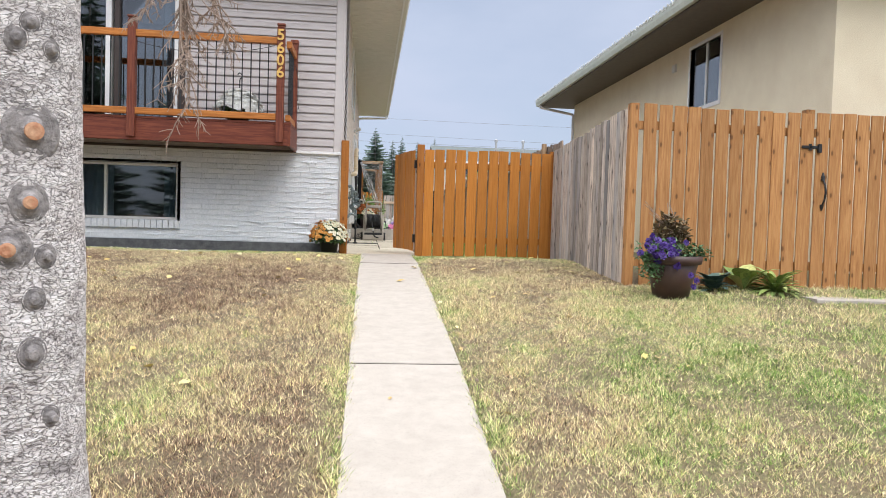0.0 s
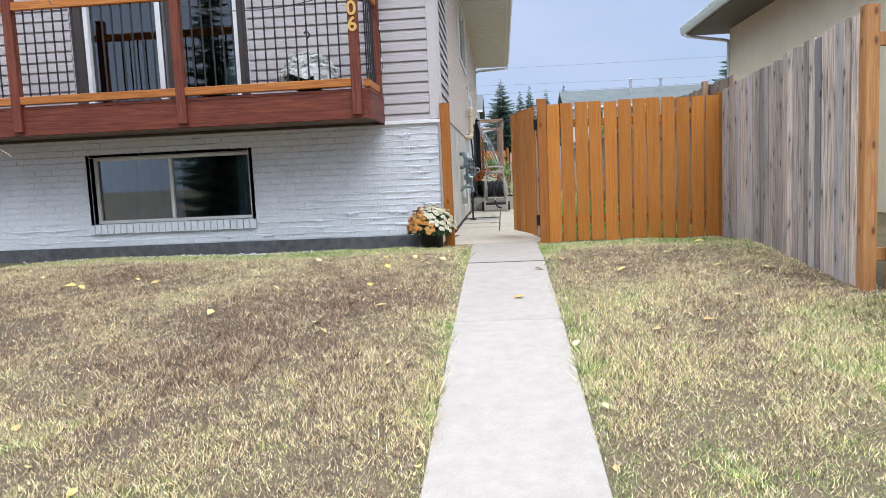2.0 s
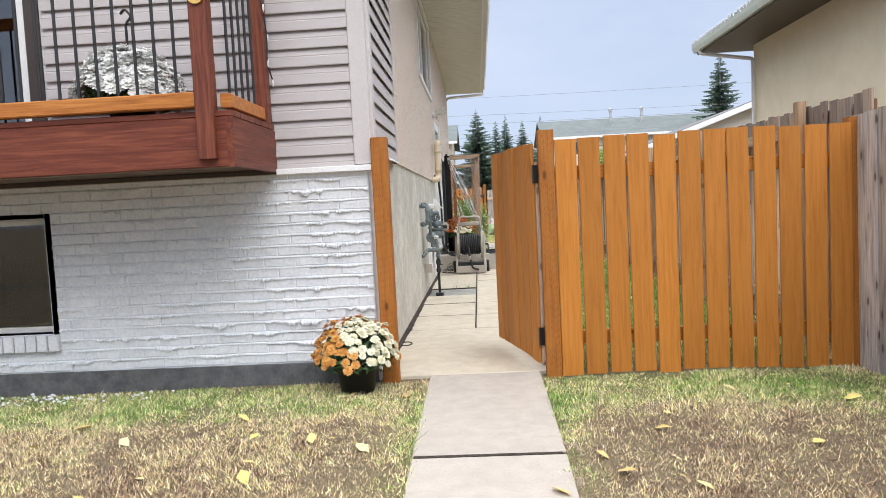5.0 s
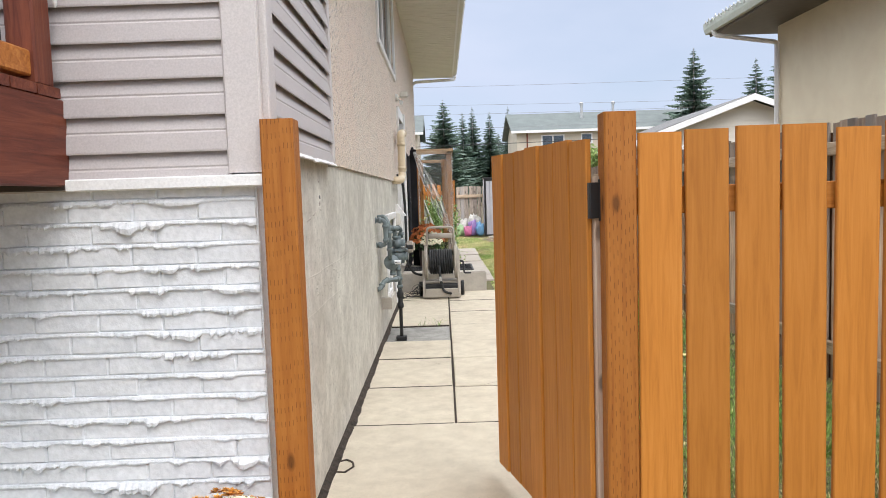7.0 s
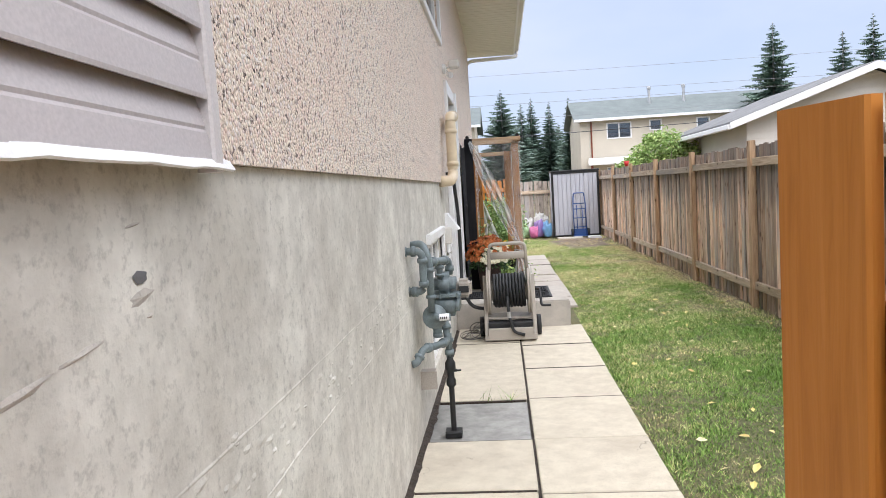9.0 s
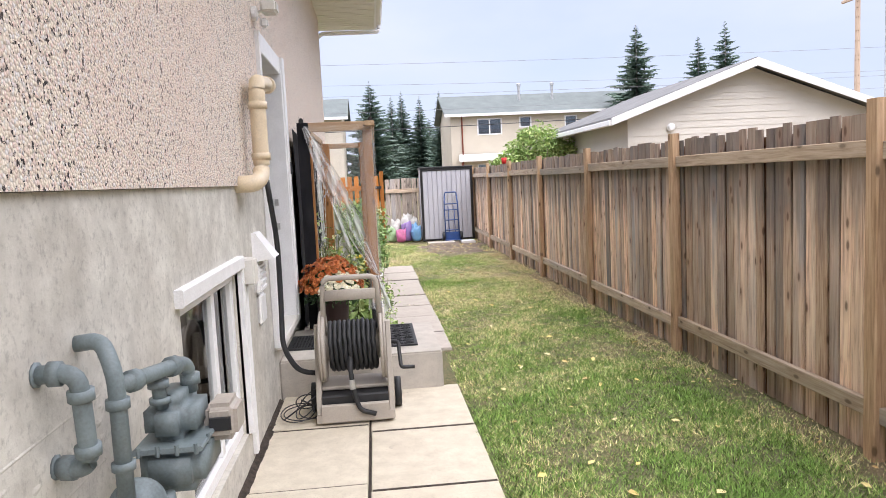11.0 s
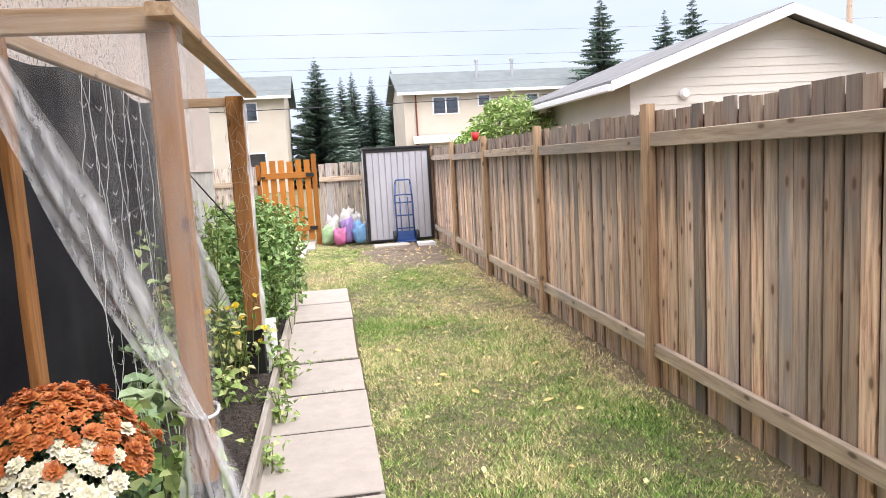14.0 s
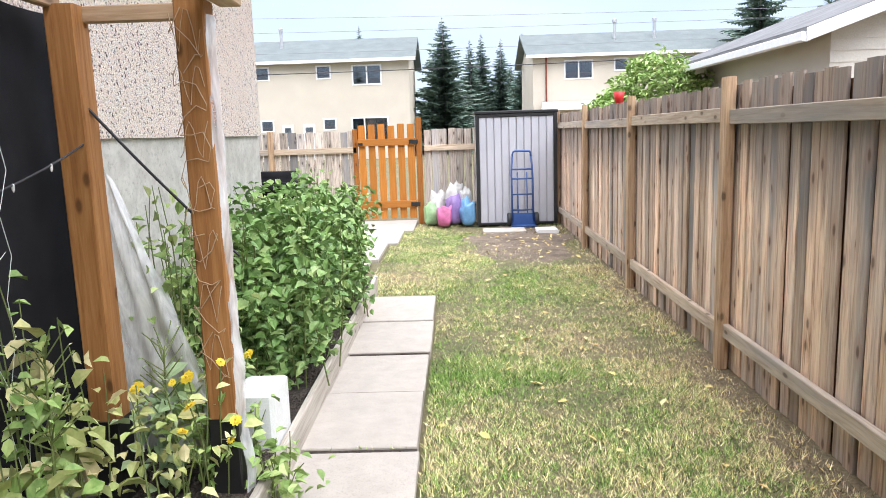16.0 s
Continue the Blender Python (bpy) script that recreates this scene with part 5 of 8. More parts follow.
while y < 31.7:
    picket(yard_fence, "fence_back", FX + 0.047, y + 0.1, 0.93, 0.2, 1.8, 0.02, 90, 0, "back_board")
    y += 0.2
for a, b2 in zip(POSTS, POSTS[1:] + [31.85]):
    for zz in (1.19, 2.555):
        d = rf.uniform(-0.012, 0.012)
        part("rail", Bm().box(FX - 0.042, FX - 0.002, a + 0.046, min(b2, 31.85) - 0.046, zz + d, zz + d + 0.09, 0.004), M["fence_rail"], yard_fence)
for yy in POSTS:
    part("post", Bm().box(FX - 0.068, FX - 0.002, yy - 0.045, yy + 0.045, 0.9, 2.84 + rf.uniform(-0.015, 0.015), 0.006), M["fence_post"], yard_fence)

# back fence with its orange gate
BFY = 31.75
back_fence = tagged(new("fence_back"), "weathered grey brown back fence", "fence", "", "structure")
x = -9.0
while x < 2.85:
    w = rf.choice((0.12, 0.14, 0.14))
    if not -0.55 < x + w / 2 < 0.6:
        picket(back_fence, "greyfence", x + w / 2, BFY + 0.03, 0.98, w, 1.64 + rf.uniform(-0.015, 0.015), 0.02, 0, rf.uniform(-0.4, 0.4), "board")
    x += w + rf.choice((0.008, 0.014, 0.02))
for x0, x1 in ((-9, -6.6), (-6.5, -4.1), (-4.0, -2.1), (-2.0, -0.56), (0.62, 2.85)):
    for zz in (1.25, 2.25):
        part("rail", Bm().box(x0, x1, BFY - 0.03, BFY + 0.015, zz, zz + 0.1, 0.004), M["fence_rail_x"], back_fence)
for x in (-6.55, -4.05, -2.05):
    part("post", Bm().box(x - 0.045, x + 0.045, BFY - 0.06, BFY + 0.01, 0.95, 2.66, 0.005), M["fence_post"], back_fence)
back_gate = tagged(new("garden_gate"), "orange stained slatted garden gate in the back fence", "gate")
for i in range(6):
    picket(back_gate, "orange", -0.46 + i * 0.17, BFY - 0.02, 1.09, 0.12, 1.62 + rf.uniform(-0.02, 0.02), 0.02)
for zz in (1.28, 2.36):
    part("rail", Bm().box(-0.53, 0.47, BFY - 0.07, BFY - 0.032, zz, zz + 0.12, 0.004), M["orange_x"], back_gate)
for zz in (1.3, 2.38):
    part("hinge", Bm().box(0.36, 0.52, BFY - 0.085, BFY - 0.072, zz, zz + 0.07, 0.003), M["black"], back_gate)
part("latch", Bm().box(-0.52, -0.44, BFY - 0.085, BFY - 0.072, 2.38, 2.42, 0.003), M["black"], back_gate)
tagged(new("gate_post", Bm().box(0.48, 0.58, BFY - 0.05, BFY + 0.05, 0.95, 2.83, 0.006).mesh("gate_post", M["orange_post"])), "orange stained post of the garden gate", "post")
tagged(new("gate_post", Bm().box(-0.62, -0.54, BFY - 0.03, BFY + 0.05, 0.95, 2.66, 0.006).mesh("gate_post", M["orange_post"])), "orange stained narrow post of the garden gate", "post")

# ---- balcony ----
balcony = tagged(new("balcony"), "red brown timber balcony with black balusters and amber rails", "balcony")
BX0, BX1, BYF = -6.25, -1.075, 9.72
part("rim_joist", Bm().box(BX0, BX1 - 0.04, BYF, BYF + 0.04, 2.455, 2.735, 0.005), M["redwood"], balcony)
side = wood("red_brown_side_joist", (0.09, 0.022, 0.014), (0.16, 0.042, 0.024), (0.26, 0.08, 0.04), "Y", 0.5, 0.1, knots=False)
part("rim_joist", Bm().box(BX1 - 0.04, BX1, BYF, FY - 0.004, 2.453, 2.735, 0.005), side, balcony)
part("rim_joist", Bm().box(BX0 - 0.04, BX0, BYF, FY - 0.004, 2.453, 2.735, 0.005), side, balcony)
for i in range(11):
    x = BX0 + 0.3 + i * 0.42
    part("joist", Bm().box(x, x + 0.04, BYF + 0.042, FY - 0.004, 2.53, 2.72), M["redwood_z"], balcony)
for i in range(6):
    ya = BYF + 0.0 + i * 0.138
    part("deck_board", Bm().box(BX0, BX1, ya + 0.001, ya + 0.133, 2.737, 2.77, 0.004), M["redwood"], balcony)
POSTX = [-1.22, -3.12, -4.98]
for x in POSTX + [-6.2]:
    part("post", Bm().box(x - 0.05, x + 0.05, BYF - 0.05, BYF - 0.001, 2.5, 4.0, 0.006).box(x - 0.05, x + 0.05, BYF, BYF + 0.045, 2.772, 4.0, 0.006), M["redwood_z"], balcony)
    part("post_cap", Bm().box(x - 0.04, x + 0.04, BYF - 0.04, BYF + 0.035, 4.0, 4.03, 0.008).box(x - 0.052, x + 0.052, BYF - 0.052, BYF + 0.047, 4.03, 4.06, 0.008), M["redwood_z"], balcony)
part("post", Bm().box(BX1 - 0.09, BX1 - 0.0, FY - 0.16, FY - 0.06, 2.772, 3.98, 0.006), M["redwood_z"], balcony)
part("post_cap", Bm().box(BX1 - 0.1, BX1 + 0.01, FY - 0.17, FY - 0.05, 3.98, 4.03, 0.01), M["redwood_z"], balcony)
px = sorted(POSTX + [-6.2])
for xa, xb in zip(px, px[1:]):
    part("top_rail", Bm().box(xa + 0.05, xb - 0.05, BYF - 0.035, BYF + 0.035, 3.79, 3.88, 0.006), M["rail"], balcony)
    part("bottom_rail", Bm().box(xa + 0.05, xb - 0.05, BYF - 0.035, BYF + 0.035, 2.79, 2.875, 0.006), M["rail"], balcony)
    nb = int((xb - xa - 0.1) / 0.115)
    for k in range(1, nb + 1):
        x = xa + 0.05 + (xb - xa - 0.1) * k / (nb + 1)
        part("baluster", Bm().tube([(x, BYF, 2.87), (x, BYF, 3.8)], 0.009, 6), M["black"], balcony)
part("top_rail", Bm().box(BX1 - 0.08, BX1 - 0.015, BYF + 0.046, FY - 0.162, 3.76, 3.85, 0.006), M["rail"], balcony)
part("bottom_rail", Bm().box(BX1 - 0.08, BX1 - 0.015, BYF + 0.046, FY - 0.162, 2.79, 2.87, 0.006), M["rail"], balcony)
for k in range(5):
    y = BYF + 0.13 + k * 0.115
    part("baluster", Bm().tube([(BX1 - 0.05, y, 2.86), (BX1 - 0.05, y, 3.77)], 0.009, 6), M["black"], balcony)
for ch, zz in zip("5606", (3.86, 3.69, 3.53, 3.37)):
    cu = bpy.data.curves.new("house_number", "FONT")
    cu.body, cu.size, cu.extrude, cu.align_x, cu.offset = ch, 0.2, 0.006, "CENTER", 0.004
    tmp = bpy.data.objects.new("tmp", cu)
    scene.collection.objects.link(tmp)
    me = bpy.data.meshes.new_from_object(tmp.evaluated_get(bpy.context.evaluated_depsgraph_get()))
    bpy.data.objects.remove(tmp)
    me.materials.clear()
    me.materials.append(M["gold"])
    ob = new("house_number", me)
    ob.parent = balcony
    ob.matrix_local = pose(POSTX[0], BYF - 0.058, zz - 0.02, 90)
    tagged(ob, "gold numeral " + ch)

# ---- neighbour's house ----
nh = tagged(new("neighbour_house"), "beige stucco bungalow with dark soffit", "house")
NX, NY1, NY0 = 5.84, 20.3, 8.6
NWIN = (11.62, 12.75, 3.72, 4.82)
part("wall", wall_boxes(Bm(), "y", NX, NX + 0.25, NY0, NY1, 0.5, 5.0, [NWIN]), M["nb_stucco"], nh)
part("wall", Bm().box(NX + 0.25, 15, NY1 - 0.25, NY1, 0.5, 5.0), M["nb_stucco"], nh)
part("wall", Bm().box(NX + 0.25, 15, NY0, NY0 + 0.25, 0.5, 5.0), M["nb_stucco"], nh)
part("wall", Bm().box(14.75, 15, NY0 + 0.25, NY1 - 0.25, 0.5, 5.0), M["nb_stucco"], nh)
part("soffit", Bm().box(4.95, 15.6, NY0 - 0.6, NY1 + 0.6, 5.0, 5.03), M["nb_soffit"], nh)
part("fascia", Bm().box(4.93, 4.96, NY0 - 0.6, NY1 + 0.6, 4.98, 5.13), M["nb_soffit"], nh)
part("gutter", Bm().add([(x, y, z) for y in (NY0 - 0.62, NY1 + 0.62) for x, z in ((4.93, 5.2), (4.93, 5.02), (4.86, 5.02), (4.83, 5.1), (4.82, 5.2))], [(0, 1, 6, 5), (1, 2, 7, 6), (2, 3, 8, 7), (3, 4, 9, 8), (4, 3, 2, 1, 0), (5, 6, 7, 8, 9)]), M["gutter_green"], nh)
part("roof", Bm().add([(4.83, NY0 - 0.65, 5.13), (4.83, NY1 + 0.65, 5.13), (10.4, NY1 + 0.65, 6.9), (10.4, NY0 - 0.65, 6.9), (16, NY1 + 0.65, 5.13), (16, NY0 - 0.65, 5.13)], [(0, 3, 2, 1), (3, 5, 4, 2), (0, 5, 3), (1, 2, 4)]), M["shingle"], nh)
part("downspout", Bm().tube(rounded([(4.88, NY1 + 0.3, 5.04), (4.9, NY1 + 0.3, 4.95), (NX - 0.06, NY1 - 0.1, 4.72), (NX - 0.06, NY1 - 0.1, 1.2)], 0.05), 0.04, 6), M["white"], nh)
lights = Bm()
rl = random.Random(3)
wirepts = []
for i in range(170):
    y = NY0 - 0.5 + i * 0.075
    z = 5.19 + (0.03 if i % 2 else -0.02) + rl.uniform(-0.015, 0.015)
    wirepts.append((4.815 + rl.uniform(-0.01, 0.01), y, z))
    lights.lathe([(0.003, -0.035), (0.012, -0.02), (0.012, 0.0), (0.004, 0.012)], 5, pose(4.81, y, z, rl.uniform(-50, 50), rl.uniform(-40, 40)))
tagged(part("string_lights", lights, M["bulb"], nh, "string of clear festoon bulbs along the gutter"), "", "", "", "stuff")
part("light_cable", Bm().tube(wirepts, 0.004, 4), M["steel"], nh)
nw = part("window", Bm().box(NX - 0.015, NX + 0.06, NWIN[0] - 0.06, NWIN[1] + 0.06, NWIN[2] - 0.07, NWIN[2], 0.005).box(NX - 0.015, NX + 0.06, NWIN[0] - 0.06, NWIN[1] + 0.06, NWIN[3], NWIN[3] + 0.06, 0.005).box(NX - 0.015, NX + 0.06, NWIN[0] - 0.06, NWIN[0], NWIN[2], NWIN[3], 0.005).box(NX - 0.015, NX + 0.06, NWIN[1], NWIN[1] + 0.06, NWIN[2], NWIN[3], 0.005).box(NX + 0.02, NX + 0.06, 12.15, 12.2, NWIN[2], NWIN[3], 0.005), M["white"], nh)
g = part("pane", Bm().box(NX + 0.04, NX + 0.045, NWIN[0], NWIN[1], NWIN[2], NWIN[3]), M["glass_bright"], nw)
g.visible_shadow = False
# added white sheet that brightens the pane in place of reflected sky
part("curtain", Bm().add([(NX + 0.075 + 0.008 * math.sin(y * 50), y, z) for z in (3.6, 4.9) for y in np.linspace(11.5, 12.9, 40)], [(i, i + 1, 41 + i, 40 + i) for i in range(39)]), M["white"], nw)
part("vent", Bm().box(NX - 0.04, NX - 0.001, 13.35, 13.5, 4.55, 4.7, 0.01), M["offwhite"], nh)

# string lights on the balcony corner
sl_pts = rounded([(BX1 - 0.1, FY - 0.2, 3.72), (BX1 - 0.02, FY - 0.17, 3.66), (BX1 + 0.012, FY - 0.15, 3.5), (BX1 + 0.012, FY - 0.1, 3.35), (BX1 + 0.012, FY - 0.13, 3.15), (BX1 + 0.02, FY - 0.05, 3.06)], 0.06)
strand = tagged(new("string_lights", Bm().tube(sl_pts, 0.005, 5).tube(sag((-3.05, BYF - 0.05, 3.72), (-1.3, BYF - 0.05, 3.76), 0.12), 0.005, 5).mesh("string_lights", M["wire"])), "dark cable of string lights on the balcony rail", "string lights")
for p in ((BX1 + 0.014, FY - 0.15, 3.52), (BX1 + 0.014, FY - 0.1, 3.34), (BX1 + 0.014, FY - 0.12, 3.17), (BX1 + 0.02, FY - 0.06, 3.05)):
    part("bulb", Bm().lathe([(0.006, 0.018), (0.009, 0.0), (0.007, -0.018), (0.002, -0.03)], 8, pose(*p)), M["bulb"], strand)


# ---- plant helpers ----
def leaf_cloud(bm, rng, pts, size, up=0.3, narrow=0.55, fold=0.18, jitter=0.35):
    """Folded diamond leaves at the given points, pointing outwards at random."""
    for p in pts:
        s = size * rng.uniform(1 - jitter, 1 + jitter)
        d = Vector((rng.gauss(0, 1), rng.gauss(0, 1), rng.gauss(up - 0.3, 0.6))).normalized()
        n = Vector((rng.gauss(0, 0.5), rng.gauss(0, 0.5), 1)).normalized()
        side = d.cross(n).normalized() * s * narrow * 0.5
        nn = side.cross(d).normalized() * s * fold
        p = Vector(p)
        if size < 0.055:
            bm.add([p, p + d * s * 0.45 + side + nn, p + d * s, p + d * s * 0.45 - side + nn], [(0, 1, 2), (0, 2, 3)])
        else:
            bend = nn.normalized() * s * 0.12 if nn.length else nn
            bm.add([p, p + d * s * 0.22 + side * 0.8 + nn, p + d * s * 0.58 + side + nn, p + d * s - bend, p + d * s * 0.58 - side + nn, p + d * s * 0.22 - side * 0.8 + nn, p + d * s * 0.5], [(0, 1, 6), (1, 2, 6), (2, 3, 6), (3, 4, 6), (4, 5, 6), (5, 0, 6)])
    return bm


def blob_points(rng, n, centre, radii, shell=0.55):
    out = []
    while len(out) < n:
        v = Vector((rng.uniform(-1, 1), rng.uniform(-1, 1), rng.uniform(-1, 1)))
        if v.length > 1 or v.length < shell * rng.random():
            continue
        k = 0.8 + 0.35 * noise.noise(v * 2.3 + Vector(centre))
        out.append((centre[0] + v.x * radii[0] * k, centre[1] + v.y * radii[1] * k, centre[2] + v.z * radii[2] * k))
    return out


def bloom(bm, rng, p, nrm, r, petals=11, layers=3):
    nrm = Vector(nrm).normalized()
    a = nrm.orthogonal().normalized()
    b = nrm.cross(a)
    p = Vector(p)
    for k in range(layers):
        rr = r * (1 - 0.28 * k)
        lift = r * (0.05 + 0.22 * k)
        for i in range(petals - 2 * k):
            t = 6.283 * (i + 0.5 * k + rng.uniform(-0.2, 0.2)) / (petals - 2 * k)
            d = a * math.cos(t) + b * math.sin(t)
            s = (a * -math.sin(t) + b * math.cos(t)) * rr * 0.36
            bm.add([p + nrm * r * 0.1 * k, p + d * rr * 0.6 + s + nrm * lift, p + d * rr + nrm * (lift * 1.1 + rng.uniform(-0.1, 0.15) * r), p + d * rr * 0.6 - s + nrm * lift], [(0, 1, 2, 3)])
    bm.lathe([(r * 0.12, 0), (r * 0.2, r * 0.35), (r * 0.05, r * 0.55)], 5, Matrix.Translation(p) @ nrm.to_track_quat("Z", "Y").to_matrix().to_4x4())


def mum(name, at, label, R, H, colours, pot_r, pot_h, pot_mat, seed, n_bloom, br):
    rng = random.Random(seed)
    ob = thing(name, label, "plant pot", at)
    part("pot", Bm().lathe([(pot_r * 0.78, 0), (pot_r * 0.95, pot_h * 0.85), (pot_r * 1.03, pot_h * 0.86), (pot_r * 1.05, pot_h), (pot_r * 0.9, pot_h), (pot_r * 0.88, pot_h * 0.9)], 24), pot_mat, ob, "", True)
    lf = Bm()
    pts = []
    while len(pts) < 900:
        t, u = rng.uniform(0, 6.283), rng.random()
        e = math.asin(min(1, u))
        k = rng.uniform(0.45, 0.9)
        pts.append((R * k * math.cos(t) * math.cos(e * 0.9), R * k * math.sin(t) * math.cos(e * 0.9), pot_h * 0.75 + (H - pot_h * 0.75) * (k * math.sin(e) * 0.97)))
    leaf_cloud(lf, rng, pts, 0.05, 0.2)
    part("foliage", lf, M["leaf_cool"], ob)
    bms = {k: Bm() for k, _ in colours}
    for i in range(n_bloom):
        t = i * 2.39996
        u = 1 - (i + 0.5) / n_bloom * 0.93
        e = math.asin(u)
        d = Vector((math.cos(t) * math.cos(e), math.sin(t) * math.cos(e), math.sin(e)))
        p = Vector((d.x * R, d.y * R, pot_h * 0.85 + (H - pot_h * 0.85) * d.z)) * 1.0
        p += Vector((rng.gauss(0, 0.012), rng.gauss(0, 0.012), rng.gauss(0, 0.012)))
        for key, test in colours:
            if test(d, rng):
                if key:
                    bloom(bms[key], rng, p, d + Vector((0, 0, 0.35)), br * rng.uniform(0.75, 1.15))
                break
    for key, bm in bms.items():
        if key and bm.v:
            tagged(part("bloom", bm, M[key], ob), "", "", "", "stuff")
    return ob


mum("potted_mum", (-0.56, 10.28, 1.0), "rust and cream chrysanthemums in a black plastic pot on the lawn", 0.27, 0.47, [("petal_white", lambda d, r: 0.55 * d.x - 0.4 * d.y + 0.73 * d.z > 0.68 + r.gauss(0, 0.05)), ("petal_orange", lambda d, r: d.z > 0.08), (None, lambda d, r: True)], 0.14, 0.22, M["blackpot"], 1, 190, 0.034)
mum("potted_mum", (-0.1, 19.22, 1.278), "rust and cream chrysanthemums in a dark pot on the step", 0.27, 0.64, [("petal_white", lambda d, r: d.y < -0.1 and -0.3 < d.x < 0.8 and 0.12 < d.z < 0.62 and r.random() < 0.9), ("petal_rust", lambda d, r: d.z > 0.22), (None, lambda d, r: True)], 0.15, 0.37, M["terracotta"], 2, 240, 0.036)
bal_mum = mum("hanging_mum", (-1.81, 10.06, 2.772), "white chrysanthemums in a hanging pot set on the balcony", 0.3, 0.42, [("petal_snow", lambda d, r: d.z > 0.22 - 0.2 * d.x or r.random() < 0.2), (None, lambda d, r: True)], 0.15, 0.12, M["blackpot"], 3, 560, 0.056)
part("hanger", Bm().tube(rounded([(0, 0, 0.4), (0, 0, 0.6), (0.04, 0, 0.64), (0.0, 0, 0.69), (-0.03, 0, 0.66)], 0.02), 0.008, 6), M["black"], bal_mum, "black plastic hanger hook")

# brown planter with petunias before the cedar fence
rp = random.Random(5)
planter = thing("planter", "large brown plastic planter with purple petunias and dark coleus", "planter", (2.92, 6.6, float(lawn_z(2.92, 6.6)) - 0.01))
part("pot", Bm().lathe([(0.16, 0), (0.24, 0.33), (0.235, 0.335), (0.275, 0.345), (0.285, 0.42), (0.265, 0.42), (0.25, 0.36)], 32), M["terracotta"], planter, "", True)
lf = Bm()
leaf_cloud(lf, rp, blob_points(rp, 700, (-0.1, -0.06, 0.45), (0.3, 0.24, 0.16)), 0.05)
leaf_cloud(lf, rp, blob_points(rp, 260, (-0.24, -0.1, 0.3), (0.14, 0.16, 0.18)), 0.045)
leaf_cloud(lf, rp, blob_points(rp, 200, (0.22, 0, 0.45), (0.18, 0.18, 0.1)), 0.05)
part("foliage", lf, M["leaf_cool"], planter)
lf = Bm()
leaf_cloud(lf, rp, blob_points(rp, 620, (0.0, 0.05, 0.62), (0.22, 0.2, 0.22)), 0.055, 0.8)
part("foliage", lf, M["coleus"], planter, "dark maroon green coleus leaves")
fl = Bm()
for i in range(34):
    p = Vector((rp.gauss(-0.17, 0.09), rp.uniform(-0.32, -0.08), rp.gauss(0.49, 0.07)))
    bloom(fl, rp, p, (rp.gauss(-0.2, 0.4), -1, rp.gauss(0.5, 0.3)), 0.04, 7, 2)
for p in ((0.12, -0.28, 0.2), (0.1, -0.27, 0.14), (0.06, -0.29, 0.25), (0.02, -0.25, 0.55)):
    bloom(fl, rp, p, (0.1, -1, 0.2), 0.035, 7, 2)
tagged(part("bloom", fl, M["purple"], planter), "", "", "", "stuff")
tw = Bm()
for i in range(9):
    a = Vector((rp.uniform(-0.1, 0.1), 0.05, 0.7))
    tw.tube([a, a + Vector((rp.gauss(-0.06, 0.1), rp.gauss(0, 0.04), rp.uniform(0.12, 0.25)))], 0.003, 4)
part("dry_stem", tw, M["twig"], planter)


def hosta(name, at, mat, label, R, n, seed, lw):
    rng = random.Random(seed)
    ob = thing(name, label, "plant", at)
    bm = Bm()
    for i in range(n):
        t = i * 2.4 + rng.uniform(-0.2, 0.2)
        el = rng.uniform(0.3, 1.45)
        L = R * rng.uniform(0.75, 1.15)
        d = Vector((math.cos(t), math.sin(t), 0))
        s = Vector((-math.sin(t), math.cos(t), 0)) * L * lw
        pts = [d * L * q * math.cos(el * (1 - q * 0.5)) + Vector((0, 0, L * (math.sin(el) * q * 1.35 - 0.55 * q * q))) for q in (0.02, 0.35, 0.6, 0.82, 1.0)]
        ws = (0.1, 0.7, 1.0, 0.7, 0.03)
        v = []
        for p, w in zip(pts, ws):
            v += [p + s * w + Vector((0, 0, 0.03 * w * L)), p, p - s * w + Vector((0, 0, 0.03 * w * L))]
        f = []
        for k in range(4):
            f += [(k * 3, k * 3 + 1, k * 3 + 4, k * 3 + 3), (k * 3 + 1, k * 3 + 2, k * 3 + 5, k * 3 + 4)]
        bm.add(v, f)
    part("foliage", bm, M[mat], ob)
    return ob


hosta("hosta", (3.55, 7.0, float(lawn_z(3.55, 7.0))), "bluehosta", "small blue green hosta before the cedar fence", 0.24, 26, 1, 0.3)
hosta("hosta", (4.2, 6.95, float(lawn_z(4.2, 6.95))), "hosta", "yellow green variegated hosta before the cedar fence", 0.3, 95, 2, 0.1)
hosta("hosta", (3.92, 7.08, float(lawn_z(3.92, 7.08))), "hosta", "broad leaved green hosta beside the cedar fence", 0.36, 9, 3, 0.28)

# ---- spruce trunk by the street ----
trunk_thing = thing("spruce_tree", "old spruce trunk with grey flaking bark and cut branch stubs", "tree", (-1.1, 2.38, 0.05))
rt = random.Random(6)
v, f = [], []
NS, NR = 160, 96
for i in range(NS + 1):
    z = -0.1 + 6.5 * (i / NS) ** 1.15
    for k in range(NR):
        t = 6.283 * k / NR
        r = 0.195 - 0.013 * z + 0.09 * math.exp(-max(0, z) * 2.6)
        r += 0.010 * noise.noise((math.cos(t) * 2.2, math.sin(t) * 2.2, z * 2)) + 0.006 * noise.noise((math.cos(t) * 9, math.sin(t) * 9, z * 11)) + 0.004 * noise.noise((math.cos(t) * 22, math.sin(t) * 22, z * 30))
        v.append((r * math.cos(t), r * math.sin(t), z))
for i in range(NS):
    for k in range(NR):
        f.append((i * NR + k, i * NR + (k + 1) % NR, (i + 1) * NR + (k + 1) % NR, (i + 1) * NR + k))
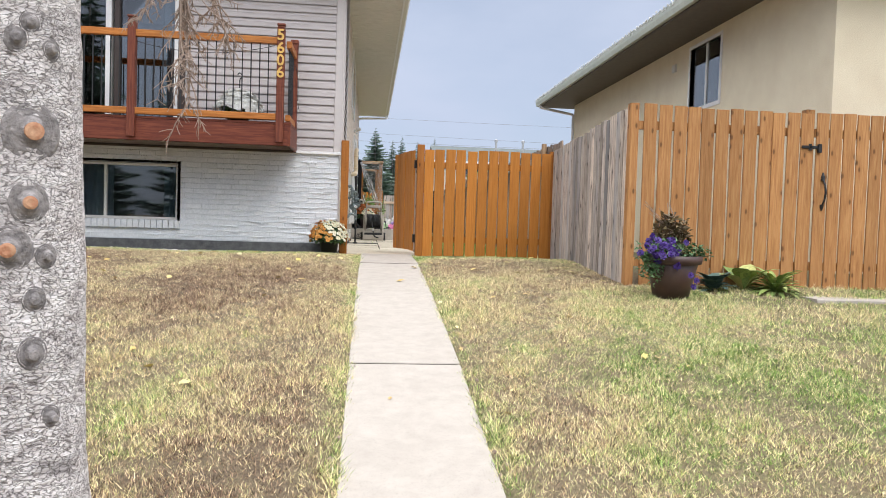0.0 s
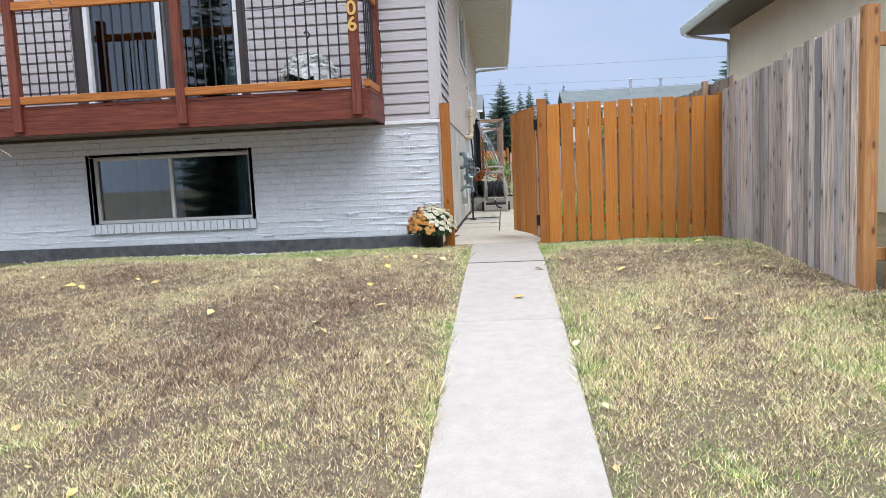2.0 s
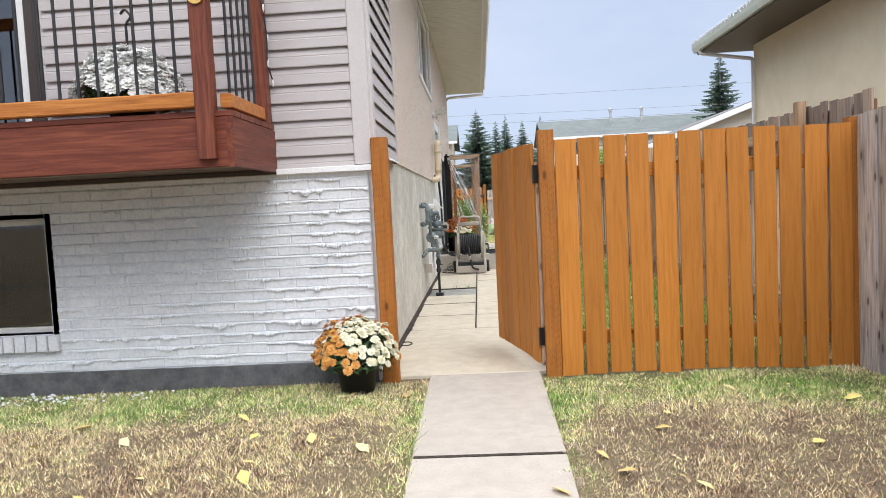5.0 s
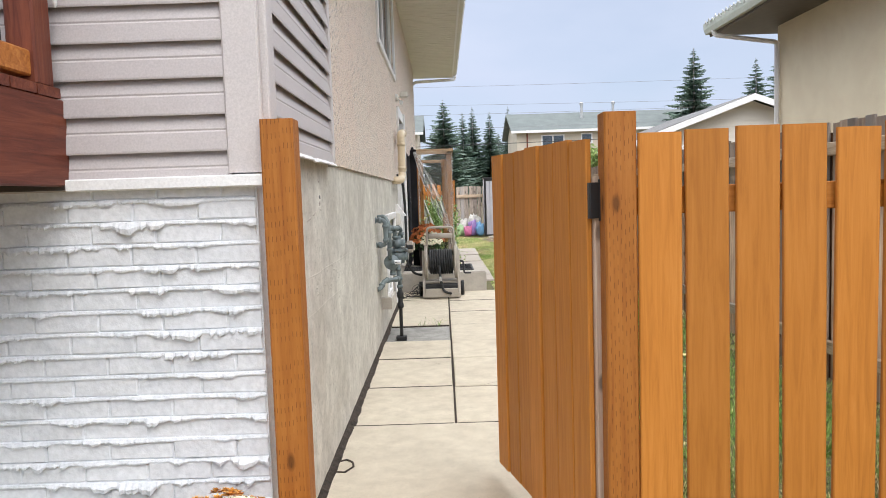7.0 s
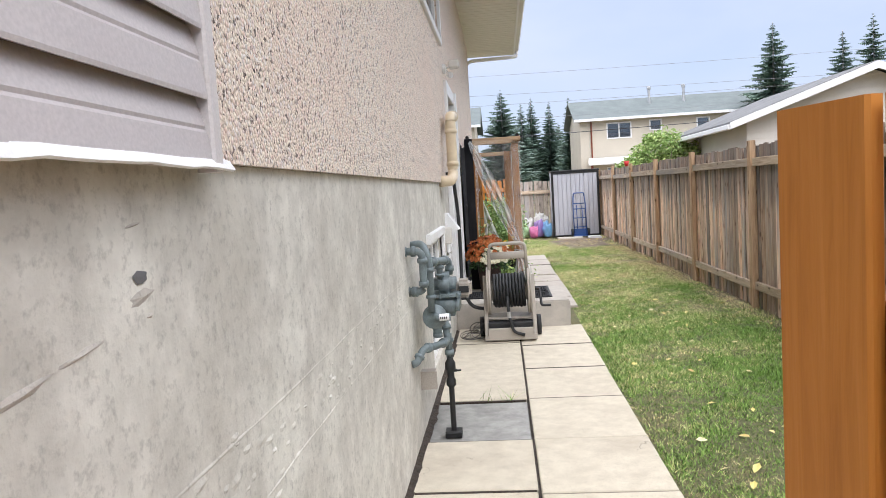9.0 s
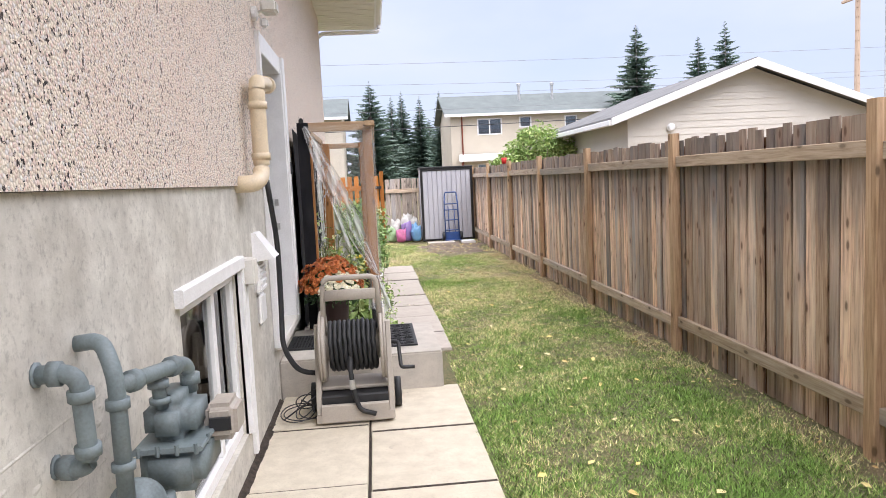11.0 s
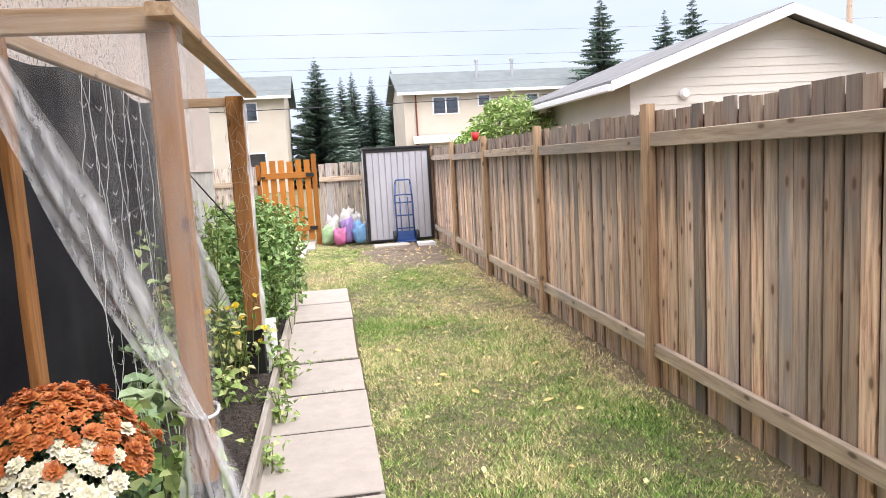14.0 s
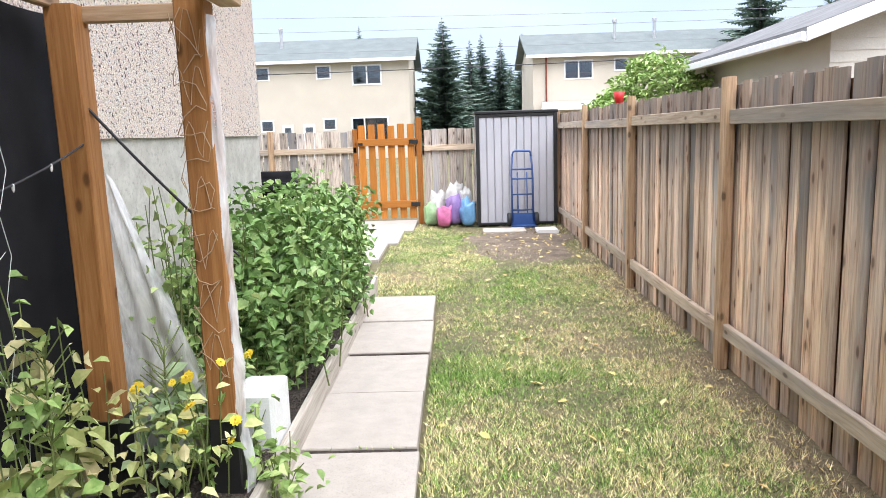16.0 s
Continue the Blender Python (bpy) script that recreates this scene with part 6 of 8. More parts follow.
part("trunk", Bm().add(v, f), M["bark"], trunk_thing, "", True)


def stub(zz, az, r, out, cut):
    t = radians(az + 13)
    R0 = 0.195 - 0.013 * zz + 0.09 * math.exp(-zz * 2.6)
    m = pose(R0 * math.cos(t), R0 * math.sin(t), zz) @ Vector((math.cos(t), math.sin(t), 0.0)).to_track_quat("Z", "Y").to_matrix().to_4x4()
    collar = Bm()
    n, prof = 22, [(r * 3.7, -0.018), (r * 3.1, 0.001), (r * 2.75, -0.003), (r * 2.3, 0.005), (r * 1.95, 0.002), (r * 1.5, out * 0.35), (r * 1.2, out * 0.7), (r, out * 0.8)]
    vv = [((q * (1 + 0.12 * noise.noise((k * 0.9, j * 0.7, zz * 9)))) * math.cos(6.283 * k / n) * 0.8, q * math.sin(6.283 * k / n), h) for j, (q, h) in enumerate(prof) for k in range(n)]
    ff = [(j * n + k, j * n + (k + 1) % n, (j + 1) * n + (k + 1) % n, (j + 1) * n + k) for j in range(len(prof) - 1) for k in range(n)]
    c = part("branch_collar", collar.add(vv, ff, m), M["bark_dark"], trunk_thing, "", True)
    part("cut_face", Bm().lathe([(r, out * 0.72), (r * 0.96, out), (r * 0.6, out * 1.06), (r * 0.05, out * 1.03)], 18, m), M["cutwood"] if cut else M["bark_dark"], c, "reddish cut wood" if cut else "")


for zz, az, r, out, cut in ((1.68, -68, 0.027, 0.035, True), (1.47, -71, 0.02, 0.05, True), (1.33, -86, 0.022, 0.045, True), (1.31, -55, 0.012, 0.025, False), (1.18, -66, 0.013, 0.025, False), (1.02, -67, 0.016, 0.03, False), (1.93, -52, 0.012, 0.03, False), (1.95, -82, 0.013, 0.025, False), (0.82, -52, 0.012, 0.03, False), (2.0, -70, 0.012, 0.02, False)):
    stub(zz, az, r, out, cut)
br = Bm()


def twig_run(a, d, L, r, depth):
    pts = [Vector(a)]
    d = Vector(d).normalized()
    n = 7
    for i in range(n):
        d = (d + Vector((rt.gauss(0, 0.11), rt.gauss(0, 0.11), rt.gauss(-0.04, 0.1)))).normalized()
        pts.append(pts[-1] + d * L / n)
    br.tube(pts, max(r, 0.0022), 4, False, max(r * 0.4, 0.0014))
    if depth:
        for i in range(1, n + 1):
            for k in range(3 if depth > 1 else 2):
                if rt.random() < 0.8:
                    e = (d + Vector((rt.gauss(0, 0.9), rt.gauss(0, 0.6), rt.gauss(-0.25, 0.5)))).normalized()
                    twig_run(pts[i], e, L * rt.uniform(0.16, 0.34), r * 0.5, depth - 1)


BX = Vector((0.03, 0.0, 0.02))
br.tube([(0.1, 0.15, 3.3), (0.12, 0.6, 3.15), (0.13, 1.0, 2.95), (0.16, 1.3, 2.77)], 0.02, 6, False, 0.011)
for a, d, L in (((0.13, 1.22, 2.8), (0.02, 0.02, -1), 0.72), ((0.1, 1.28, 2.78), (-0.12, 0.0, -1), 0.6), ((0.16, 1.32, 2.75), (0.14, 0.0, -1), 0.5), ((0.15, 1.2, 2.78), (0.05, 0.1, -1), 0.8), ((0.08, 1.25, 2.7), (-0.3, 0.05, -0.8), 0.35), ((0.17, 1.3, 2.8), (0.35, 0.0, -0.8), 0.5), ((0.12, 1.26, 2.82), (-0.2, -0.05, -1), 0.45)):
    twig_run(Vector(a) + BX, d, L, 0.0075, 2)
part("dead_branch", br, M["twig"], trunk_thing, "bare grey brown hanging twigs")


# ---- spruces ----
def spruce(at, h, r, seed, n_wh=54, base=0.05):
    rng = random.Random(seed)
    ob = thing("spruce_tree", "tall dark green spruce tree", "tree", at, group="spruces beyond the yard")
    part("trunk", Bm().lathe([(h * 0.014, 0), (h * 0.009, h * 0.5), (h * 0.001, h * 0.99)], 8), M["bark"], ob)
    bm = Bm()
    for w in range(n_wh):
        q = w / (n_wh - 1)
        z = h * (base + (0.985 - base) * q ** 0.92)
        reach = r * (1 - q) ** 0.8 + 0.015 * h * (1 - q) + 0.05
        nb = max(4, int(9 * (1 - q) + 4))
        a0 = rng.uniform(0, 6.28)
        for k in range(nb):
            t = a0 + 6.283 * k / nb + rng.gauss(0, 0.18)
            L = reach * rng.uniform(0.62, 1.12)
            zb = z + rng.uniform(-0.5, 0.5) * h / n_wh
            d = Vector((math.cos(t), math.sin(t), 0))
            s = Vector((-math.sin(t), math.cos(t), 0))
            seg = max(3, int(5 + 6 * L / max(r, 0.1)))
            droop = rng.uniform(0.15, 0.42)
            for j in range(1, seg + 1):
                u = j / seg
                c = Vector((0, 0, zb)) + d * L * u + Vector((0, 0, L * (-droop * u + 0.22 * u * u)))
                wd = L * 0.36 * (1.1 - u) + 0.05 * r
                ln = L * 0.36
                for sg in (-1, 1):
                    tip = c + s * sg * wd * rng.uniform(0.7, 1.2) + d * ln * rng.uniform(0.4, 1.0) - Vector((0, 0, wd * rng.uniform(0.1, 0.5)))
                    hw = d * ln * 0.33
                    bm.add([c - hw, c + hw, tip], [(0, 1, 2)])
                dn = c - Vector((0, 0, wd * rng.uniform(0.4, 0.9))) + d * ln * 0.2
                bm.add([c - d * ln * 0.35, c + d * ln * 0.4, dn], [(0, 1, 2)])
    part("crown", bm, M["spruce"], ob)
    return ob


GZ = 0.985
spruce((0.45, 74.3, GZ), 10.1, 2.9, 1)
spruce((3.4, 112, GZ), 13.2, 2.6, 2)
spruce((4.9, 114, GZ), 14.1, 2.7, 3)
spruce((7.4, 114, GZ), 13.4, 2.6, 4)
spruce((8.8, 116, GZ), 10.5, 2.6, 44)
spruce((20.7, 66.4, GZ), 12.6, 3.3, 5)
spruce((27.3, 70, GZ), 12.3, 2.7, 6)
spruce((29.6, 70, GZ), 13.4, 2.9, 7)
spruce((-8.0, 92, GZ), 12.3, 2.0, 8)
spruce((9.3, 105, GZ), 13.0, 2.0, 9)
# trees across the street, mirrored in the balcony door
for k, (x, y, h) in enumerate(((-17, -24, 17), (-11.6, -27, 20), (-7.8, -25, 15), (-1.5, -28, 19), (6, -24, 16))):
    spruce((x, y, -0.25), h, 2.6, 20 + k, 40)

# ---- buildings beyond ----
def far_house(name, label, x0, x1, y, depth, eave, ridge, wins, doors, pipes, overhang=0.5):
    ob = tagged(new(name), label, "house")
    holes = [(a, b, z0, z1) for a, b, z0, z1, _ in wins]
    part("wall", wall_boxes(Bm(), "x", y, y + 0.25, x0, x1, 0.8, eave, holes), M["house_cream"], ob)
    ym = y + depth / 2
    for xa, xb in ((x0, x0 + 0.25), (x1 - 0.25, x1)):
        part("gable_wall", Bm().add([(x, yy, z) for x in (xa, xb) for yy, z in ((y + 0.252, 0.8), (y + depth, 0.8), (y + depth, eave), (ym, ridge - 0.15), (y + 0.252, eave))], [(0, 4, 3, 2, 1), (5, 6, 7, 8, 9), (0, 1, 6, 5), (1, 2, 7, 6), (2, 3, 8, 7), (3, 4, 9, 8), (4, 0, 5, 9)]), M["house_cream"], ob)
    part("wall", Bm().box(x0 + 0.252, x1 - 0.252, y + depth - 0.25, y + depth, 0.8, eave), M["house_cream"], ob)
    o = overhang
    e2 = eave - 0.12
    part("roof", Bm().add([(x, yy, z) for x in (x0 - o, x1 + o) for yy, z in ((y - o, e2), (ym, ridge), (y + depth + o, e2), (y + depth + o, e2 + 0.16), (ym, ridge + 0.18), (y - o, e2 + 0.16))], [(0, 1, 7, 6), (1, 2, 8, 7), (2, 3, 9, 8), (3, 4, 10, 9), (4, 5, 11, 10), (5, 0, 6, 11), (0, 5, 4, 3, 2, 1), (6, 7, 8, 9, 10, 11)]), M["shingle"], ob)
    part("fascia", Bm().box(x0 - o, x1 + o, y - o - 0.05, y - o - 0.004, e2 - 0.02, e2 + 0.18), M["white"], ob)
    for a, b, z0, z1, mul in wins:
        fr = Bm()
        t = 0.09
        for p in ((a, b, z0, z0 + t), (a, b, z1 - t, z1), (a, a + t, z0 + t, z1 - t), (b - t, b, z0 + t, z1 - t)) + (((a + (b - a) * mul - t / 2, a + (b - a) * mul + t / 2, z0 + t, z1 - t),) if mul else ()):
            fr.box(p[0], p[1], y - 0.04, y + 0.1, p[2], p[3])
        w = part("window", fr, M["white"], ob)
        g = part("pane", Bm().box(a + t, b - t, y + 0.05, y + 0.06, z0 + t, z1 - t), M["glass"], w)
        part("blind", Bm().box(a + t, b - t, y + 0.3, y + 0.32, z0 + t + (z1 - z0) * 0.3, z1 - t), M["curtain"], w)
    for a, b in doors:
        d = part("door", Bm().box(a, b, y - 0.06, y - 0.004, 1.05, 3.4), M["white"], ob)
        part("door_pane", Bm().box(a + 0.15, b - 0.15, y - 0.075, y - 0.062, 2.0, 3.2), M["glass"], d)
    for x in pipes:
        part("flue", Bm().lathe([(0.11, 0), (0.11, 1.35), (0.17, 1.36), (0.17, 1.55), (0.05, 1.62)], 10, pose(x, ym - 1.6, ridge - 0.75)), M["steel"], ob)
    return ob


rowa = far_house("row_house", "cream two storey row house with pale shingle roof", -26.0, -1.75, 67.5, 8, 7.45, 9.15,
                 [(-5.53, -3.55, 5.84, 7.16, 0.5), (-7.9, -6.9, 6.3, 7.2, 0), (-12.0, -11.0, 6.3, 7.2, 0), (-5.7, -3.2, 1.9, 3.76, 0.35), (-7.6, -6.7, 2.95, 3.75, 0), (-11.8, -10.9, 2.95, 3.75, 0), (-15, -14, 6.3, 7.2, 0), (-18, -16, 5.9, 7.2, 0.5)], [(-8.95, -8.15), (-10.35, -9.6)], (-10.6,))
rowb = far_house("row_house", "cream two storey row house with flue pipes on the roof", 6.45, 24.0, 67.5, 8, 7.3, 9.0,
                 [(8.48, 10.39, 5.75, 7.0, 0.5), (11.75, 12.7, 6.2, 7.05, 0), (15.3, 16.3, 6.1, 7.0, 0), (8.4, 10.3, 2.2, 3.6, 0.5), (18.5, 20, 5.8, 7, 0.5)], [(11.2, 12.2)], (12.3, 15.0))
part("porch_roof", Bm().add([(7.0, 67.4, 4.35), (11.0, 67.4, 4.35), (11.2, 65.9, 3.85), (6.8, 65.9, 3.85), (7.0, 67.4, 4.2), (11.0, 67.4, 4.2), (11.2, 65.9, 3.75), (6.8, 65.9, 3.75)], [(0, 3, 2, 1), (4, 5, 6, 7), (3, 7, 6, 2), (0, 4, 7, 3), (1, 2, 6, 5)]), M["offwhite"], rowb)
for x in (7.0, 10.9):
    part("porch_post", Bm().box(x, x + 0.14, 66.0, 66.14, 0.9, 3.8), M["redwood_z"], rowb)
part("downspout", Bm().tube([(7.3, 67.4, 7.2), (7.3, 67.4, 1.2)], 0.06, 6), M["redwood_z"], rowb)

garage = tagged(new("garage"), "cream sided garage with white fascia and gable end", "garage")
GY0, GY1, GXL, GXR, GXM = 29.3, 36.0, 6.3, 12.2, 9.22
slope = (4.95 - 3.72) / (GXM - 5.75)
for k in range(26):
    z0 = 1.0 + k * 0.155
    z1 = z0 + 0.155
    def half(z):
        lim = (4.85 - z) / slope
        return max(0.0, min((GXR - GXL) / 2, lim))
    h0, h1 = half(z0), half(z1)
    if h0 < 0.05:
        break
    part("siding_board", Bm().add([(GXM - h0, GY0 - 0.012, z0), (GXM + h0, GY0 - 0.012, z0), (GXM + h1, GY0 + 0.0, z1), (GXM - h1, GY0 + 0.0, z1), (GXM - h0, GY0 + 0.1, z0), (GXM + h0, GY0 + 0.1, z0), (GXM + h1, GY0 + 0.1, z1), (GXM - h1, GY0 + 0.1, z1)], [(0, 1, 2, 3), (1, 0, 4, 5), (3, 2, 6, 7), (0, 3, 7, 4), (1, 5, 6, 2), (4, 7, 6, 5)]), M["garage_cream"], garage)
part("wall", Bm().box(GXL, GXL + 0.1, GY0 + 0.1, GY1, 0.9, 3.75), M["garage_cream"], garage)
part("wall", Bm().box(GXR - 0.1, GXR, GY0 + 0.1, GY1, 0.9, 3.75), M["garage_cream"], garage)
part("wall", Bm().box(GXL + 0.1, GXR - 0.1, GY1 - 0.1, GY1, 0.9, 3.75), M["garage_cream"], garage)
for sg in (-1, 1):
    xe = GXM + sg * (GXM - 5.75)
    part("roof_slope", Bm().add([(GXM, GY0 - 0.4, 5.0), (xe, GY0 - 0.4, 3.76), (xe, GY1 + 0.4, 3.76), (GXM, GY1 + 0.4, 5.0), (GXM, GY0 - 0.4, 4.9), (xe, GY0 - 0.4, 3.66), (xe, GY1 + 0.4, 3.66), (GXM, GY1 + 0.4, 4.9)], [(0, 1, 2, 3), (4, 7, 6, 5), (0, 4, 5, 1), (3, 2, 6, 7), (1, 5, 6, 2)]), M["shingle_dark"], garage)
    part("fascia", Bm().add([(GXM, GY0 - 0.44, 4.985), (xe, GY0 - 0.44, 3.745), (xe, GY0 - 0.44, 3.575), (GXM, GY0 - 0.44, 4.8), (GXM, GY0 - 0.405, 4.985), (xe, GY0 - 0.405, 3.745), (xe, GY0 - 0.405, 3.575), (GXM, GY0 - 0.405, 4.8)], [(0, 1, 2, 3), (4, 7, 6, 5), (0, 4, 5, 1), (3, 2, 6, 7), (1, 5, 6, 2)]), M["white"], garage)
    part("gutter", Bm().box(xe - 0.06, xe + 0.06, GY0 - 0.4, GY1 + 0.4, 3.58, 3.7, 0.01), M["white"], garage)
part("lamp", Bm().lathe([(0.09, 0), (0.1, 0.05), (0.06, 0.09)], 14, pose(7.3, GY0 - 0.015, 3.5, 90)), M["white"], garage)

shrub = thing("shrub", "leafy green rowan shrub behind the yard fence", "shrub", (5.2, 34, GZ))
rsh = random.Random(31)
sb = Bm()
for c, rad, n in (((0.0, 0, 2.3), (1.1, 0.9, 0.9), 2600), ((0.9, 0, 2.0), (0.8, 0.8, 0.7), 1500), ((-0.9, -0.3, 1.8), (0.7, 0.7, 0.6), 1300), ((0.3, 0, 1.2), (1.3, 0.8, 0.8), 1200), ((-1.4, -1.2, 1.5), (0.6, 0.8, 0.45), 700)):
    leaf_cloud(sb, rsh, blob_points(rsh, n, c, rad), 0.13, 0.3, 0.4)
part("foliage", sb, M["leaf"], shrub)
st = Bm()
for k in range(9):
    t = k * 0.7
    st.tube([(0.1 * math.cos(t), 0.1 * math.sin(t), -0.05), (0.3 * math.cos(t), 0.3 * math.sin(t), 1.0), (0.9 * math.cos(t), 0.7 * math.sin(t), 2.3)], 0.035, 6, True, 0.01)
part("stem", st, M["twig"], shrub)

# overhead cables and pole
pole = thing("utility_pole", "pale wooden utility pole with crossarm", "pole", (23.2, 45, GZ))
part("shaft", Bm().tube([(0, 0, 0), (0, 0, 9.6)], 0.15, 10, True, 0.11), M["palewood"], pole)
part("crossarm", Bm().box(-0.06, 0.06, -1.1, 1.1, 9.0, 9.12, 0.01), M["palewood"], pole)
for y in (-1.0, 0.6, 1.0):
    part("insulator", Bm().lathe([(0.04, 0), (0.05, 0.08), (0.02, 0.14)], 8, pose(0, y, 9.12)), M["steel"], pole)
for k, (x0, x1, y, z0, z1, r) in enumerate(((-40, 40, 55, 8.3, 7.75, 0.012), (-40, 40, 55.3, 9.35, 8.0, 0.012), (-40, 40, 55.6, 7.2, 7.1, 0.012), (-40, 40, 48, 5.7, 6.2, 0.022), (-40, 40, 55.9, 10.3, 9.6, 0.012))):
    part("cable", Bm().tube([q - Vector((23.2, 45, GZ)) for q in sag((x0, y, z0), (x1, y, z1), 0.5 if k != 3 else 0.9, 24)], r * 0.8, 5), M["far_wire"] if k != 3 else M["wire"], pole, "thin dark overhead cable")


# ---- things along the side wall ----
step = tagged(new("concrete_step", Bm().mesh("x", M["step"])), "cast concrete doorstep slab", "step")
bmx = bmesh.new()
bmesh.ops.create_cube(bmx, size=1.0)
for vv in bmx.verts:
    vv.co = Vector((0.145 + vv.co.x * 1.21, 18.84 + vv.co.y * 1.12, 1.125 + vv.co.z * 0.3))
bmesh.ops.bevel(bmx, geom=list(bmx.edges), offset=0.012, segments=2, affect="EDGES")
stepme = bpy.data.meshes.new("concrete_step")
bmx.to_mesh(stepme)
bmx.free()
stepme.materials.append(M["step"])
step.data = stepme


def ribbed_mat(x0, x1, y0, y1, z, label, holes):
    ob = thing("door_mat", label, "mat", ((x0 + x1) / 2, (y0 + y1) / 2, z))
    w, h = x1 - x0, y1 - y0
    part("base", Bm().box(-w / 2, w / 2, -h / 2, h / 2, 0.001, 0.008, 0.003), M["rubber"], ob)
    part("border", Bm().box(-w / 2, w / 2, -h / 2, -h / 2 + 0.025, 0.008, 0.015).box(-w / 2, w / 2, h / 2 - 0.025, h / 2, 0.008, 0.015).box(-w / 2, -w / 2 + 0.025, -h / 2 + 0.025, h / 2 - 0.025, 0.008, 0.015).box(w / 2 - 0.025, w / 2, -h / 2 + 0.025, h / 2 - 0.025, 0.008, 0.015), M["rubber"], ob)
    ribs = Bm()
    if holes:
        n, m = 14, 20
        for i in range(n + 1):
            x = -w / 2 + 0.03 + (w - 0.06) * i / n
            ribs.box(x - 0.004, x + 0.004, -h / 2 + 0.026, h / 2 - 0.026, 0.008, 0.016)
        for j in range(m + 1):
            y = -h / 2 + 0.03 + (h - 0.06) * j / m
            ribs.box(-w / 2 + 0.026, w / 2 - 0.026, y - 0.004, y + 0.004, 0.008, 0.0155)
    else:
        for i in range(5):
            for j in range(8):
                cx, cy = -w / 2 + 0.03 + (w - 0.06) * (i + 0.5) / 5, -h / 2 + 0.03 + (h - 0.06) * (j + 0.5) / 8
                for k in range(4):
                    o = (k - 1.5) * 0.02
                    ribs.box(-0.035, 0.035, -0.003, 0.003, 0.008, 0.014, 0, pose(cx, cy, 0, 0, 0, 45 if (i + j) % 2 else -45) @ Matrix.Translation((0, o, 0)))
    tagged(part("ribs", ribs, M["rubber"], ob), "", "", "", "stuff")


ribbed_mat(0.13, 0.58, 18.5, 19.32, 1.275, "black ribbed rubber mat on the concrete step", False)
ribbed_mat(-0.44, -0.03, 18.6, 19.08, 1.275, "black perforated rubber mat before the side door", True)

# hose reel cart
reel = thing("hose_reel_cart", "taupe plastic hose reel cart wound with black hose", "hose reel", (0.11, 17.8, 1.0))
for sx in (-1, 1):
    x = sx * 0.235
    sd = Bm()
    sd.box(-0.018, 0.018, -0.02, 0.02, 0.0, 0.62, 0.006, pose(x, -0.2, 0.03, -16, 0, 0))
    sd.box(-0.018, 0.018, -0.02, 0.02, 0.0, 0.62, 0.006, pose(x, 0.16, 0.03, 16, 0, 0))
    sd.box(x - 0.018, x + 0.018, -0.22, 0.2, 0.02, 0.075, 0.006)
    sd.box(x - 0.017, x + 0.017, -0.1, 0.08, 0.33, 0.4, 0.006)
    part("side_frame", sd, M["taupe"], reel)
    part("reel_flange", Bm().lathe([(0.03, -0.012), (0.23, -0.012), (0.237, 0.0), (0.23, 0.012), (0.03, 0.012)], 32, pose(x - sx * 0.045, -0.01, 0.48, 0, 90, 0)), M["taupe"], reel, "", True)
    part("rim", Bm().lathe([(0.208, 0.012), (0.237, 0.012), (0.237, 0.026), (0.208, 0.026)], 32, pose(x - sx * 0.045, -0.01, 0.48, 0, 90 * sx, 0), False), M["taupe"], reel, "", True)
part("handle", Bm().tube(rounded([(-0.19, -0.05, 0.52), (-0.172, -0.12, 0.95), (0.172, -0.12, 0.95), (0.19, -0.05, 0.52)], 0.05), 0.018, 10).box(-0.165, 0.165, -0.125, -0.1, 0.8, 0.87, 0.006), M["taupe"], reel, "", True)
part("tray", Bm().box(-0.217, 0.217, -0.235, -0.2, 0.02, 0.14, 0.008).box(-0.217, 0.217, -0.1, 0.18, 0.2, 0.225, 0.006).box(-0.217, 0.217, 0.16, 0.19, 0.02, 0.12, 0.006), M["taupe"], reel)
part("hose_guide_tray", Bm().box(-0.215, 0.215, -0.19, -0.05, 0.1, 0.19, 0.01), M["rubber"], reel)
coil = Bm()
rh = random.Random(9)
pts = []
for layer, rad in ((0, 0.11), (1, 0.135), (2, 0.158)):
    for i in range(10 * 20):
        u = i / 20
        x = (-0.155 + 0.031 * u) * (1 if layer % 2 == 0 else -1)
        t = 6.283 * i / 20
        rr = rad + 0.008 * noise.noise((u * 1.3, layer * 3, t * 0.3))
        pts.append((x, -0.01 + rr * math.cos(t), 0.48 + rr * math.sin(t)))
part("hose", coil.tube(pts, 0.0155, 7), M["rubber"], reel, "coiled black hose", True)
part("drum", Bm().lathe([(0.1, -0.18), (0.1, 0.18)], 20, pose(0, -0.01, 0.48, 0, 90, 0)), M["taupe"], reel)
part("hose_end", Bm().tube(rounded([(-0.02, -0.16, 0.44), (-0.02, -0.22, 0.35), (0.0, -0.24, 0.2), (0.03, -0.25, 0.1), (0.13, -0.25, 0.07)], 0.04), 0.016, 8), M["rubber"], reel, "", True)
part("coupling", Bm().tube([(-0.015, -0.232, 0.3), (-0.01, -0.236, 0.24)], 0.021, 10), M["steel"], reel)
part("crank", Bm().tube(rounded([(0.25, -0.01, 0.48), (0.3, -0.01, 0.48), (0.31, -0.12, 0.33), (0.4, -0.13, 0.33)], 0.02), 0.013, 8), M["black"], reel, "", True)
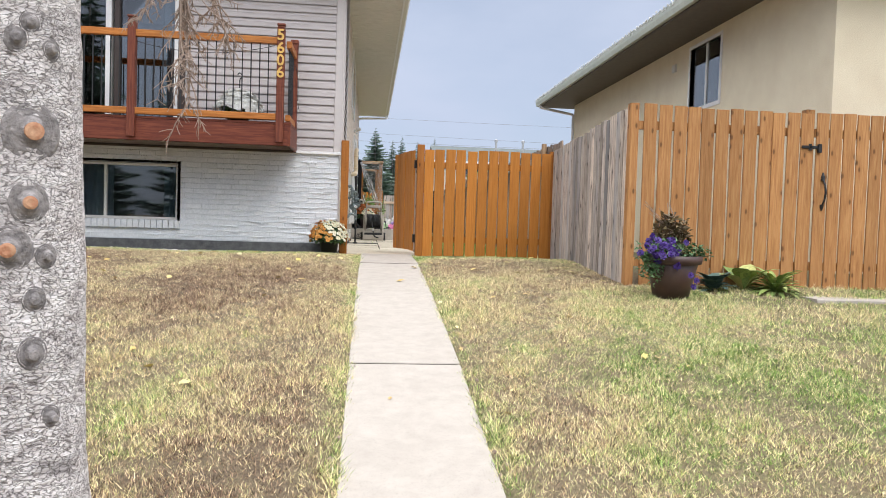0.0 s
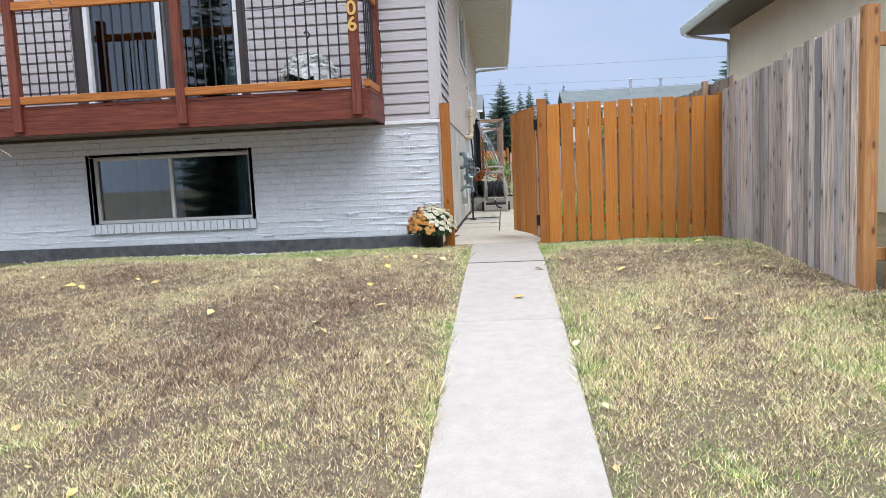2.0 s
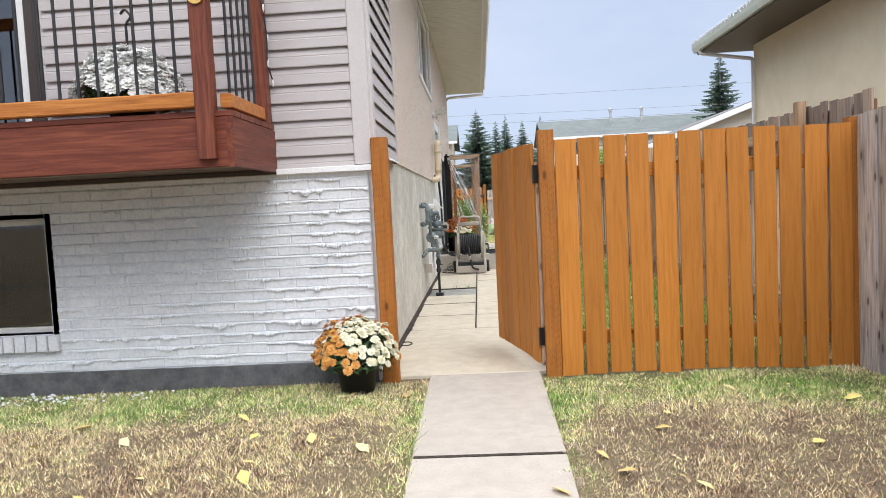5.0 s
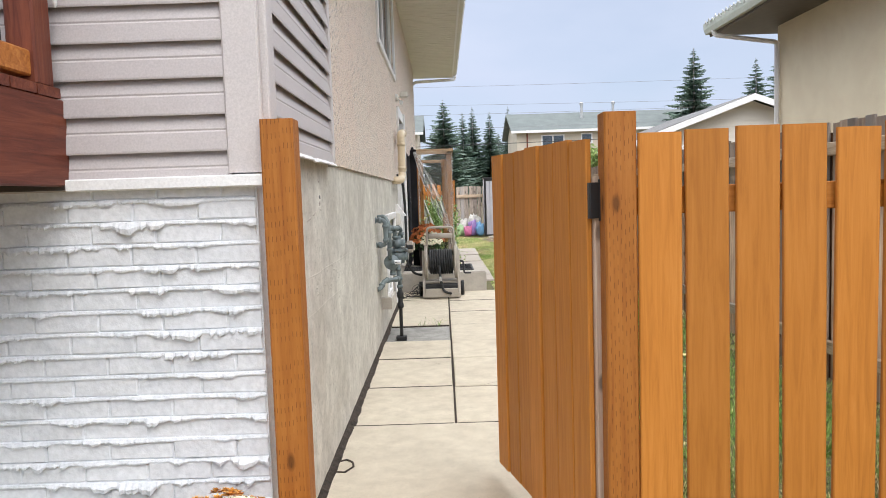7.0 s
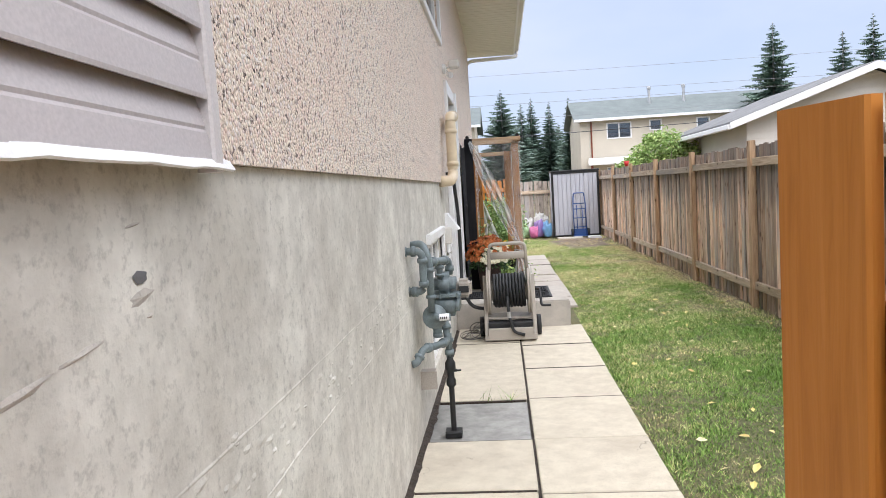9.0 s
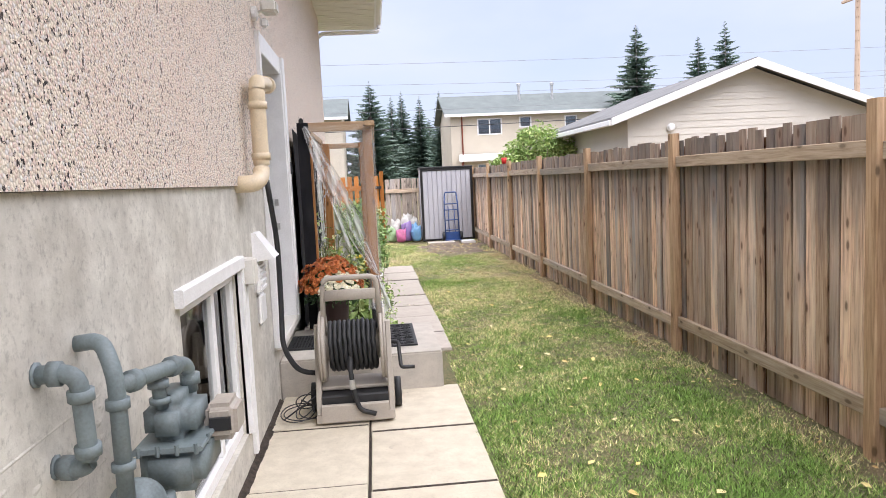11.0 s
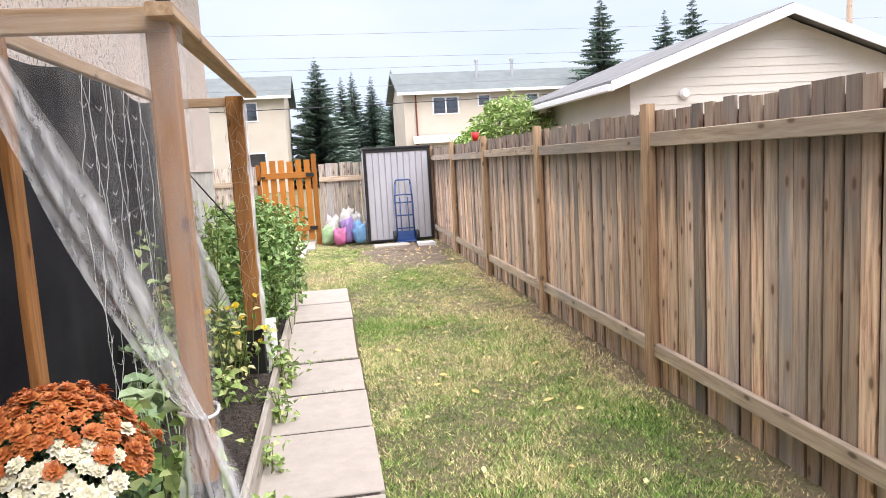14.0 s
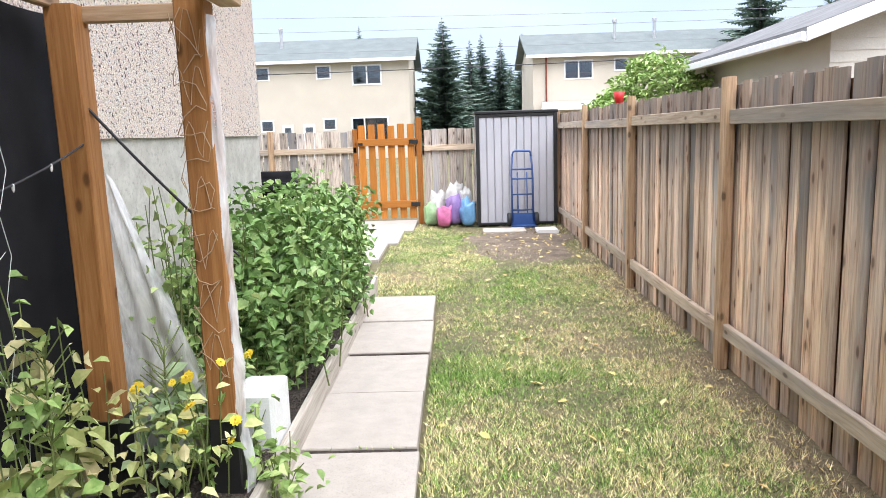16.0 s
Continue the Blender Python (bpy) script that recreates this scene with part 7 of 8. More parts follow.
for sx in (-1, 1):
    wh = part("wheel", Bm().lathe([(0.04, -0.02), (0.1, -0.022), (0.1, 0.022), (0.04, 0.02)], 24, pose(sx * 0.285, 0.12, 0.1, 0, 90, 0)), M["rubber"], reel, "", True)
    part("hub", Bm().lathe([(0.045, -0.024), (0.045, 0.024), (0.02, 0.03)], 14, pose(sx * 0.285, 0.12, 0.1, 0, 90, 0)), M["taupe"], wh)

# supply hose down from the tap
hose = tagged(new("garden_hose", Bm().tube(rounded([(SX + 0.09, 17.7, 2.6), (SX + 0.1, 17.73, 2.45), (SX + 0.11, 17.84, 2.2), (SX + 0.11, 17.82, 1.8), (SX + 0.11, 17.74, 1.5), (SX + 0.2, 17.76, 1.33), (SX + 0.34, 17.78, 1.3)], 0.15, 6), 0.0175, 8).mesh("garden_hose", M["rubber"], True)), "black garden hose hanging from the outside tap", "hose")
tap = thing("garden_tap", "dark metal outside tap on the wall", "tap", (SX, 17.7, 2.66))
part("spout", Bm().tube(rounded([(0.0, 0, 0), (0.09, 0, 0), (0.09, 0, -0.07)], 0.02), 0.016, 8), M["black"], tap)
part("handle", Bm().tube([(0.06, -0.035, 0.035), (0.06, 0.035, 0.035)], 0.011, 8).tube([(0.06, 0, 0), (0.06, 0, 0.04)], 0.009, 6), M["black"], tap)
cab = Bm()
rc = random.Random(12)
for k in range(7):
    c = Vector((-0.24 + rc.gauss(0, 0.03), 17.75 + rc.gauss(0, 0.06), 1.02))
    R = rc.uniform(0.08, 0.17)
    tilt = rc.uniform(0, 0.9)
    cab.tube([c + Vector((R * math.cos(t) * 0.8, R * math.sin(t), 0.01 + R * tilt * (1 + math.sin(t + k)))) for t in (6.283 * i / 20 for i in range(21))], 0.004, 5)
tagged(new("coiled_cable", cab.mesh("coiled_cable", M["wire"], True)), "tangle of thin black cable by the step", "cable")

# gas meter
gas = thing("gas_meter", "blue grey painted gas meter with pipes and regulator", "gas meter", (SX, 15.0, 1.0))
def gp(*pts):
    return rounded(pts, 0.045, 5)
GG = M["gasgrey"]
part("upper_pipe", Bm().tube(gp((0, -0.34, 1.17), (0.09, -0.34, 1.17), (0.09, -0.32, 0.94), (0.0, -0.29, 0.94)), 0.021, 14), GG, gas, "", True)
part("upper_pipe", Bm().tube(gp((0.0, -0.12, 1.19), (0.07, -0.14, 1.2), (0.11, -0.18, 1.12), (0.11, -0.18, 0.8)), 0.021, 14), GG, gas, "", True)
part("upper_pipe", Bm().tube(gp((0.11, -0.18, 1.09), (0.16, -0.02, 1.08), (0.2, 0.12, 1.07), (0.2, 0.14, 0.98)), 0.021, 14), GG, gas, "", True)
part("meter_pipe", Bm().tube([(0.15, 0.0, 1.08), (0.15, 0.02, 0.97)], 0.019, 12), GG, gas, "", True)


def collar(p, q, r=0.029):
    part("collar", Bm().tube([p, q], r, 12), GG, gas, "", True)


for p, q in (((0.03, -0.34, 1.17), (0.055, -0.34, 1.17)), ((0.09, -0.335, 1.13), (0.09, -0.333, 1.105)), ((0.09, -0.325, 1.0), (0.09, -0.323, 0.975)), ((0.02, -0.295, 0.94), (0.05, -0.302, 0.94)),
             ((0.11, -0.18, 1.06), (0.11, -0.18, 1.035)), ((0.11, -0.18, 0.9), (0.11, -0.18, 0.88)), ((0.125, -0.13, 1.087), (0.133, -0.105, 1.085)), ((0.175, 0.04, 1.076), (0.183, 0.065, 1.074)),
             ((0.2, 0.14, 1.03), (0.2, 0.14, 1.0)), ((0.15, 0.01, 1.05), (0.15, 0.01, 1.03)), ((0.15, 0.015, 1.0), (0.15, 0.015, 0.985)), ((0.0, -0.34, 1.17), (0.006, -0.34, 1.17)), ((0.0, -0.29, 0.94), (0.006, -0.29, 0.94))):
    collar(p, q)


def soft_box(x0, x1, y0, y1, z0, z1, bev, seg=3):
    b = bmesh.new()
    bmesh.ops.create_cube(b, size=1.0)
    for q in b.verts:
        q.co = Vector(((x0 + x1) / 2 + q.co.x * (x1 - x0), (y0 + y1) / 2 + q.co.y * (y1 - y0), (z0 + z1) / 2 + q.co.z * (z1 - z0)))
    bmesh.ops.bevel(b, geom=list(b.edges), offset=bev, segments=seg, affect="EDGES")
    out = Bm()
    b.verts.index_update()
    out.add([q.co.copy() for q in b.verts], [tuple(w.index for w in fc.verts) for fc in b.faces])
    b.free()
    return out


part("meter_body", soft_box(0.1, 0.24, -0.02, 0.2, 0.86, 1.0, 0.04, 4), GG, gas, "", True)
part("meter_case", soft_box(0.09, 0.26, -0.04, 0.22, 0.74, 0.872, 0.03, 4), GG, gas, "", True)
part("seam", Bm().box(0.082, 0.268, -0.048, 0.228, 0.862, 0.876, 0.004), GG, gas)
for bx, by in ((0.1, -0.045), (0.15, -0.047), (0.2, -0.047), (0.25, -0.045), (0.266, 0.03), (0.266, 0.12)):
    part("bolt", Bm().tube([(bx, by, 0.855), (bx, by, 0.884)], 0.006, 6), GG, gas)
ib = part("index_box", soft_box(0.235, 0.33, 0.1, 0.24, 0.83, 0.94, 0.02), M["taupe"], gas, "pale grey index box")
part("dial_window", Bm().box(0.255, 0.315, 0.093, 0.1015, 0.865, 0.905, 0.002), M["rubber"], ib, "dark dial window")
part("regulator", Bm().lathe([(0.016, -0.05), (0.05, -0.032), (0.064, -0.008), (0.072, -0.006), (0.072, 0.006), (0.064, 0.01), (0.045, 0.03), (0.022, 0.045), (0.02, 0.06), (0.004, 0.062)], 24, pose(0.12, -0.14, 0.765, 78, 0, 18)), GG, gas, "", True)
cap = part("regulator_cap", Bm().tube([(0.13, -0.19, 0.765), (0.215, -0.175, 0.765)], 0.021, 14), GG, gas, "", True)
part("paper_label", Bm().tube([(0.15, -0.1865, 0.766), (0.206, -0.1765, 0.766)], 0.0218, 14), M["white"], cap, "white paper label")
for k in range(4):
    part("label_bar", Bm().box(0.158 + 0.011 * k, 0.164 + 0.011 * k, -0.2105 + 0.002 * k, -0.2085 + 0.002 * k, 0.761, 0.774), M["rubber"], cap, "printed bar")
part("lower_pipe", Bm().tube(gp((0.13, -0.12, 0.72), (0.13, -0.12, 0.655)), 0.026, 12), GG, gas, "", True)
part("lower_pipe", Bm().tube(gp((0.17, -0.06, 0.76), (0.18, -0.06, 0.6), (0.13, -0.2, 0.605), (0.06, -0.31, 0.615), (0.03, -0.36, 0.55), (0.0, -0.37, 0.54)), 0.021, 14), GG, gas, "", True)
for p, q in (((0.174, -0.06, 0.7), (0.175, -0.06, 0.675)), ((0.165, -0.1, 0.602), (0.155, -0.13, 0.603)), ((0.09, -0.265, 0.61), (0.08, -0.28, 0.612)), ((0.045, -0.335, 0.583), (0.038, -0.345, 0.57)), ((0.13, -0.12, 0.665), (0.13, -0.12, 0.64))):
    collar(p, q)
part("riser", Bm().tube([(0.18, 0.02, -0.02), (0.18, 0.02, 0.36)], 0.017, 12), M["black"], gas)
rv = part("riser_valve", Bm().lathe([(0.02, 0.3), (0.03, 0.31), (0.03, 0.34), (0.022, 0.36), (0.022, 0.4), (0.032, 0.41), (0.032, 0.45), (0.02, 0.47), (0.02, 0.5)], 12, pose(0.18, 0.02, 0)), M["rubber"], gas, "dark shut-off valve", True)
part("valve_lever", Bm().box(0.21, 0.245, 0.012, 0.028, 0.395, 0.405, 0.002).tube([(0.18, 0.02, 0.4), (0.22, 0.02, 0.4)], 0.009, 8), M["black"], rv)
part("riser_pipe", Bm().tube(gp((0.18, 0.02, 0.48), (0.18, 0.02, 0.68), (0.18, -0.06, 0.69)), 0.02, 12), GG, gas, "", True)
collar((0.18, 0.02, 0.5), (0.18, 0.02, 0.53))
collar((0.18, 0.02, 0.58), (0.18, 0.02, 0.6))
part("white_collar", Bm().tube([(0.18, 0.02, 0.635), (0.18, 0.02, 0.665)], 0.025, 12), M["bagwhite"], gas, "white plastic collar")
part("tag_plate", Bm().box(0.0, 0.1, -0.03, -0.026, 0.3, 0.41, 0.001).box(0.0, 0.09, -0.026, 0.05, 0.406, 0.41, 0.001), M["taupe"], gas, "bent grey sheet metal plate")
part("foot", Bm().box(0.13, 0.23, -0.03, 0.07, -0.01, 0.03, 0.008), M["black"], gas)

# vent pipes and boxes on the wall
vent = thing("vent_pipe", "cream plastic exhaust vent pipe on the side wall", "pipe", (SX, 17.24, 2.5))
part("pipe", Bm().tube(rounded([(0.0, -0.1, 0.08), (0.1, -0.1, 0.08), (0.11, 0.16, 0.12), (0.11, 0.17, 0.62), (0.11, 0.2, 0.68), (0.11, 0.62, 0.72)], 0.1, 7), 0.048, 16), M["cream_pipe"], vent, "", True)
for p, q in (((0.11, 0.166, 0.52), (0.11, 0.168, 0.56)), ((0.11, 0.165, 0.22), (0.11, 0.166, 0.26)), ((0.11, 0.55, 0.713), (0.11, 0.65, 0.722))):
    part("collar", Bm().tube([p, q], 0.056, 16), M["cream_pipe"], vent, "", True)
part("mouth", Bm().tube([(0.11, 0.648, 0.722), (0.11, 0.655, 0.722)], 0.042, 16), M["twig"], vent)
dryer = thing("dryer_vent", "white plastic hooded vent with louvred grille", "vent", (SX, 17.5, 1.7))
part("hood", Bm().add([(0, 0, 0.4), (0, 0.24, 0.4), (0.13, 0.24, 0.42), (0.13, 0, 0.42), (0.02, 0.02, 0.58), (0.02, 0.22, 0.58), (0, 0, 0.58), (0, 0.24, 0.58)], [(0, 1, 2, 3), (3, 2, 5, 4), (0, 3, 4, 6), (1, 7, 5, 2), (4, 5, 7, 6)]), M["white"], dryer)
part("panel", soft_box(0.0, 0.035, 0.0, 0.24, 0.2, 0.39, 0.012), M["white"], dryer)
part("panel", soft_box(0.0, 0.03, 0.03, 0.22, 0.0, 0.19, 0.012), M["white"], dryer)
for k in range(4):
    part("slat", Bm().box(0.03, 0.045, 0.03, 0.21, 0.22 + k * 0.04, 0.24 + k * 0.04, 0.004), M["white"], dryer)
ebox = thing("electrical_box", "grey outdoor socket box on a white board", "box", (SX, 17.1, 1.6))
part("board", Bm().box(0.0, 0.025, -0.035, 0.035, -0.55, 0.42, 0.004), M["white"], ebox)
part("box_body", soft_box(0.0, 0.085, -0.05, 0.05, 0.42, 0.57, 0.01), M["offwhite"], ebox)
flood = thing("flood_light", "small white flood light above the side door", "lamp", (SX + 0.02, 18.05, 3.72))
part("base", Bm().lathe([(0.05, 0), (0.05, 0.03), (0.02, 0.04)], 14, pose(0, 0, 0, 0, 90, 0)), M["white"], flood)
part("lamp_head", soft_box(0.06, 0.17, -0.05, 0.09, 0.0, 0.08, 0.015), M["offwhite"], flood)
part("sensor", soft_box(0.05, 0.1, 0.0, 0.05, -0.09, -0.03, 0.012), M["white"], flood)
part("arm", Bm().tube([(0.03, 0, 0), (0.08, 0.01, 0.03)], 0.01, 6).tube([(0.03, 0, 0), (0.07, 0.02, -0.05)], 0.008, 6), M["white"], flood)

# dark entry behind the open door: shelf with a red bag
shelf = thing("shoe_shelf", "dark wire shoe shelf inside the entry", "shelf", (-1.7, 19.3, 0.9))
for k in range(4):
    part("shelf_board", Bm().box(-0.3, 0.3, -0.15, 0.15, 0.3 + k * 0.32, 0.32 + k * 0.32), M["black"], shelf)
for x in (-0.3, 0.28):
    for y in (-0.15, 0.13):
        part("upright", Bm().box(x, x + 0.02, y, y + 0.02, 0, 1.28), M["black"], shelf)
tagged(new("red_bag", soft_box(-1.75, -1.55, 19.2, 19.4, 2.19, 2.36, 0.05).mesh("red_bag", M["red"], True)), "small red bag on the shelf inside", "bag")

# ---- plant frame over the garden bed ----
frame_thing = tagged(new("plant_frame"), "timber plant frame wrapped in torn clear plastic", "frame")
PX = {"fl": (-0.26, 19.5), "fr": (0.275, 19.5), "bl": (-0.26, 21.95), "br": (0.21, 21.95)}
for k, (x, y) in PX.items():
    w = {"fl": 0.042, "fr": 0.042}.get(k, 0.055)
    part("post", Bm().box(x - w, x + w, y - w, y + w, 1.46, 3.05, 0.006), M["gh_wood"], frame_thing, "brown treated post")
    part("post_foot", Bm().box(x - w - 0.004, x + w + 0.004, y - w - 0.004, y + w + 0.004, 1.0, 1.47, 0.006), M["blackpaint"], frame_thing, "black tarred post foot")
part("beam", Bm().box(-0.31, 0.31, 19.44, 19.48, 3.02, 3.1, 0.005), M["gh_wood_x"], frame_thing)
part("beam", Bm().box(-0.31, 0.26, 21.96, 22.0, 2.99, 3.05, 0.005), M["gh_wood_x"], frame_thing)
part("beam", Bm().box(0.26, 0.345, 19.36, 22.1, 3.052, 3.095, 0.005), M["gh_wood_y"], frame_thing)
part("beam", Bm().box(-0.32, -0.28, 19.485, 21.955, 3.04, 3.1, 0.005), M["gh_wood_y"], frame_thing)
for p in ((0.31, 19.4, 3.09), (-0.29, 19.42, 3.1)):
    part("clip", soft_box(p[0] - 0.02, p[0] + 0.02, p[1] - 0.02, p[1] + 0.03, p[2] - 0.01, p[2] + 0.04, 0.01), M["black"], frame_thing)
rtp = random.Random(14)


def sheet(fn, nu, nv):
    v = [fn(i / nu, j / nv) for i in range(nu + 1) for j in range(nv + 1)]
    return Bm().add(v, [(i * (nv + 1) + j, (i + 1) * (nv + 1) + j, (i + 1) * (nv + 1) + j + 1, i * (nv + 1) + j + 1) for i in range(nu) for j in range(nv)])


def tarp_fn(u, w):
    y, z = 19.64 + 2.62 * u, 1.15 + 1.93 * w
    return (SX + 0.07 + 0.02 * noise.noise((y * 2.2, z * 1.1, 3)) + 0.012 * noise.noise((y * 6, z * 2, 1)), y, z - 0.04 * math.sin(u * 9) * w)


part("tarp", sheet(tarp_fn, 50, 40), M["tarp"], frame_thing, "black fabric sheet against the wall", True)
part("tarp", sheet(lambda u, w: (-0.33 + 0.1 * u, 19.41 + 0.015 * noise.noise((w * 6, u * 3, 2)), 1.28 + 1.82 * w), 4, 40), M["tarp"], frame_thing, "black fabric strip at the front edge", True)


EDGE_X = (-0.27, -0.165, -0.005, 0.138, 0.237, 0.3)
EDGE_Z = (3.05, 2.74, 2.342, 2.02, 1.83, 1.74)


def film_fn(u, w):
    """The torn front film: held along the top and the post, cut off along a slant."""
    x = -0.27 + 0.6 * u
    z = 3.07 + (float(np.interp(x, EDGE_X, EDGE_Z)) - 3.07) * w
    return (x, 19.39 + 0.008 * noise.noise((u * 3, w * 6, 5)), z)


part("film", sheet(film_fn, 60, 50), M["film_thin"], frame_thing, "torn clear plastic film", True)


def film_edge(u, w):
    """The loose slanting edge, drawn together into folds."""
    x = -0.28 + 0.58 * u
    z = float(np.interp(x, EDGE_X, EDGE_Z))
    wide = 0.025 + 0.15 * math.sin(3.1416 * u ** 0.85)
    k = w - 0.25
    fold = 0.02 * math.sin(w * 17 + 4.0 * noise.noise((u * 3, 0, 1))) + 0.012 * noise.noise((u * 7, w * 9, 2))
    return (x + 0.86 * wide * k, 19.365 + fold * (0.4 + u), z + 0.5 * wide * k)


part("film_edge", sheet(film_edge, 70, 26), M["film"], frame_thing, "gathered milky edge of the plastic film", True)


def wrap_fn(u, w):
    t = 6.283 * u
    z = 1.3 + 1.76 * w
    r = 0.066 + 0.008 * noise.noise((math.cos(t) * 2, math.sin(t) * 2, z * 5)) + 0.07 * max(0, (1.62 - z)) * 2 * (0.6 + 0.5 * math.sin(3 * t))
    if 1.68 < z < 1.76:
        r = 0.062
    return (0.275 + r * math.cos(t) + (0.22 * max(0, 1.62 - z)), 19.5 + r * math.sin(t) - 0.12 * max(0, 1.62 - z), z)


part("film_wrap", sheet(wrap_fn, 36, 60), M["film_thin"], frame_thing, "clear plastic wrapped round the post", True)
part("film_tie", Bm().tube([(0.275 + 0.067 * math.cos(t), 19.5 + 0.067 * math.sin(t), 1.72 + 0.01 * math.sin(2 * t)) for t in (6.283 * i / 20 for i in range(21))], 0.007, 6), M["film_white"], frame_thing, "plastic twisted into a tie", True)
part("film_skirt", sheet(lambda u, w: (0.235 + 0.08 * u + (0.15 * u - 0.04) * (1 - w) + 0.012 * noise.noise((u * 6, w * 5, 4)), 19.42 - 0.05 * (1 - w) + 0.02 * math.sin(u * 19 + 3 * w), 1.4 + 0.33 * w + 0.03 * math.sin(u * 9) * (1 - w)), 24, 20), M["film"], frame_thing, "loose milky skirt of plastic below the tie", True)
part("film_strip", sheet(lambda u, w: (0.262 + 0.02 * u + 0.02 * noise.noise((w * 9, u, 0)) + 0.05 * max(0, 0.35 - w), 21.9 + 0.06 * u + 0.02 * noise.noise((w * 7, 3, u)), 1.15 + 1.85 * w), 4, 50), M["film_white"], frame_thing, "strip of milky plastic along the post", True)
part("film_back", sheet(lambda u, w: (-0.36 + (0.12 + 0.42 * (1 - w)) * u, 22.12 + 0.03 * noise.noise((u * 5, w * 6, 9)) + 0.02 * math.sin(u * 20), 1.25 + 1.4 * w - 0.25 * u * w), 24, 30), M["film_white"], frame_thing, "milky plastic sheet at the far end", True)
net = Bm()
for k in range(7):
    z0 = 1.6 + 0.2 * k
    net.tube([(0.135 + 0.12 * math.sin(i * 0.8 + k) * 0.5 + 0.06, 21.89 - 0.004, z0 + 0.2 * i / 8 + 0.03 * math.sin(i * 1.7 + k)) for i in range(9)], 0.0022, 4)
    net.tube([(0.25 - 0.11 * i / 8, 21.888, z0 + 0.05 + 0.17 * abs(math.sin(i * 0.6 + k * 2))) for i in range(9)], 0.002, 4)
part("string", net, M["jute"], frame_thing, "tangled jute string")
part("cord", Bm().tube(sag((-0.25, 21.9, 2.75), (0.2, 22.3, 2.05), 0.02), 0.006, 5).tube(sag((-0.4, 20.6, 2.35), (-0.22, 21.9, 2.55), 0.08), 0.004, 5).tube(sag((-0.4, 20.3, 2.3), (-0.3, 21.6, 1.7), -0.12), 0.008, 6), M["wire"], frame_thing, "black cord")
lit = Bm()
for i in range(8):
    p = Vector((-0.4, 20.6, 2.35)).lerp(Vector((-0.22, 21.9, 2.55)), i / 7) - Vector((0, 0, 0.32 * i / 7 * (1 - i / 7)))
    lit.lathe([(0.002, 0.005), (0.006, 0), (0.005, -0.016), (0.001, -0.024)], 6, Matrix.Translation(p))
part("bulbs", lit, M["bulb"], frame_thing, "small clear string bulbs")

# garden bed
bed = tagged(new("garden_bed", Bm().box(SX + 0.002, 0.305, 19.42, 26.2, 0.9, 1.11).mesh("garden_bed", M["soil"])), "dark soil garden bed edged with a grey board", "garden bed")
sv = sheet(lambda u, w: (SX + 0.01 + (0.3 - SX - 0.01) * u, 19.43 + 6.7 * w, 1.115 + 0.05 * noise.noise((u * 3, w * 22, 0)) + 0.02 * noise.noise((u * 13, w * 90, 1)) + 0.03), 16, 120)
part("soil_surface", sv, M["soil"], bed, "", True)
part("edging_board", Bm().box(0.307, 0.343, 19.44, 22.3, 0.93, 1.175, 0.006), M["bed_board"], bed, "weathered grey edging board")
part("edging_board", Bm().box(0.307, 0.343, 22.31, 26.2, 0.93, 1.17, 0.006), M["bed_board"], bed, "weathered grey edging board")
part("edging_board", Bm().box(-0.4, -0.36, 19.46, 22.4, 1.0, 1.25, 0.006), M["bed_board"], bed, "pale inner board")
tagged(new("foam_box", Bm().box(0.1, 0.3, 22.3, 22.6, 1.08, 1.4, 0.02).box(-0.25, 0.1, 22.35, 22.6, 1.08, 1.32, 0.02).mesh("foam_box", M["foam"])), "white foam planting box in the garden bed", "box")


# bushes and flowers in the bed
def stalk_plant(name, label, at, n, h, spread, mat, size, seed, narrow=0.55, per=22, low=0.1):
    rng = random.Random(seed)
    ob = thing(name, label, "plant", at)
    stm, lf = Bm(), Bm()
    for k in range(n):
        a = Vector((rng.gauss(0, spread * 0.35), rng.gauss(0, spread * 0.5), -0.02))
        t = rng.uniform(0, 6.28)
        H = h * rng.uniform(0.6, 1.05)
        top = a + Vector((math.cos(t) * spread * rng.uniform(0.1, 0.7), math.sin(t) * spread * rng.uniform(0.1, 0.9), H))
        mid = a.lerp(top, 0.55) + Vector((rng.gauss(0, 0.04), rng.gauss(0, 0.04), H * 0.06))
        pts = [a.lerp(mid, q).lerp(mid.lerp(top, q), q) for q in (0, 0.25, 0.5, 0.75, 1)]
        stm.tube(pts, 0.005, 4, False, 0.002)
        lp = []
        for i in range(per):
            q = low + (1 - low) * rng.random()
            c = a.lerp(mid, q).lerp(mid.lerp(top, q), q)
            lp.append(c + Vector((rng.gauss(0, 0.05), rng.gauss(0, 0.05), rng.gauss(0, 0.03))))
        leaf_cloud(lf, rng, lp, size, 0.25, narrow)
    part("stem", stm, M["stem"], ob)
    part("foliage", lf, M[mat], ob)
    return ob


for k, (x, y, n, h, s, size) in enumerate(((-0.05, 22.9, 34, 1.0, 0.34, 0.085), (0.1, 23.5, 40, 1.08, 0.4, 0.09), (-0.05, 24.2, 44, 1.12, 0.42, 0.085), (0.1, 24.9, 40, 1.1, 0.42, 0.085), (-0.05, 25.6, 30, 1.0, 0.4, 0.08))):
    stalk_plant("raspberry_bush", "dense green raspberry bush in the garden bed", (x, y, 1.13), n, h, s, "leaf_dark", size * 0.76, 50 + k, 0.66, 60)
stalk_plant("raspberry_bush", "arching raspberry cane over the path edge", (0.2, 24.0, 1.13), 5, 1.2, 0.55, "leaf", 0.1, 61, 0.6, 26)
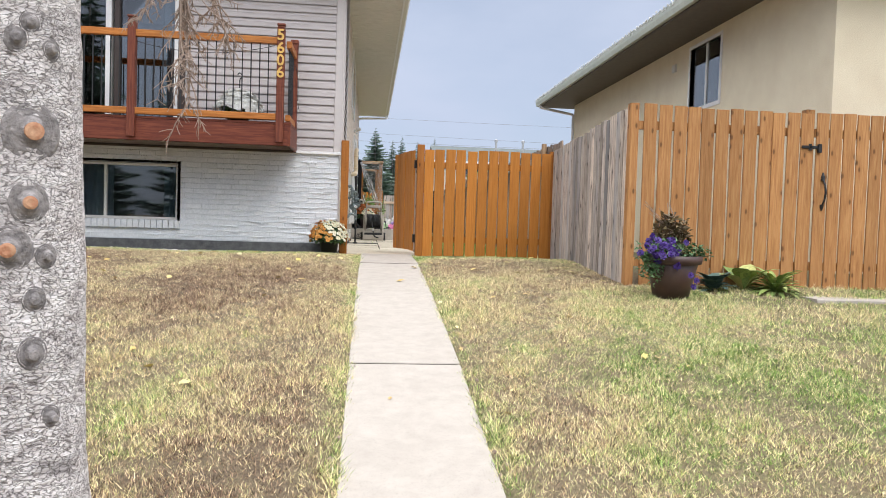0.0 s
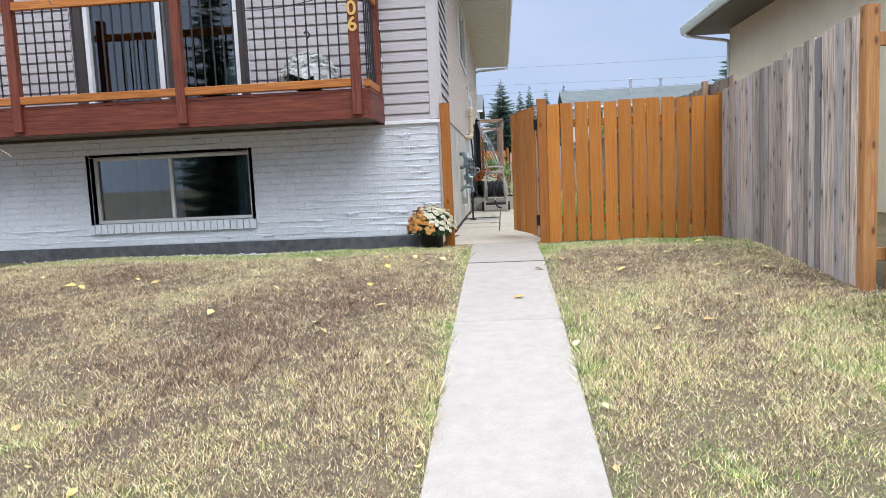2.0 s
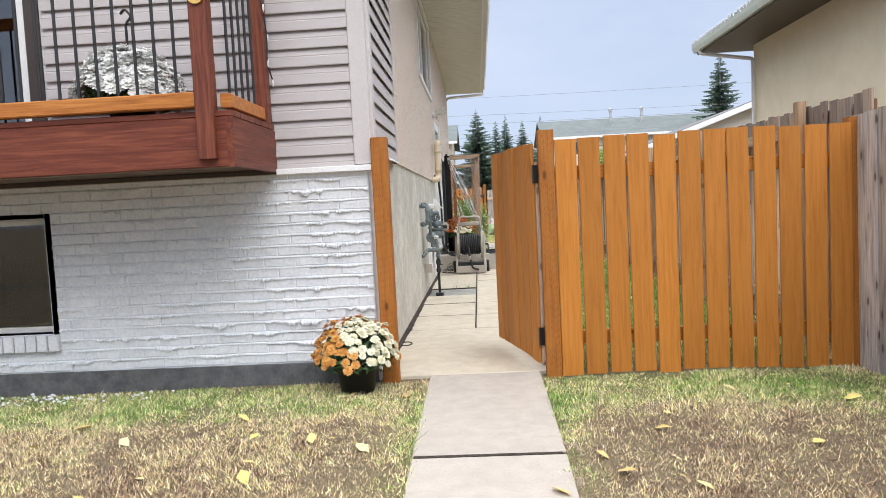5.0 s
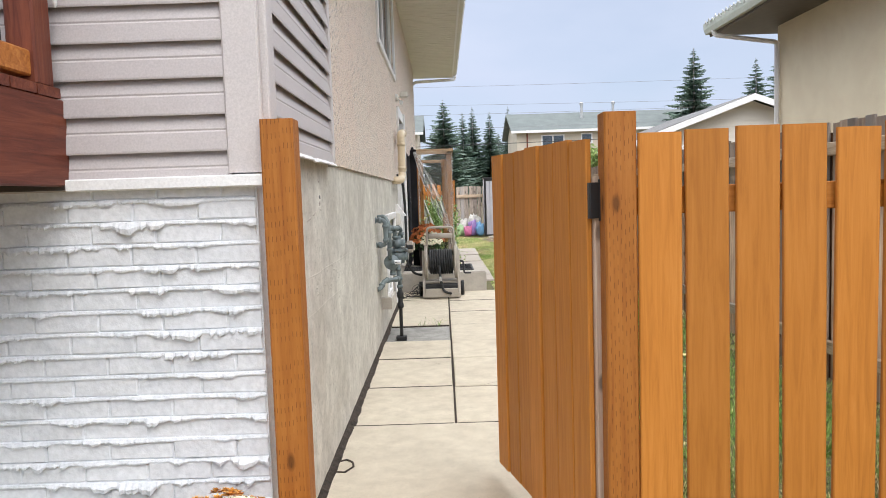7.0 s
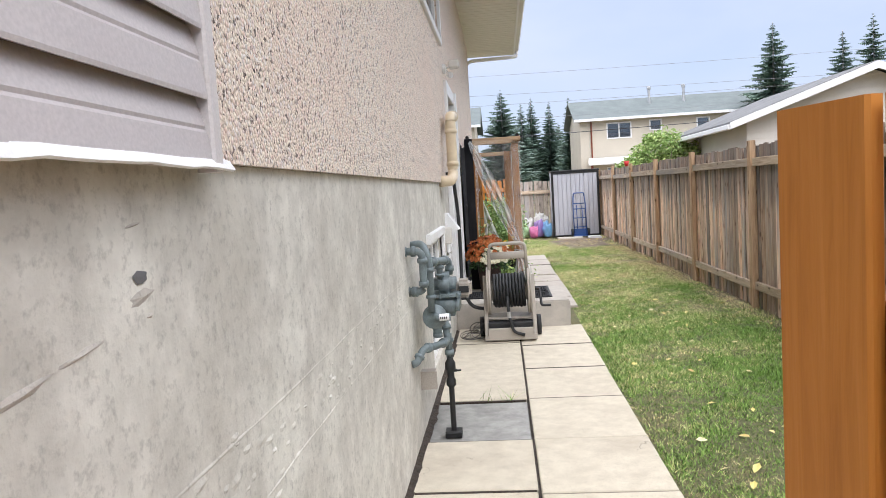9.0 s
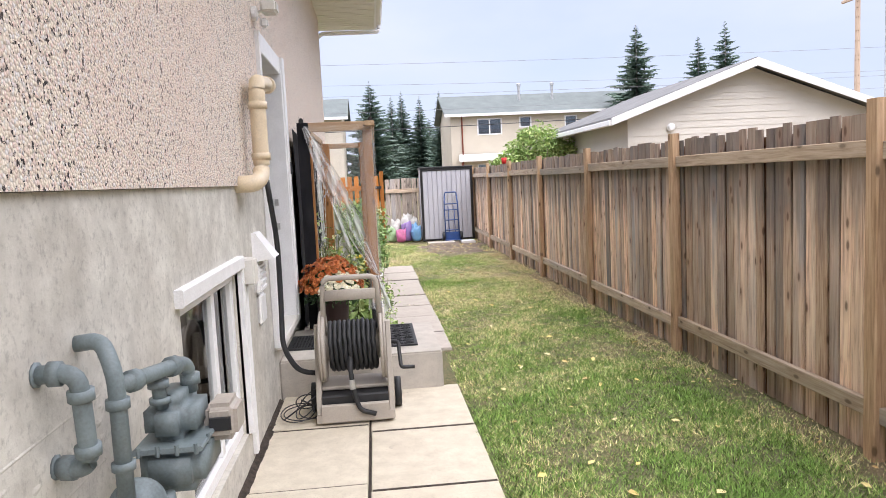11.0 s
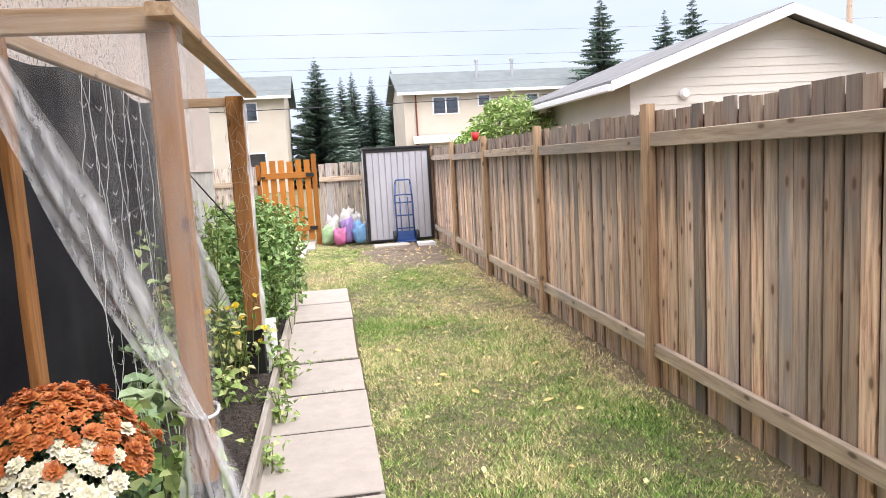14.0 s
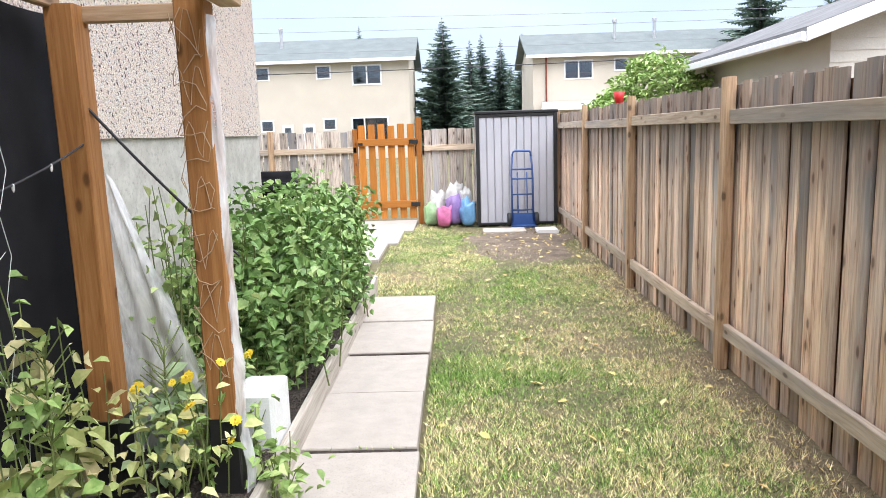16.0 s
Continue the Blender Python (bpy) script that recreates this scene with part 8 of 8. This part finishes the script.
for k, (x, y, n, h, s, mat, size, lab) in enumerate((
        (-0.22, 21.3, 3, 0.95, 0.12, "leaf_pale", 0.1, "yellowing bean plant in the bed"),
        (-0.2, 21.65, 3, 1.0, 0.12, "leaf_pale", 0.1, "withering yellow green vine in the bed"),
        (0.05, 21.3, 4, 0.24, 0.14, "leaf", 0.075, "low leafy green plant in the bed"),
        (-0.1, 21.75, 4, 0.8, 0.16, "leaf_pale", 0.055, "weedy green plant with small leaves"),
        (0.08, 21.85, 6, 0.6, 0.16, "leaf_pale", 0.06, "yellow green seeding plant"),
        (-0.12, 22.3, 14, 1.25, 0.2, "leaf", 0.06, "tall thin leafy plant behind the post"),
        (0.12, 22.1, 10, 0.5, 0.15, "leaf", 0.07, "small leafy plant by the foam box"),
        (0.36, 20.6, 7, 0.22, 0.1, "leaf", 0.05, "low weed beside the edging board"),
        (0.37, 21.3, 8, 0.25, 0.1, "leaf", 0.05, "low weed beside the edging board"),
        (0.38, 22.0, 9, 0.35, 0.1, "leaf", 0.055, "leafy weed beside the edging board"),
        (0.38, 19.9, 6, 0.2, 0.1, "leaf", 0.05, "low weed beside the edging board"),
        (-0.22, 21.4, 4, 1.1, 0.12, "leaf", 0.07, "climbing green bean vine on the frame"),
        (0.12, 19.8, 8, 0.4, 0.14, "leaf", 0.1, "broad leafed squash plant at the bed front"),
        (-0.08, 19.65, 4, 0.7, 0.16, "leaf", 0.1, "leafy vine beside the front post"))):
    stalk_plant("garden_plant", lab, (x, y, 1.12 if x < 0.3 else 1.0), n, h, s, mat, size, 80 + k, 0.6, 14)
net = thing("garden_netting", "thin white plant netting hung inside the frame", "netting", (-0.3, 20.25, 1.22))
for k in range(11):
    y0 = 0.1 + 0.11 * k
    pts = [(0.02 * math.sin(k * 2.1 + j * 0.6) + 0.03, y0 + (0.02 if (j + k) % 2 else -0.02) + 0.01 * math.sin(j * 1.7 + k), 0.04 + 1.76 * j / 13) for j in range(14)]
    part("string", Bm().tube(pts, 0.0013, 4, False), M["foam"], net)
for k in range(10):
    for j in range(0, 13):
        if (j + k) % 2 == 0:
            za = 0.04 + 1.76 * j / 13
            part("cross_string", Bm().tube([(0.03, 0.11 + 0.11 * k, za + 0.015), (0.035, 0.155 + 0.11 * k, za - 0.008), (0.03, 0.205 + 0.11 * k, za + 0.015)], 0.0012, 3, False), M["foam"], net)
# broad squash leaves
sq = thing("squash_plant", "broad pale green squash leaves at the front of the bed", "plant", (0.0, 19.75, 1.13))
rq = random.Random(71)
sl = Bm()
for i in range(20):
    c = Vector((rq.uniform(-0.32, 0.2), rq.uniform(-0.15, 1.3), rq.uniform(0.08, 0.5)))
    R = rq.uniform(0.05, 0.1)
    m = Matrix.Translation(c) @ Euler((rq.uniform(-0.9, 0.2), rq.uniform(-0.5, 0.5), rq.uniform(0, 6))).to_matrix().to_4x4()
    n = 11
    ring = [(R * (1 + 0.16 * math.cos(q * 5 * 6.283 / n + 1)) * math.cos(6.283 * q / n), R * (1 + 0.16 * math.cos(q * 5 * 6.283 / n + 1)) * math.sin(6.283 * q / n), 0.018 * math.sin(q * 2.1)) for q in range(n)]
    sl.add([(0, 0, -0.02)] + ring, [(0, 1 + q, 1 + (q + 1) % n) for q in range(n)], m)
    sl.tube([c, (c.x * 0.7, c.y * 0.9, 0)], 0.004, 4)
part("foliage", sl, M["squash"], sq)
cal = thing("marigold_plant", "thin stems with yellow and orange flowers in the bed", "plant", (0.15, 21.95, 1.12))
cs, cl = Bm(), Bm()
for i in range(13):
    top = Vector((rq.gauss(-0.02, 0.16), rq.gauss(0, 0.2), rq.uniform(0.28, 0.62)))
    cs.tube([(top.x * 0.4, top.y * 0.4, 0), top * 0.6 + Vector((0, 0, 0.02)), top], 0.003, 4)
    cf = Bm()
    bloom(cf, rq, top, (rq.gauss(0, 0.4), rq.gauss(-0.6, 0.3), 1), rq.uniform(0.018, 0.032), 10, 2)
    part("bloom", cf, M["petal_yellow"], cal)
    leaf_cloud(cl, rq, [top * rq.uniform(0.2, 0.9) for _ in range(6)], 0.06, 0.2, 0.35)
part("stem", cs, M["stem"], cal)
part("foliage", cl, M["leaf"], cal)
for k, (x, y, h) in enumerate(((-0.16, 21.35, 0.82), (-0.28, 20.9, 0.75), (-0.05, 21.95, 0.62))):
    sd = thing("seeding_stalk", "pale green lettuce stalk gone to seed", "plant", (x, y, 1.12))
    s1, l1 = Bm(), Bm()
    s1.tube([(0, 0, 0), (0.01, 0.01, h * 0.5), (0.03, 0.0, h)], 0.008, 6, True, 0.003)
    for i in range(26):
        t = rq.uniform(0, 6.28)
        z = h * rq.uniform(0.55, 1)
        tip = Vector((0.03 * z / h + 0.12 * math.cos(t) * (1.15 - z / h + 0.3), 0.12 * math.sin(t), z + 0.09))
        s1.tube([(0.03 * z / h, 0, z), tip], 0.0025, 3, False)
        leaf_cloud(l1, rq, [tip], 0.018, 0.5, 0.7)
    leaf_cloud(l1, rq, [Vector((rq.gauss(0, 0.05), rq.gauss(0, 0.05), rq.uniform(0.02, h * 0.8))) for _ in range(70)], 0.075, 0.2, 0.6)
    tagged(part("stalk", s1, M["stem"], sd), "", "", "", "stuff")
    part("foliage", l1, M["squash"] if k else M["leaf"], sd)

# ---- things at the back of the yard ----
shed = tagged(new("garden_shed"), "tall grey resin garden shed with dark edges", "shed")
SH = (1.5, 2.8, 30.95, 31.66, 1.02, 2.82)
part("carcass", Bm().box(SH[0], SH[1], SH[2] + 0.03, SH[3], SH[4], SH[5], 0.01), M["shed"], shed)
n = 10
for i in range(n):
    x0 = SH[0] + 0.045 + (SH[1] - SH[0] - 0.09) * i / n
    x1 = SH[0] + 0.045 + (SH[1] - SH[0] - 0.09) * (i + 1) / n
    part("panel", Bm().box(x0 + 0.006, x1 - 0.006, SH[2] + 0.005, SH[2] + 0.029, SH[4] + 0.04, SH[5] - 0.05, 0.006), M["shed"], shed)
for p in ((SH[0] - 0.01, SH[0] + 0.045, SH[4], SH[5]), (SH[1] - 0.045, SH[1] + 0.01, SH[4], SH[5]), (SH[0] + 0.045, SH[1] - 0.045, SH[5] - 0.05, SH[5]), (SH[0] + 0.045, SH[1] - 0.045, SH[4], SH[4] + 0.04)):
    part("edge_trim", Bm().box(p[0], p[1], SH[2] - 0.01, SH[2] + 0.029, p[2], p[3], 0.005), M["black"], shed, "black edge trim")
part("lid", Bm().box(SH[0] - 0.02, SH[1] + 0.02, SH[2] - 0.02, SH[3], SH[5] + 0.002, SH[5] + 0.05, 0.01), M["black"], shed, "black lid")

dolly = thing("hand_truck", "blue steel hand truck leaning on the shed", "hand truck", (2.22, 30.72, 1.03))
for sx in (-1, 1):
    part("upright", Bm().tube(rounded([(sx * 0.17, 0.0, 0.08), (sx * 0.17, 0.1, 0.85), (sx * 0.15, 0.14, 1.12)], 0.05), 0.016, 8), M["blue"], dolly, "", True)
    part("brace", Bm().tube([(sx * 0.075, 0.02, 0.1), (sx * 0.075, 0.1, 0.85)], 0.011, 8), M["blue"], dolly, "", True)
    w = part("wheel", Bm().lathe([(0.05, -0.03), (0.095, -0.032), (0.11, -0.015), (0.11, 0.015), (0.095, 0.032), (0.05, 0.03)], 20, pose(sx * 0.22, 0.02, 0.1, 0, 90, 0)), M["rubber"], dolly, "", True)
    part("rim", Bm().lathe([(0.055, -0.034), (0.055, 0.034), (0.02, 0.036)], 14, pose(sx * 0.22, 0.02, 0.1, 0, 90, 0)), M["blue"], w)
part("handle", Bm().tube(rounded([(-0.15, 0.14, 1.1), (-0.14, 0.12, 1.19), (0.14, 0.12, 1.19), (0.15, 0.14, 1.1)], 0.05), 0.016, 8), M["blue"], dolly, "", True)
for z, y in ((0.25, 0.03), (0.5, 0.06), (0.75, 0.09), (0.9, 0.105)):
    part("crossbar", Bm().tube([(-0.17, y - 0.01, z), (0.17, y - 0.01, z)], 0.013, 8), M["blue"], dolly, "", True)
part("toe_plate", Bm().box(-0.2, 0.2, -0.18, 0.03, 0.0, 0.012).box(-0.2, 0.2, 0.012, 0.03, 0.012, 0.2), M["blue"], dolly)
tagged(new("paving_slab", Bm().box(1.55, 2.2, 30.0, 30.4, 0.97, 1.045, 0.01).mesh("paving_slab", M["walk"])), "loose pale slab on the bare dirt", "slab")
tagged(new("foam_slab", Bm().box(2.36, 2.68, 29.9, 30.25, 0.98, 1.06, 0.012).mesh("foam_slab", M["white"])), "white block lying on the dirt by the shed", "block")


def bag(at, s, mat, label, seed):
    rng = random.Random(seed)
    b = bmesh.new()
    bmesh.ops.create_icosphere(b, subdivisions=3, radius=1.0)
    for q in b.verts:
        c = q.co.copy()
        k = 1 + 0.22 * noise.noise(c * 1.7 + Vector((seed, 0, 0))) + 0.2 * noise.noise(c * 4.5 + Vector((0, seed, 0)))
        c = Vector([math.copysign(abs(e) ** 0.62, e) for e in c])
        q.co = Vector((c.x * s[0] * k, c.y * s[1] * k, max(0.0, (c.z * 0.5 + 0.47) * s[2] * k)))
    out = Bm()
    b.verts.index_update()
    out.add([q.co.copy() for q in b.verts], [tuple(w.index for w in fc.verts) for fc in b.faces])
    b.free()
    ob = new("plastic_bag", out.mesh("plastic_bag", M[mat], True))
    ob.matrix_world = pose(*at, 0, 0, rng.uniform(0, 90))
    tagged(ob, label, "bag", "bags piled by the back gate")


bag((0.72, 31.25, 1.02), (0.12, 0.11, 0.36), "baggreen", "green and white soil bag by the back fence", 1)
bag((0.95, 31.0, 1.02), (0.15, 0.12, 0.34), "pink", "pink plastic soil bag by the back fence", 2)
bag((1.12, 31.25, 1.02), (0.14, 0.12, 0.5), "violet", "violet plastic bag by the back fence", 3)
bag((1.33, 31.05, 1.02), (0.11, 0.11, 0.42), "bagblue", "blue plastic bag by the shed", 4)
bag((0.85, 31.4, 1.02), (0.16, 0.13, 0.55), "bagwhite", "white plastic sack behind the pink bag", 5)
bag((1.12, 31.42, 1.02), (0.19, 0.13, 0.66), "bagwhite", "white crumpled sack on the pile", 6)
bag((1.3, 31.42, 1.02), (0.11, 0.1, 0.56), "bagwhite", "pale sack beside the shed", 7)

bbq = thing("barbecue", "barbecue under a black fabric cover", "barbecue", (-1.3, 29.0, 1.0))
part("lid_cover", soft_box(-0.38, 0.38, -0.28, 0.28, 0.7, 1.1, 0.14, 4), M["tarp"], bbq, "black fabric cover", True)
part("cabinet", Bm().box(-0.33, 0.33, -0.22, 0.22, 0.45, 0.7, 0.01), M["black"], bbq)
for x in (-0.3, 0.28):
    for y in (-0.2, 0.18):
        part("leg", Bm().box(x, x + 0.03, y, y + 0.03, -0.02, 0.46), M["black"], bbq)
tagged(new("storage_tub", soft_box(-1.25, -0.75, 28.2, 28.55, 1.0, 1.3, 0.04).mesh("storage_tub", M["bluehosta"], True)), "grey green plastic tub beside the barbecue", "tub")
tagged(new("red_cup", Bm().lathe([(0.04, 0), (0.06, 0.12), (0.055, 0.12), (0.037, 0.01)], 14, pose(FX + 0.012, 26.9, 2.795)).mesh("red_cup", M["red"], True)), "red plastic cup set on a fence board", "cup")

# white pebbles along the footing
peb = Bm()
rpb = random.Random(17)
for i in range(150):
    x = rpb.gauss(-3.0, 0.55) if i < 110 else rpb.uniform(-6, -1.5)
    s = rpb.uniform(0.006, 0.016)
    peb.lathe([(s * 0.6, 0), (s, s * 0.5), (s * 0.4, s)], 5, pose(x, 10.3 + rpb.gauss(0.08, 0.06), float(lawn_z(x, 10.3)) + 0.012))
tagged(new("pebbles", peb.mesh("pebbles", M["white"])), "scattered white pebbles by the footing", "pebbles", "", "stuff")
cones = Bm()
for i in range(60):
    sgn = rpb.choice((-1, 1))
    y = rpb.uniform(2.6, 9.5)
    x = 0.27 + sgn * (0.38 + abs(rpb.gauss(0, 0.05)))
    s = rpb.uniform(0.01, 0.018)
    cones.lathe([(s * 0.4, -s), (s, -s * 0.2), (s * 0.8, s * 0.6), (s * 0.2, s * 1.2)], 6, pose(x, y, walk_z(y) + 0.008, rpb.uniform(0, 90), rpb.uniform(0, 90)))
tagged(new("spruce_cones", cones.mesh("spruce_cones", M["twig"])), "small brown cones along the walk edges", "cones", "", "stuff")


# ---- grass ----
def blades(name, label, x0, x1, y0, y1, density, hmin, hmax, width, seed, keep=None, base=None):
    rg = np.random.default_rng(seed)
    n = int((x1 - x0) * (y1 - y0) * density)
    x, y = rg.uniform(x0, x1, n), rg.uniform(y0, y1, n)
    # tufts
    t = rg.random(n) < 0.6
    nt = max(1, n // 14)
    cx, cy = rg.uniform(x0, x1, nt), rg.uniform(y0, y1, nt)
    pick = rg.integers(0, nt, n)
    x = np.where(t, cx[pick] + rg.normal(0, 0.016, n), x)
    y = np.where(t, cy[pick] + rg.normal(0, 0.016, n), y)
    ok = (x > x0) & (x < x1) & (y > y0) & (y < y1)
    thin = np.sin(2.7 * x + 1.3 * np.sin(1.9 * y)) * np.sin(3.1 * y + 1.7 * np.sin(2.3 * x)) + 0.7 * np.sin(9.1 * x + 2.0 * np.sin(6.3 * y)) * np.sin(8.3 * y + 1.1 * np.sin(7.7 * x))
    ok &= rg.random(len(x)) < np.clip(0.88 + 0.4 * thin, 0.5, 1.0)
    if keep is not None:
        ok &= keep(x, y, rg)
    x, y = x[ok], y[ok]
    n = len(x)
    z = lawn_z(x, y) - 0.004 if base is None else np.full(n, base)
    thin = np.sin(2.7 * x + 1.3 * np.sin(1.9 * y)) * np.sin(3.1 * y + 1.7 * np.sin(2.3 * x)) + 0.7 * np.sin(9.1 * x + 2.0 * np.sin(6.3 * y)) * np.sin(8.3 * y + 1.1 * np.sin(7.7 * x))
    h = rg.uniform(hmin, hmax, n) * rg.uniform(0.6, 1.0, n) * (0.9 + 0.35 * np.clip(thin, -0.8, 1.4))
    a = rg.uniform(0, 2 * np.pi, n)
    lean = np.abs(rg.normal(0.75, 0.4, n))
    dx, dy = np.cos(a) * h * lean, np.sin(a) * h * lean
    b = rg.uniform(0, 2 * np.pi, n)
    wx, wy = np.cos(b) * width * 0.5, np.sin(b) * width * 0.5
    v = np.empty((n, 3, 3), np.float32)
    v[:, 0] = np.stack([x - wx, y - wy, z], -1)
    v[:, 1] = np.stack([x + wx, y + wy, z], -1)
    v[:, 2] = np.stack([x + dx, y + dy, z + h], -1)
    me = bpy.data.meshes.new(name)
    me.vertices.add(n * 3)
    me.vertices.foreach_set("co", v.reshape(-1))
    me.loops.add(n * 3)
    me.loops.foreach_set("vertex_index", np.arange(n * 3, dtype=np.int32))
    me.polygons.add(n)
    me.polygons.foreach_set("loop_start", np.arange(0, n * 3, 3, dtype=np.int32))
    me.update(calc_edges=True)
    me.materials.append(M["grass"])
    return tagged(new(name, me), label, "grass", "", "stuff")


off_walk = lambda x, y, rg: np.abs(x - 0.27) > 0.372 + 0.01 * np.sin(9 * y) - 0.03 * (rg.random(len(x)) < 0.25)
blades("lawn_grass", "dry straw and green lawn before the house", -3.2, 3.4, 2.2, 7.4, 13500, 0.02, 0.052, 0.006, 1, off_walk)
blades("lawn_grass", "patchy lawn before the brick wall", -5.5, 2.72, 7.4, 10.5, 15000, 0.014, 0.04, 0.0058, 2, off_walk)
blades("lawn_grass", "dry lawn beside the walk", -7.0, -3.2, 3.0, 7.4, 3500, 0.025, 0.06, 0.006, 3)
blades("lawn_grass", "green lawn towards the neighbour", 3.4, 8.0, 2.5, 7.25, 3500, 0.03, 0.07, 0.006, 4)
blades("lawn_grass", "lawn strip near the street", -3.0, 3.5, -1.0, 2.2, 2500, 0.03, 0.06, 0.006, 5, off_walk)
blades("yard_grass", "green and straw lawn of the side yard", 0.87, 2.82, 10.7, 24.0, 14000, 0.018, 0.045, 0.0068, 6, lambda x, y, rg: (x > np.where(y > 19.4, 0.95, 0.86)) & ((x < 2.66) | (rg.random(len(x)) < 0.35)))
dirt_keep = lambda x, y, rg: ~((x > 1.35 + 0.25 * np.sin(3 * y)) & (y > 27.4) & (rg.random(len(x)) < 0.88)) & ~((x < 0.2) & (y > 26.6))
blades("yard_grass", "thin lawn at the back of the yard", -0.4, 2.82, 24.0, 31.6, 6500, 0.02, 0.045, 0.0075, 7, lambda x, y, rg: dirt_keep(x, y, rg) & ~((x < 0.95) & (y < 25.95)))
blades("back_grass", "lawn behind the house", -8.0, -0.8, 25.3, 31.6, 1200, 0.03, 0.06, 0.009, 8)
# longer tufts along edges and joints
blades("edge_grass", "longer green grass along the walk edges", -0.2, -0.1, 2.4, 10.2, 2600, 0.05, 0.11, 0.006, 9, lambda x, y, rg: np.sin(2.3 * y) + 0.6 * np.sin(5.1 * y) > 0.1)
blades("edge_grass", "longer green grass along the walk edges", 0.64, 0.76, 2.4, 9.6, 2400, 0.05, 0.1, 0.006, 10, lambda x, y, rg: np.sin(1.9 * y + 1) + 0.7 * np.sin(4.3 * y) > 0.35)
blades("joint_grass", "grass growing in the walk joints", 0.1, 0.66, 4.75, 4.81, 2600, 0.02, 0.05, 0.004, 11)
blades("joint_grass", "grass tuft between the slabs", -0.15, 0.1, 15.66, 15.7, 2600, 0.05, 0.15, 0.004, 12, None, 1.0)
blades("joint_grass", "weeds in the garden path joints", 0.34, 0.95, 22.55, 22.58, 1800, 0.015, 0.03, 0.005, 13, None, 1.02)
blades("joint_grass", "weeds in the garden path joints", 0.34, 0.95, 21.75, 21.78, 1800, 0.015, 0.03, 0.005, 14, None, 1.02)
blades("joint_grass", "grass along the yard fence foot", 2.7, 2.86, 10.7, 31.0, 900, 0.03, 0.07, 0.005, 15)

dp = Bm()
dp.add(*(lambda b: (b.v, b.f))(sheet(lambda u, w: (2.0 + (0.8 + 0.1 * math.sin(5 * w * 6.28) + 0.08 * math.sin(11 * w)) * (u * 0.98 + 0.02) * math.cos(6.283 * w), 29.3 + (1.6 + 0.2 * math.sin(9 * w)) * (u * 0.98 + 0.02) * math.sin(6.283 * w), float(lawn_z(2.0, 29.3)) + 0.03 + 0.012 * noise.noise((u * 6, w * 14, 0)) - 0.03 * u ** 4), 14, 60)))
tagged(new("ground_bare_dirt", dp.mesh("ground_bare_dirt", M["dirt"], True)), "bare brown dirt patch before the shed", "dirt", "", "structure")
litter = Bm()
rl2 = random.Random(23)


def litter_leaf(bm, rng, x, y, z, s):
    m = pose(x, y, z + 0.012, rng.uniform(-25, 25), rng.uniform(-25, 25), rng.uniform(0, 360))
    bm.add([(0, -s, 0), (s * 0.55, -s * 0.2, s * 0.15), (s * 0.35, s * 0.5, s * 0.1), (0, s, 0.0), (-s * 0.35, s * 0.5, s * 0.1), (-s * 0.55, -s * 0.2, s * 0.15), (0, 0, 0)], [(6, 0, 1), (6, 1, 2), (6, 2, 3), (6, 3, 4), (6, 4, 5), (6, 5, 0)], m)


for i in range(230):
    x, y = rl2.uniform(-5, 2.6), rl2.uniform(3.5, 10.3)
    if rl2.random() < (0.35 if y < 6.5 else 1.0):
        if abs(x - 0.27) < 0.4 and rl2.random() < 0.85:
            continue
        litter_leaf(litter, rl2, x, y, float(lawn_z(x, y)) + 0.008, rl2.uniform(0.022, 0.055))
for i in range(230):
    x, y = rl2.uniform(1.0, 2.75), rl2.uniform(13, 29)
    litter_leaf(litter, rl2, x, y, float(lawn_z(x, y)) + 0.008, rl2.uniform(0.018, 0.04))
for i in range(240):
    x, y = rl2.gauss(2.72, 0.08), rl2.uniform(14, 31)
    litter_leaf(litter, rl2, min(x, 2.84), y, float(lawn_z(2.7, y)) + 0.002, rl2.uniform(0.008, 0.02))
for i in range(160):
    x, y = rl2.gauss(2.1, 0.4), rl2.gauss(29.2, 0.8)
    if 1.2 < x < 2.75 and 27.5 < y < 30.7:
        litter_leaf(litter, rl2, x, y, 1.01, rl2.uniform(0.015, 0.035))
tagged(new("fallen_leaves", litter.mesh("fallen_leaves", M["fallen"])), "scattered yellow and tan fallen leaves", "leaves", "", "stuff")
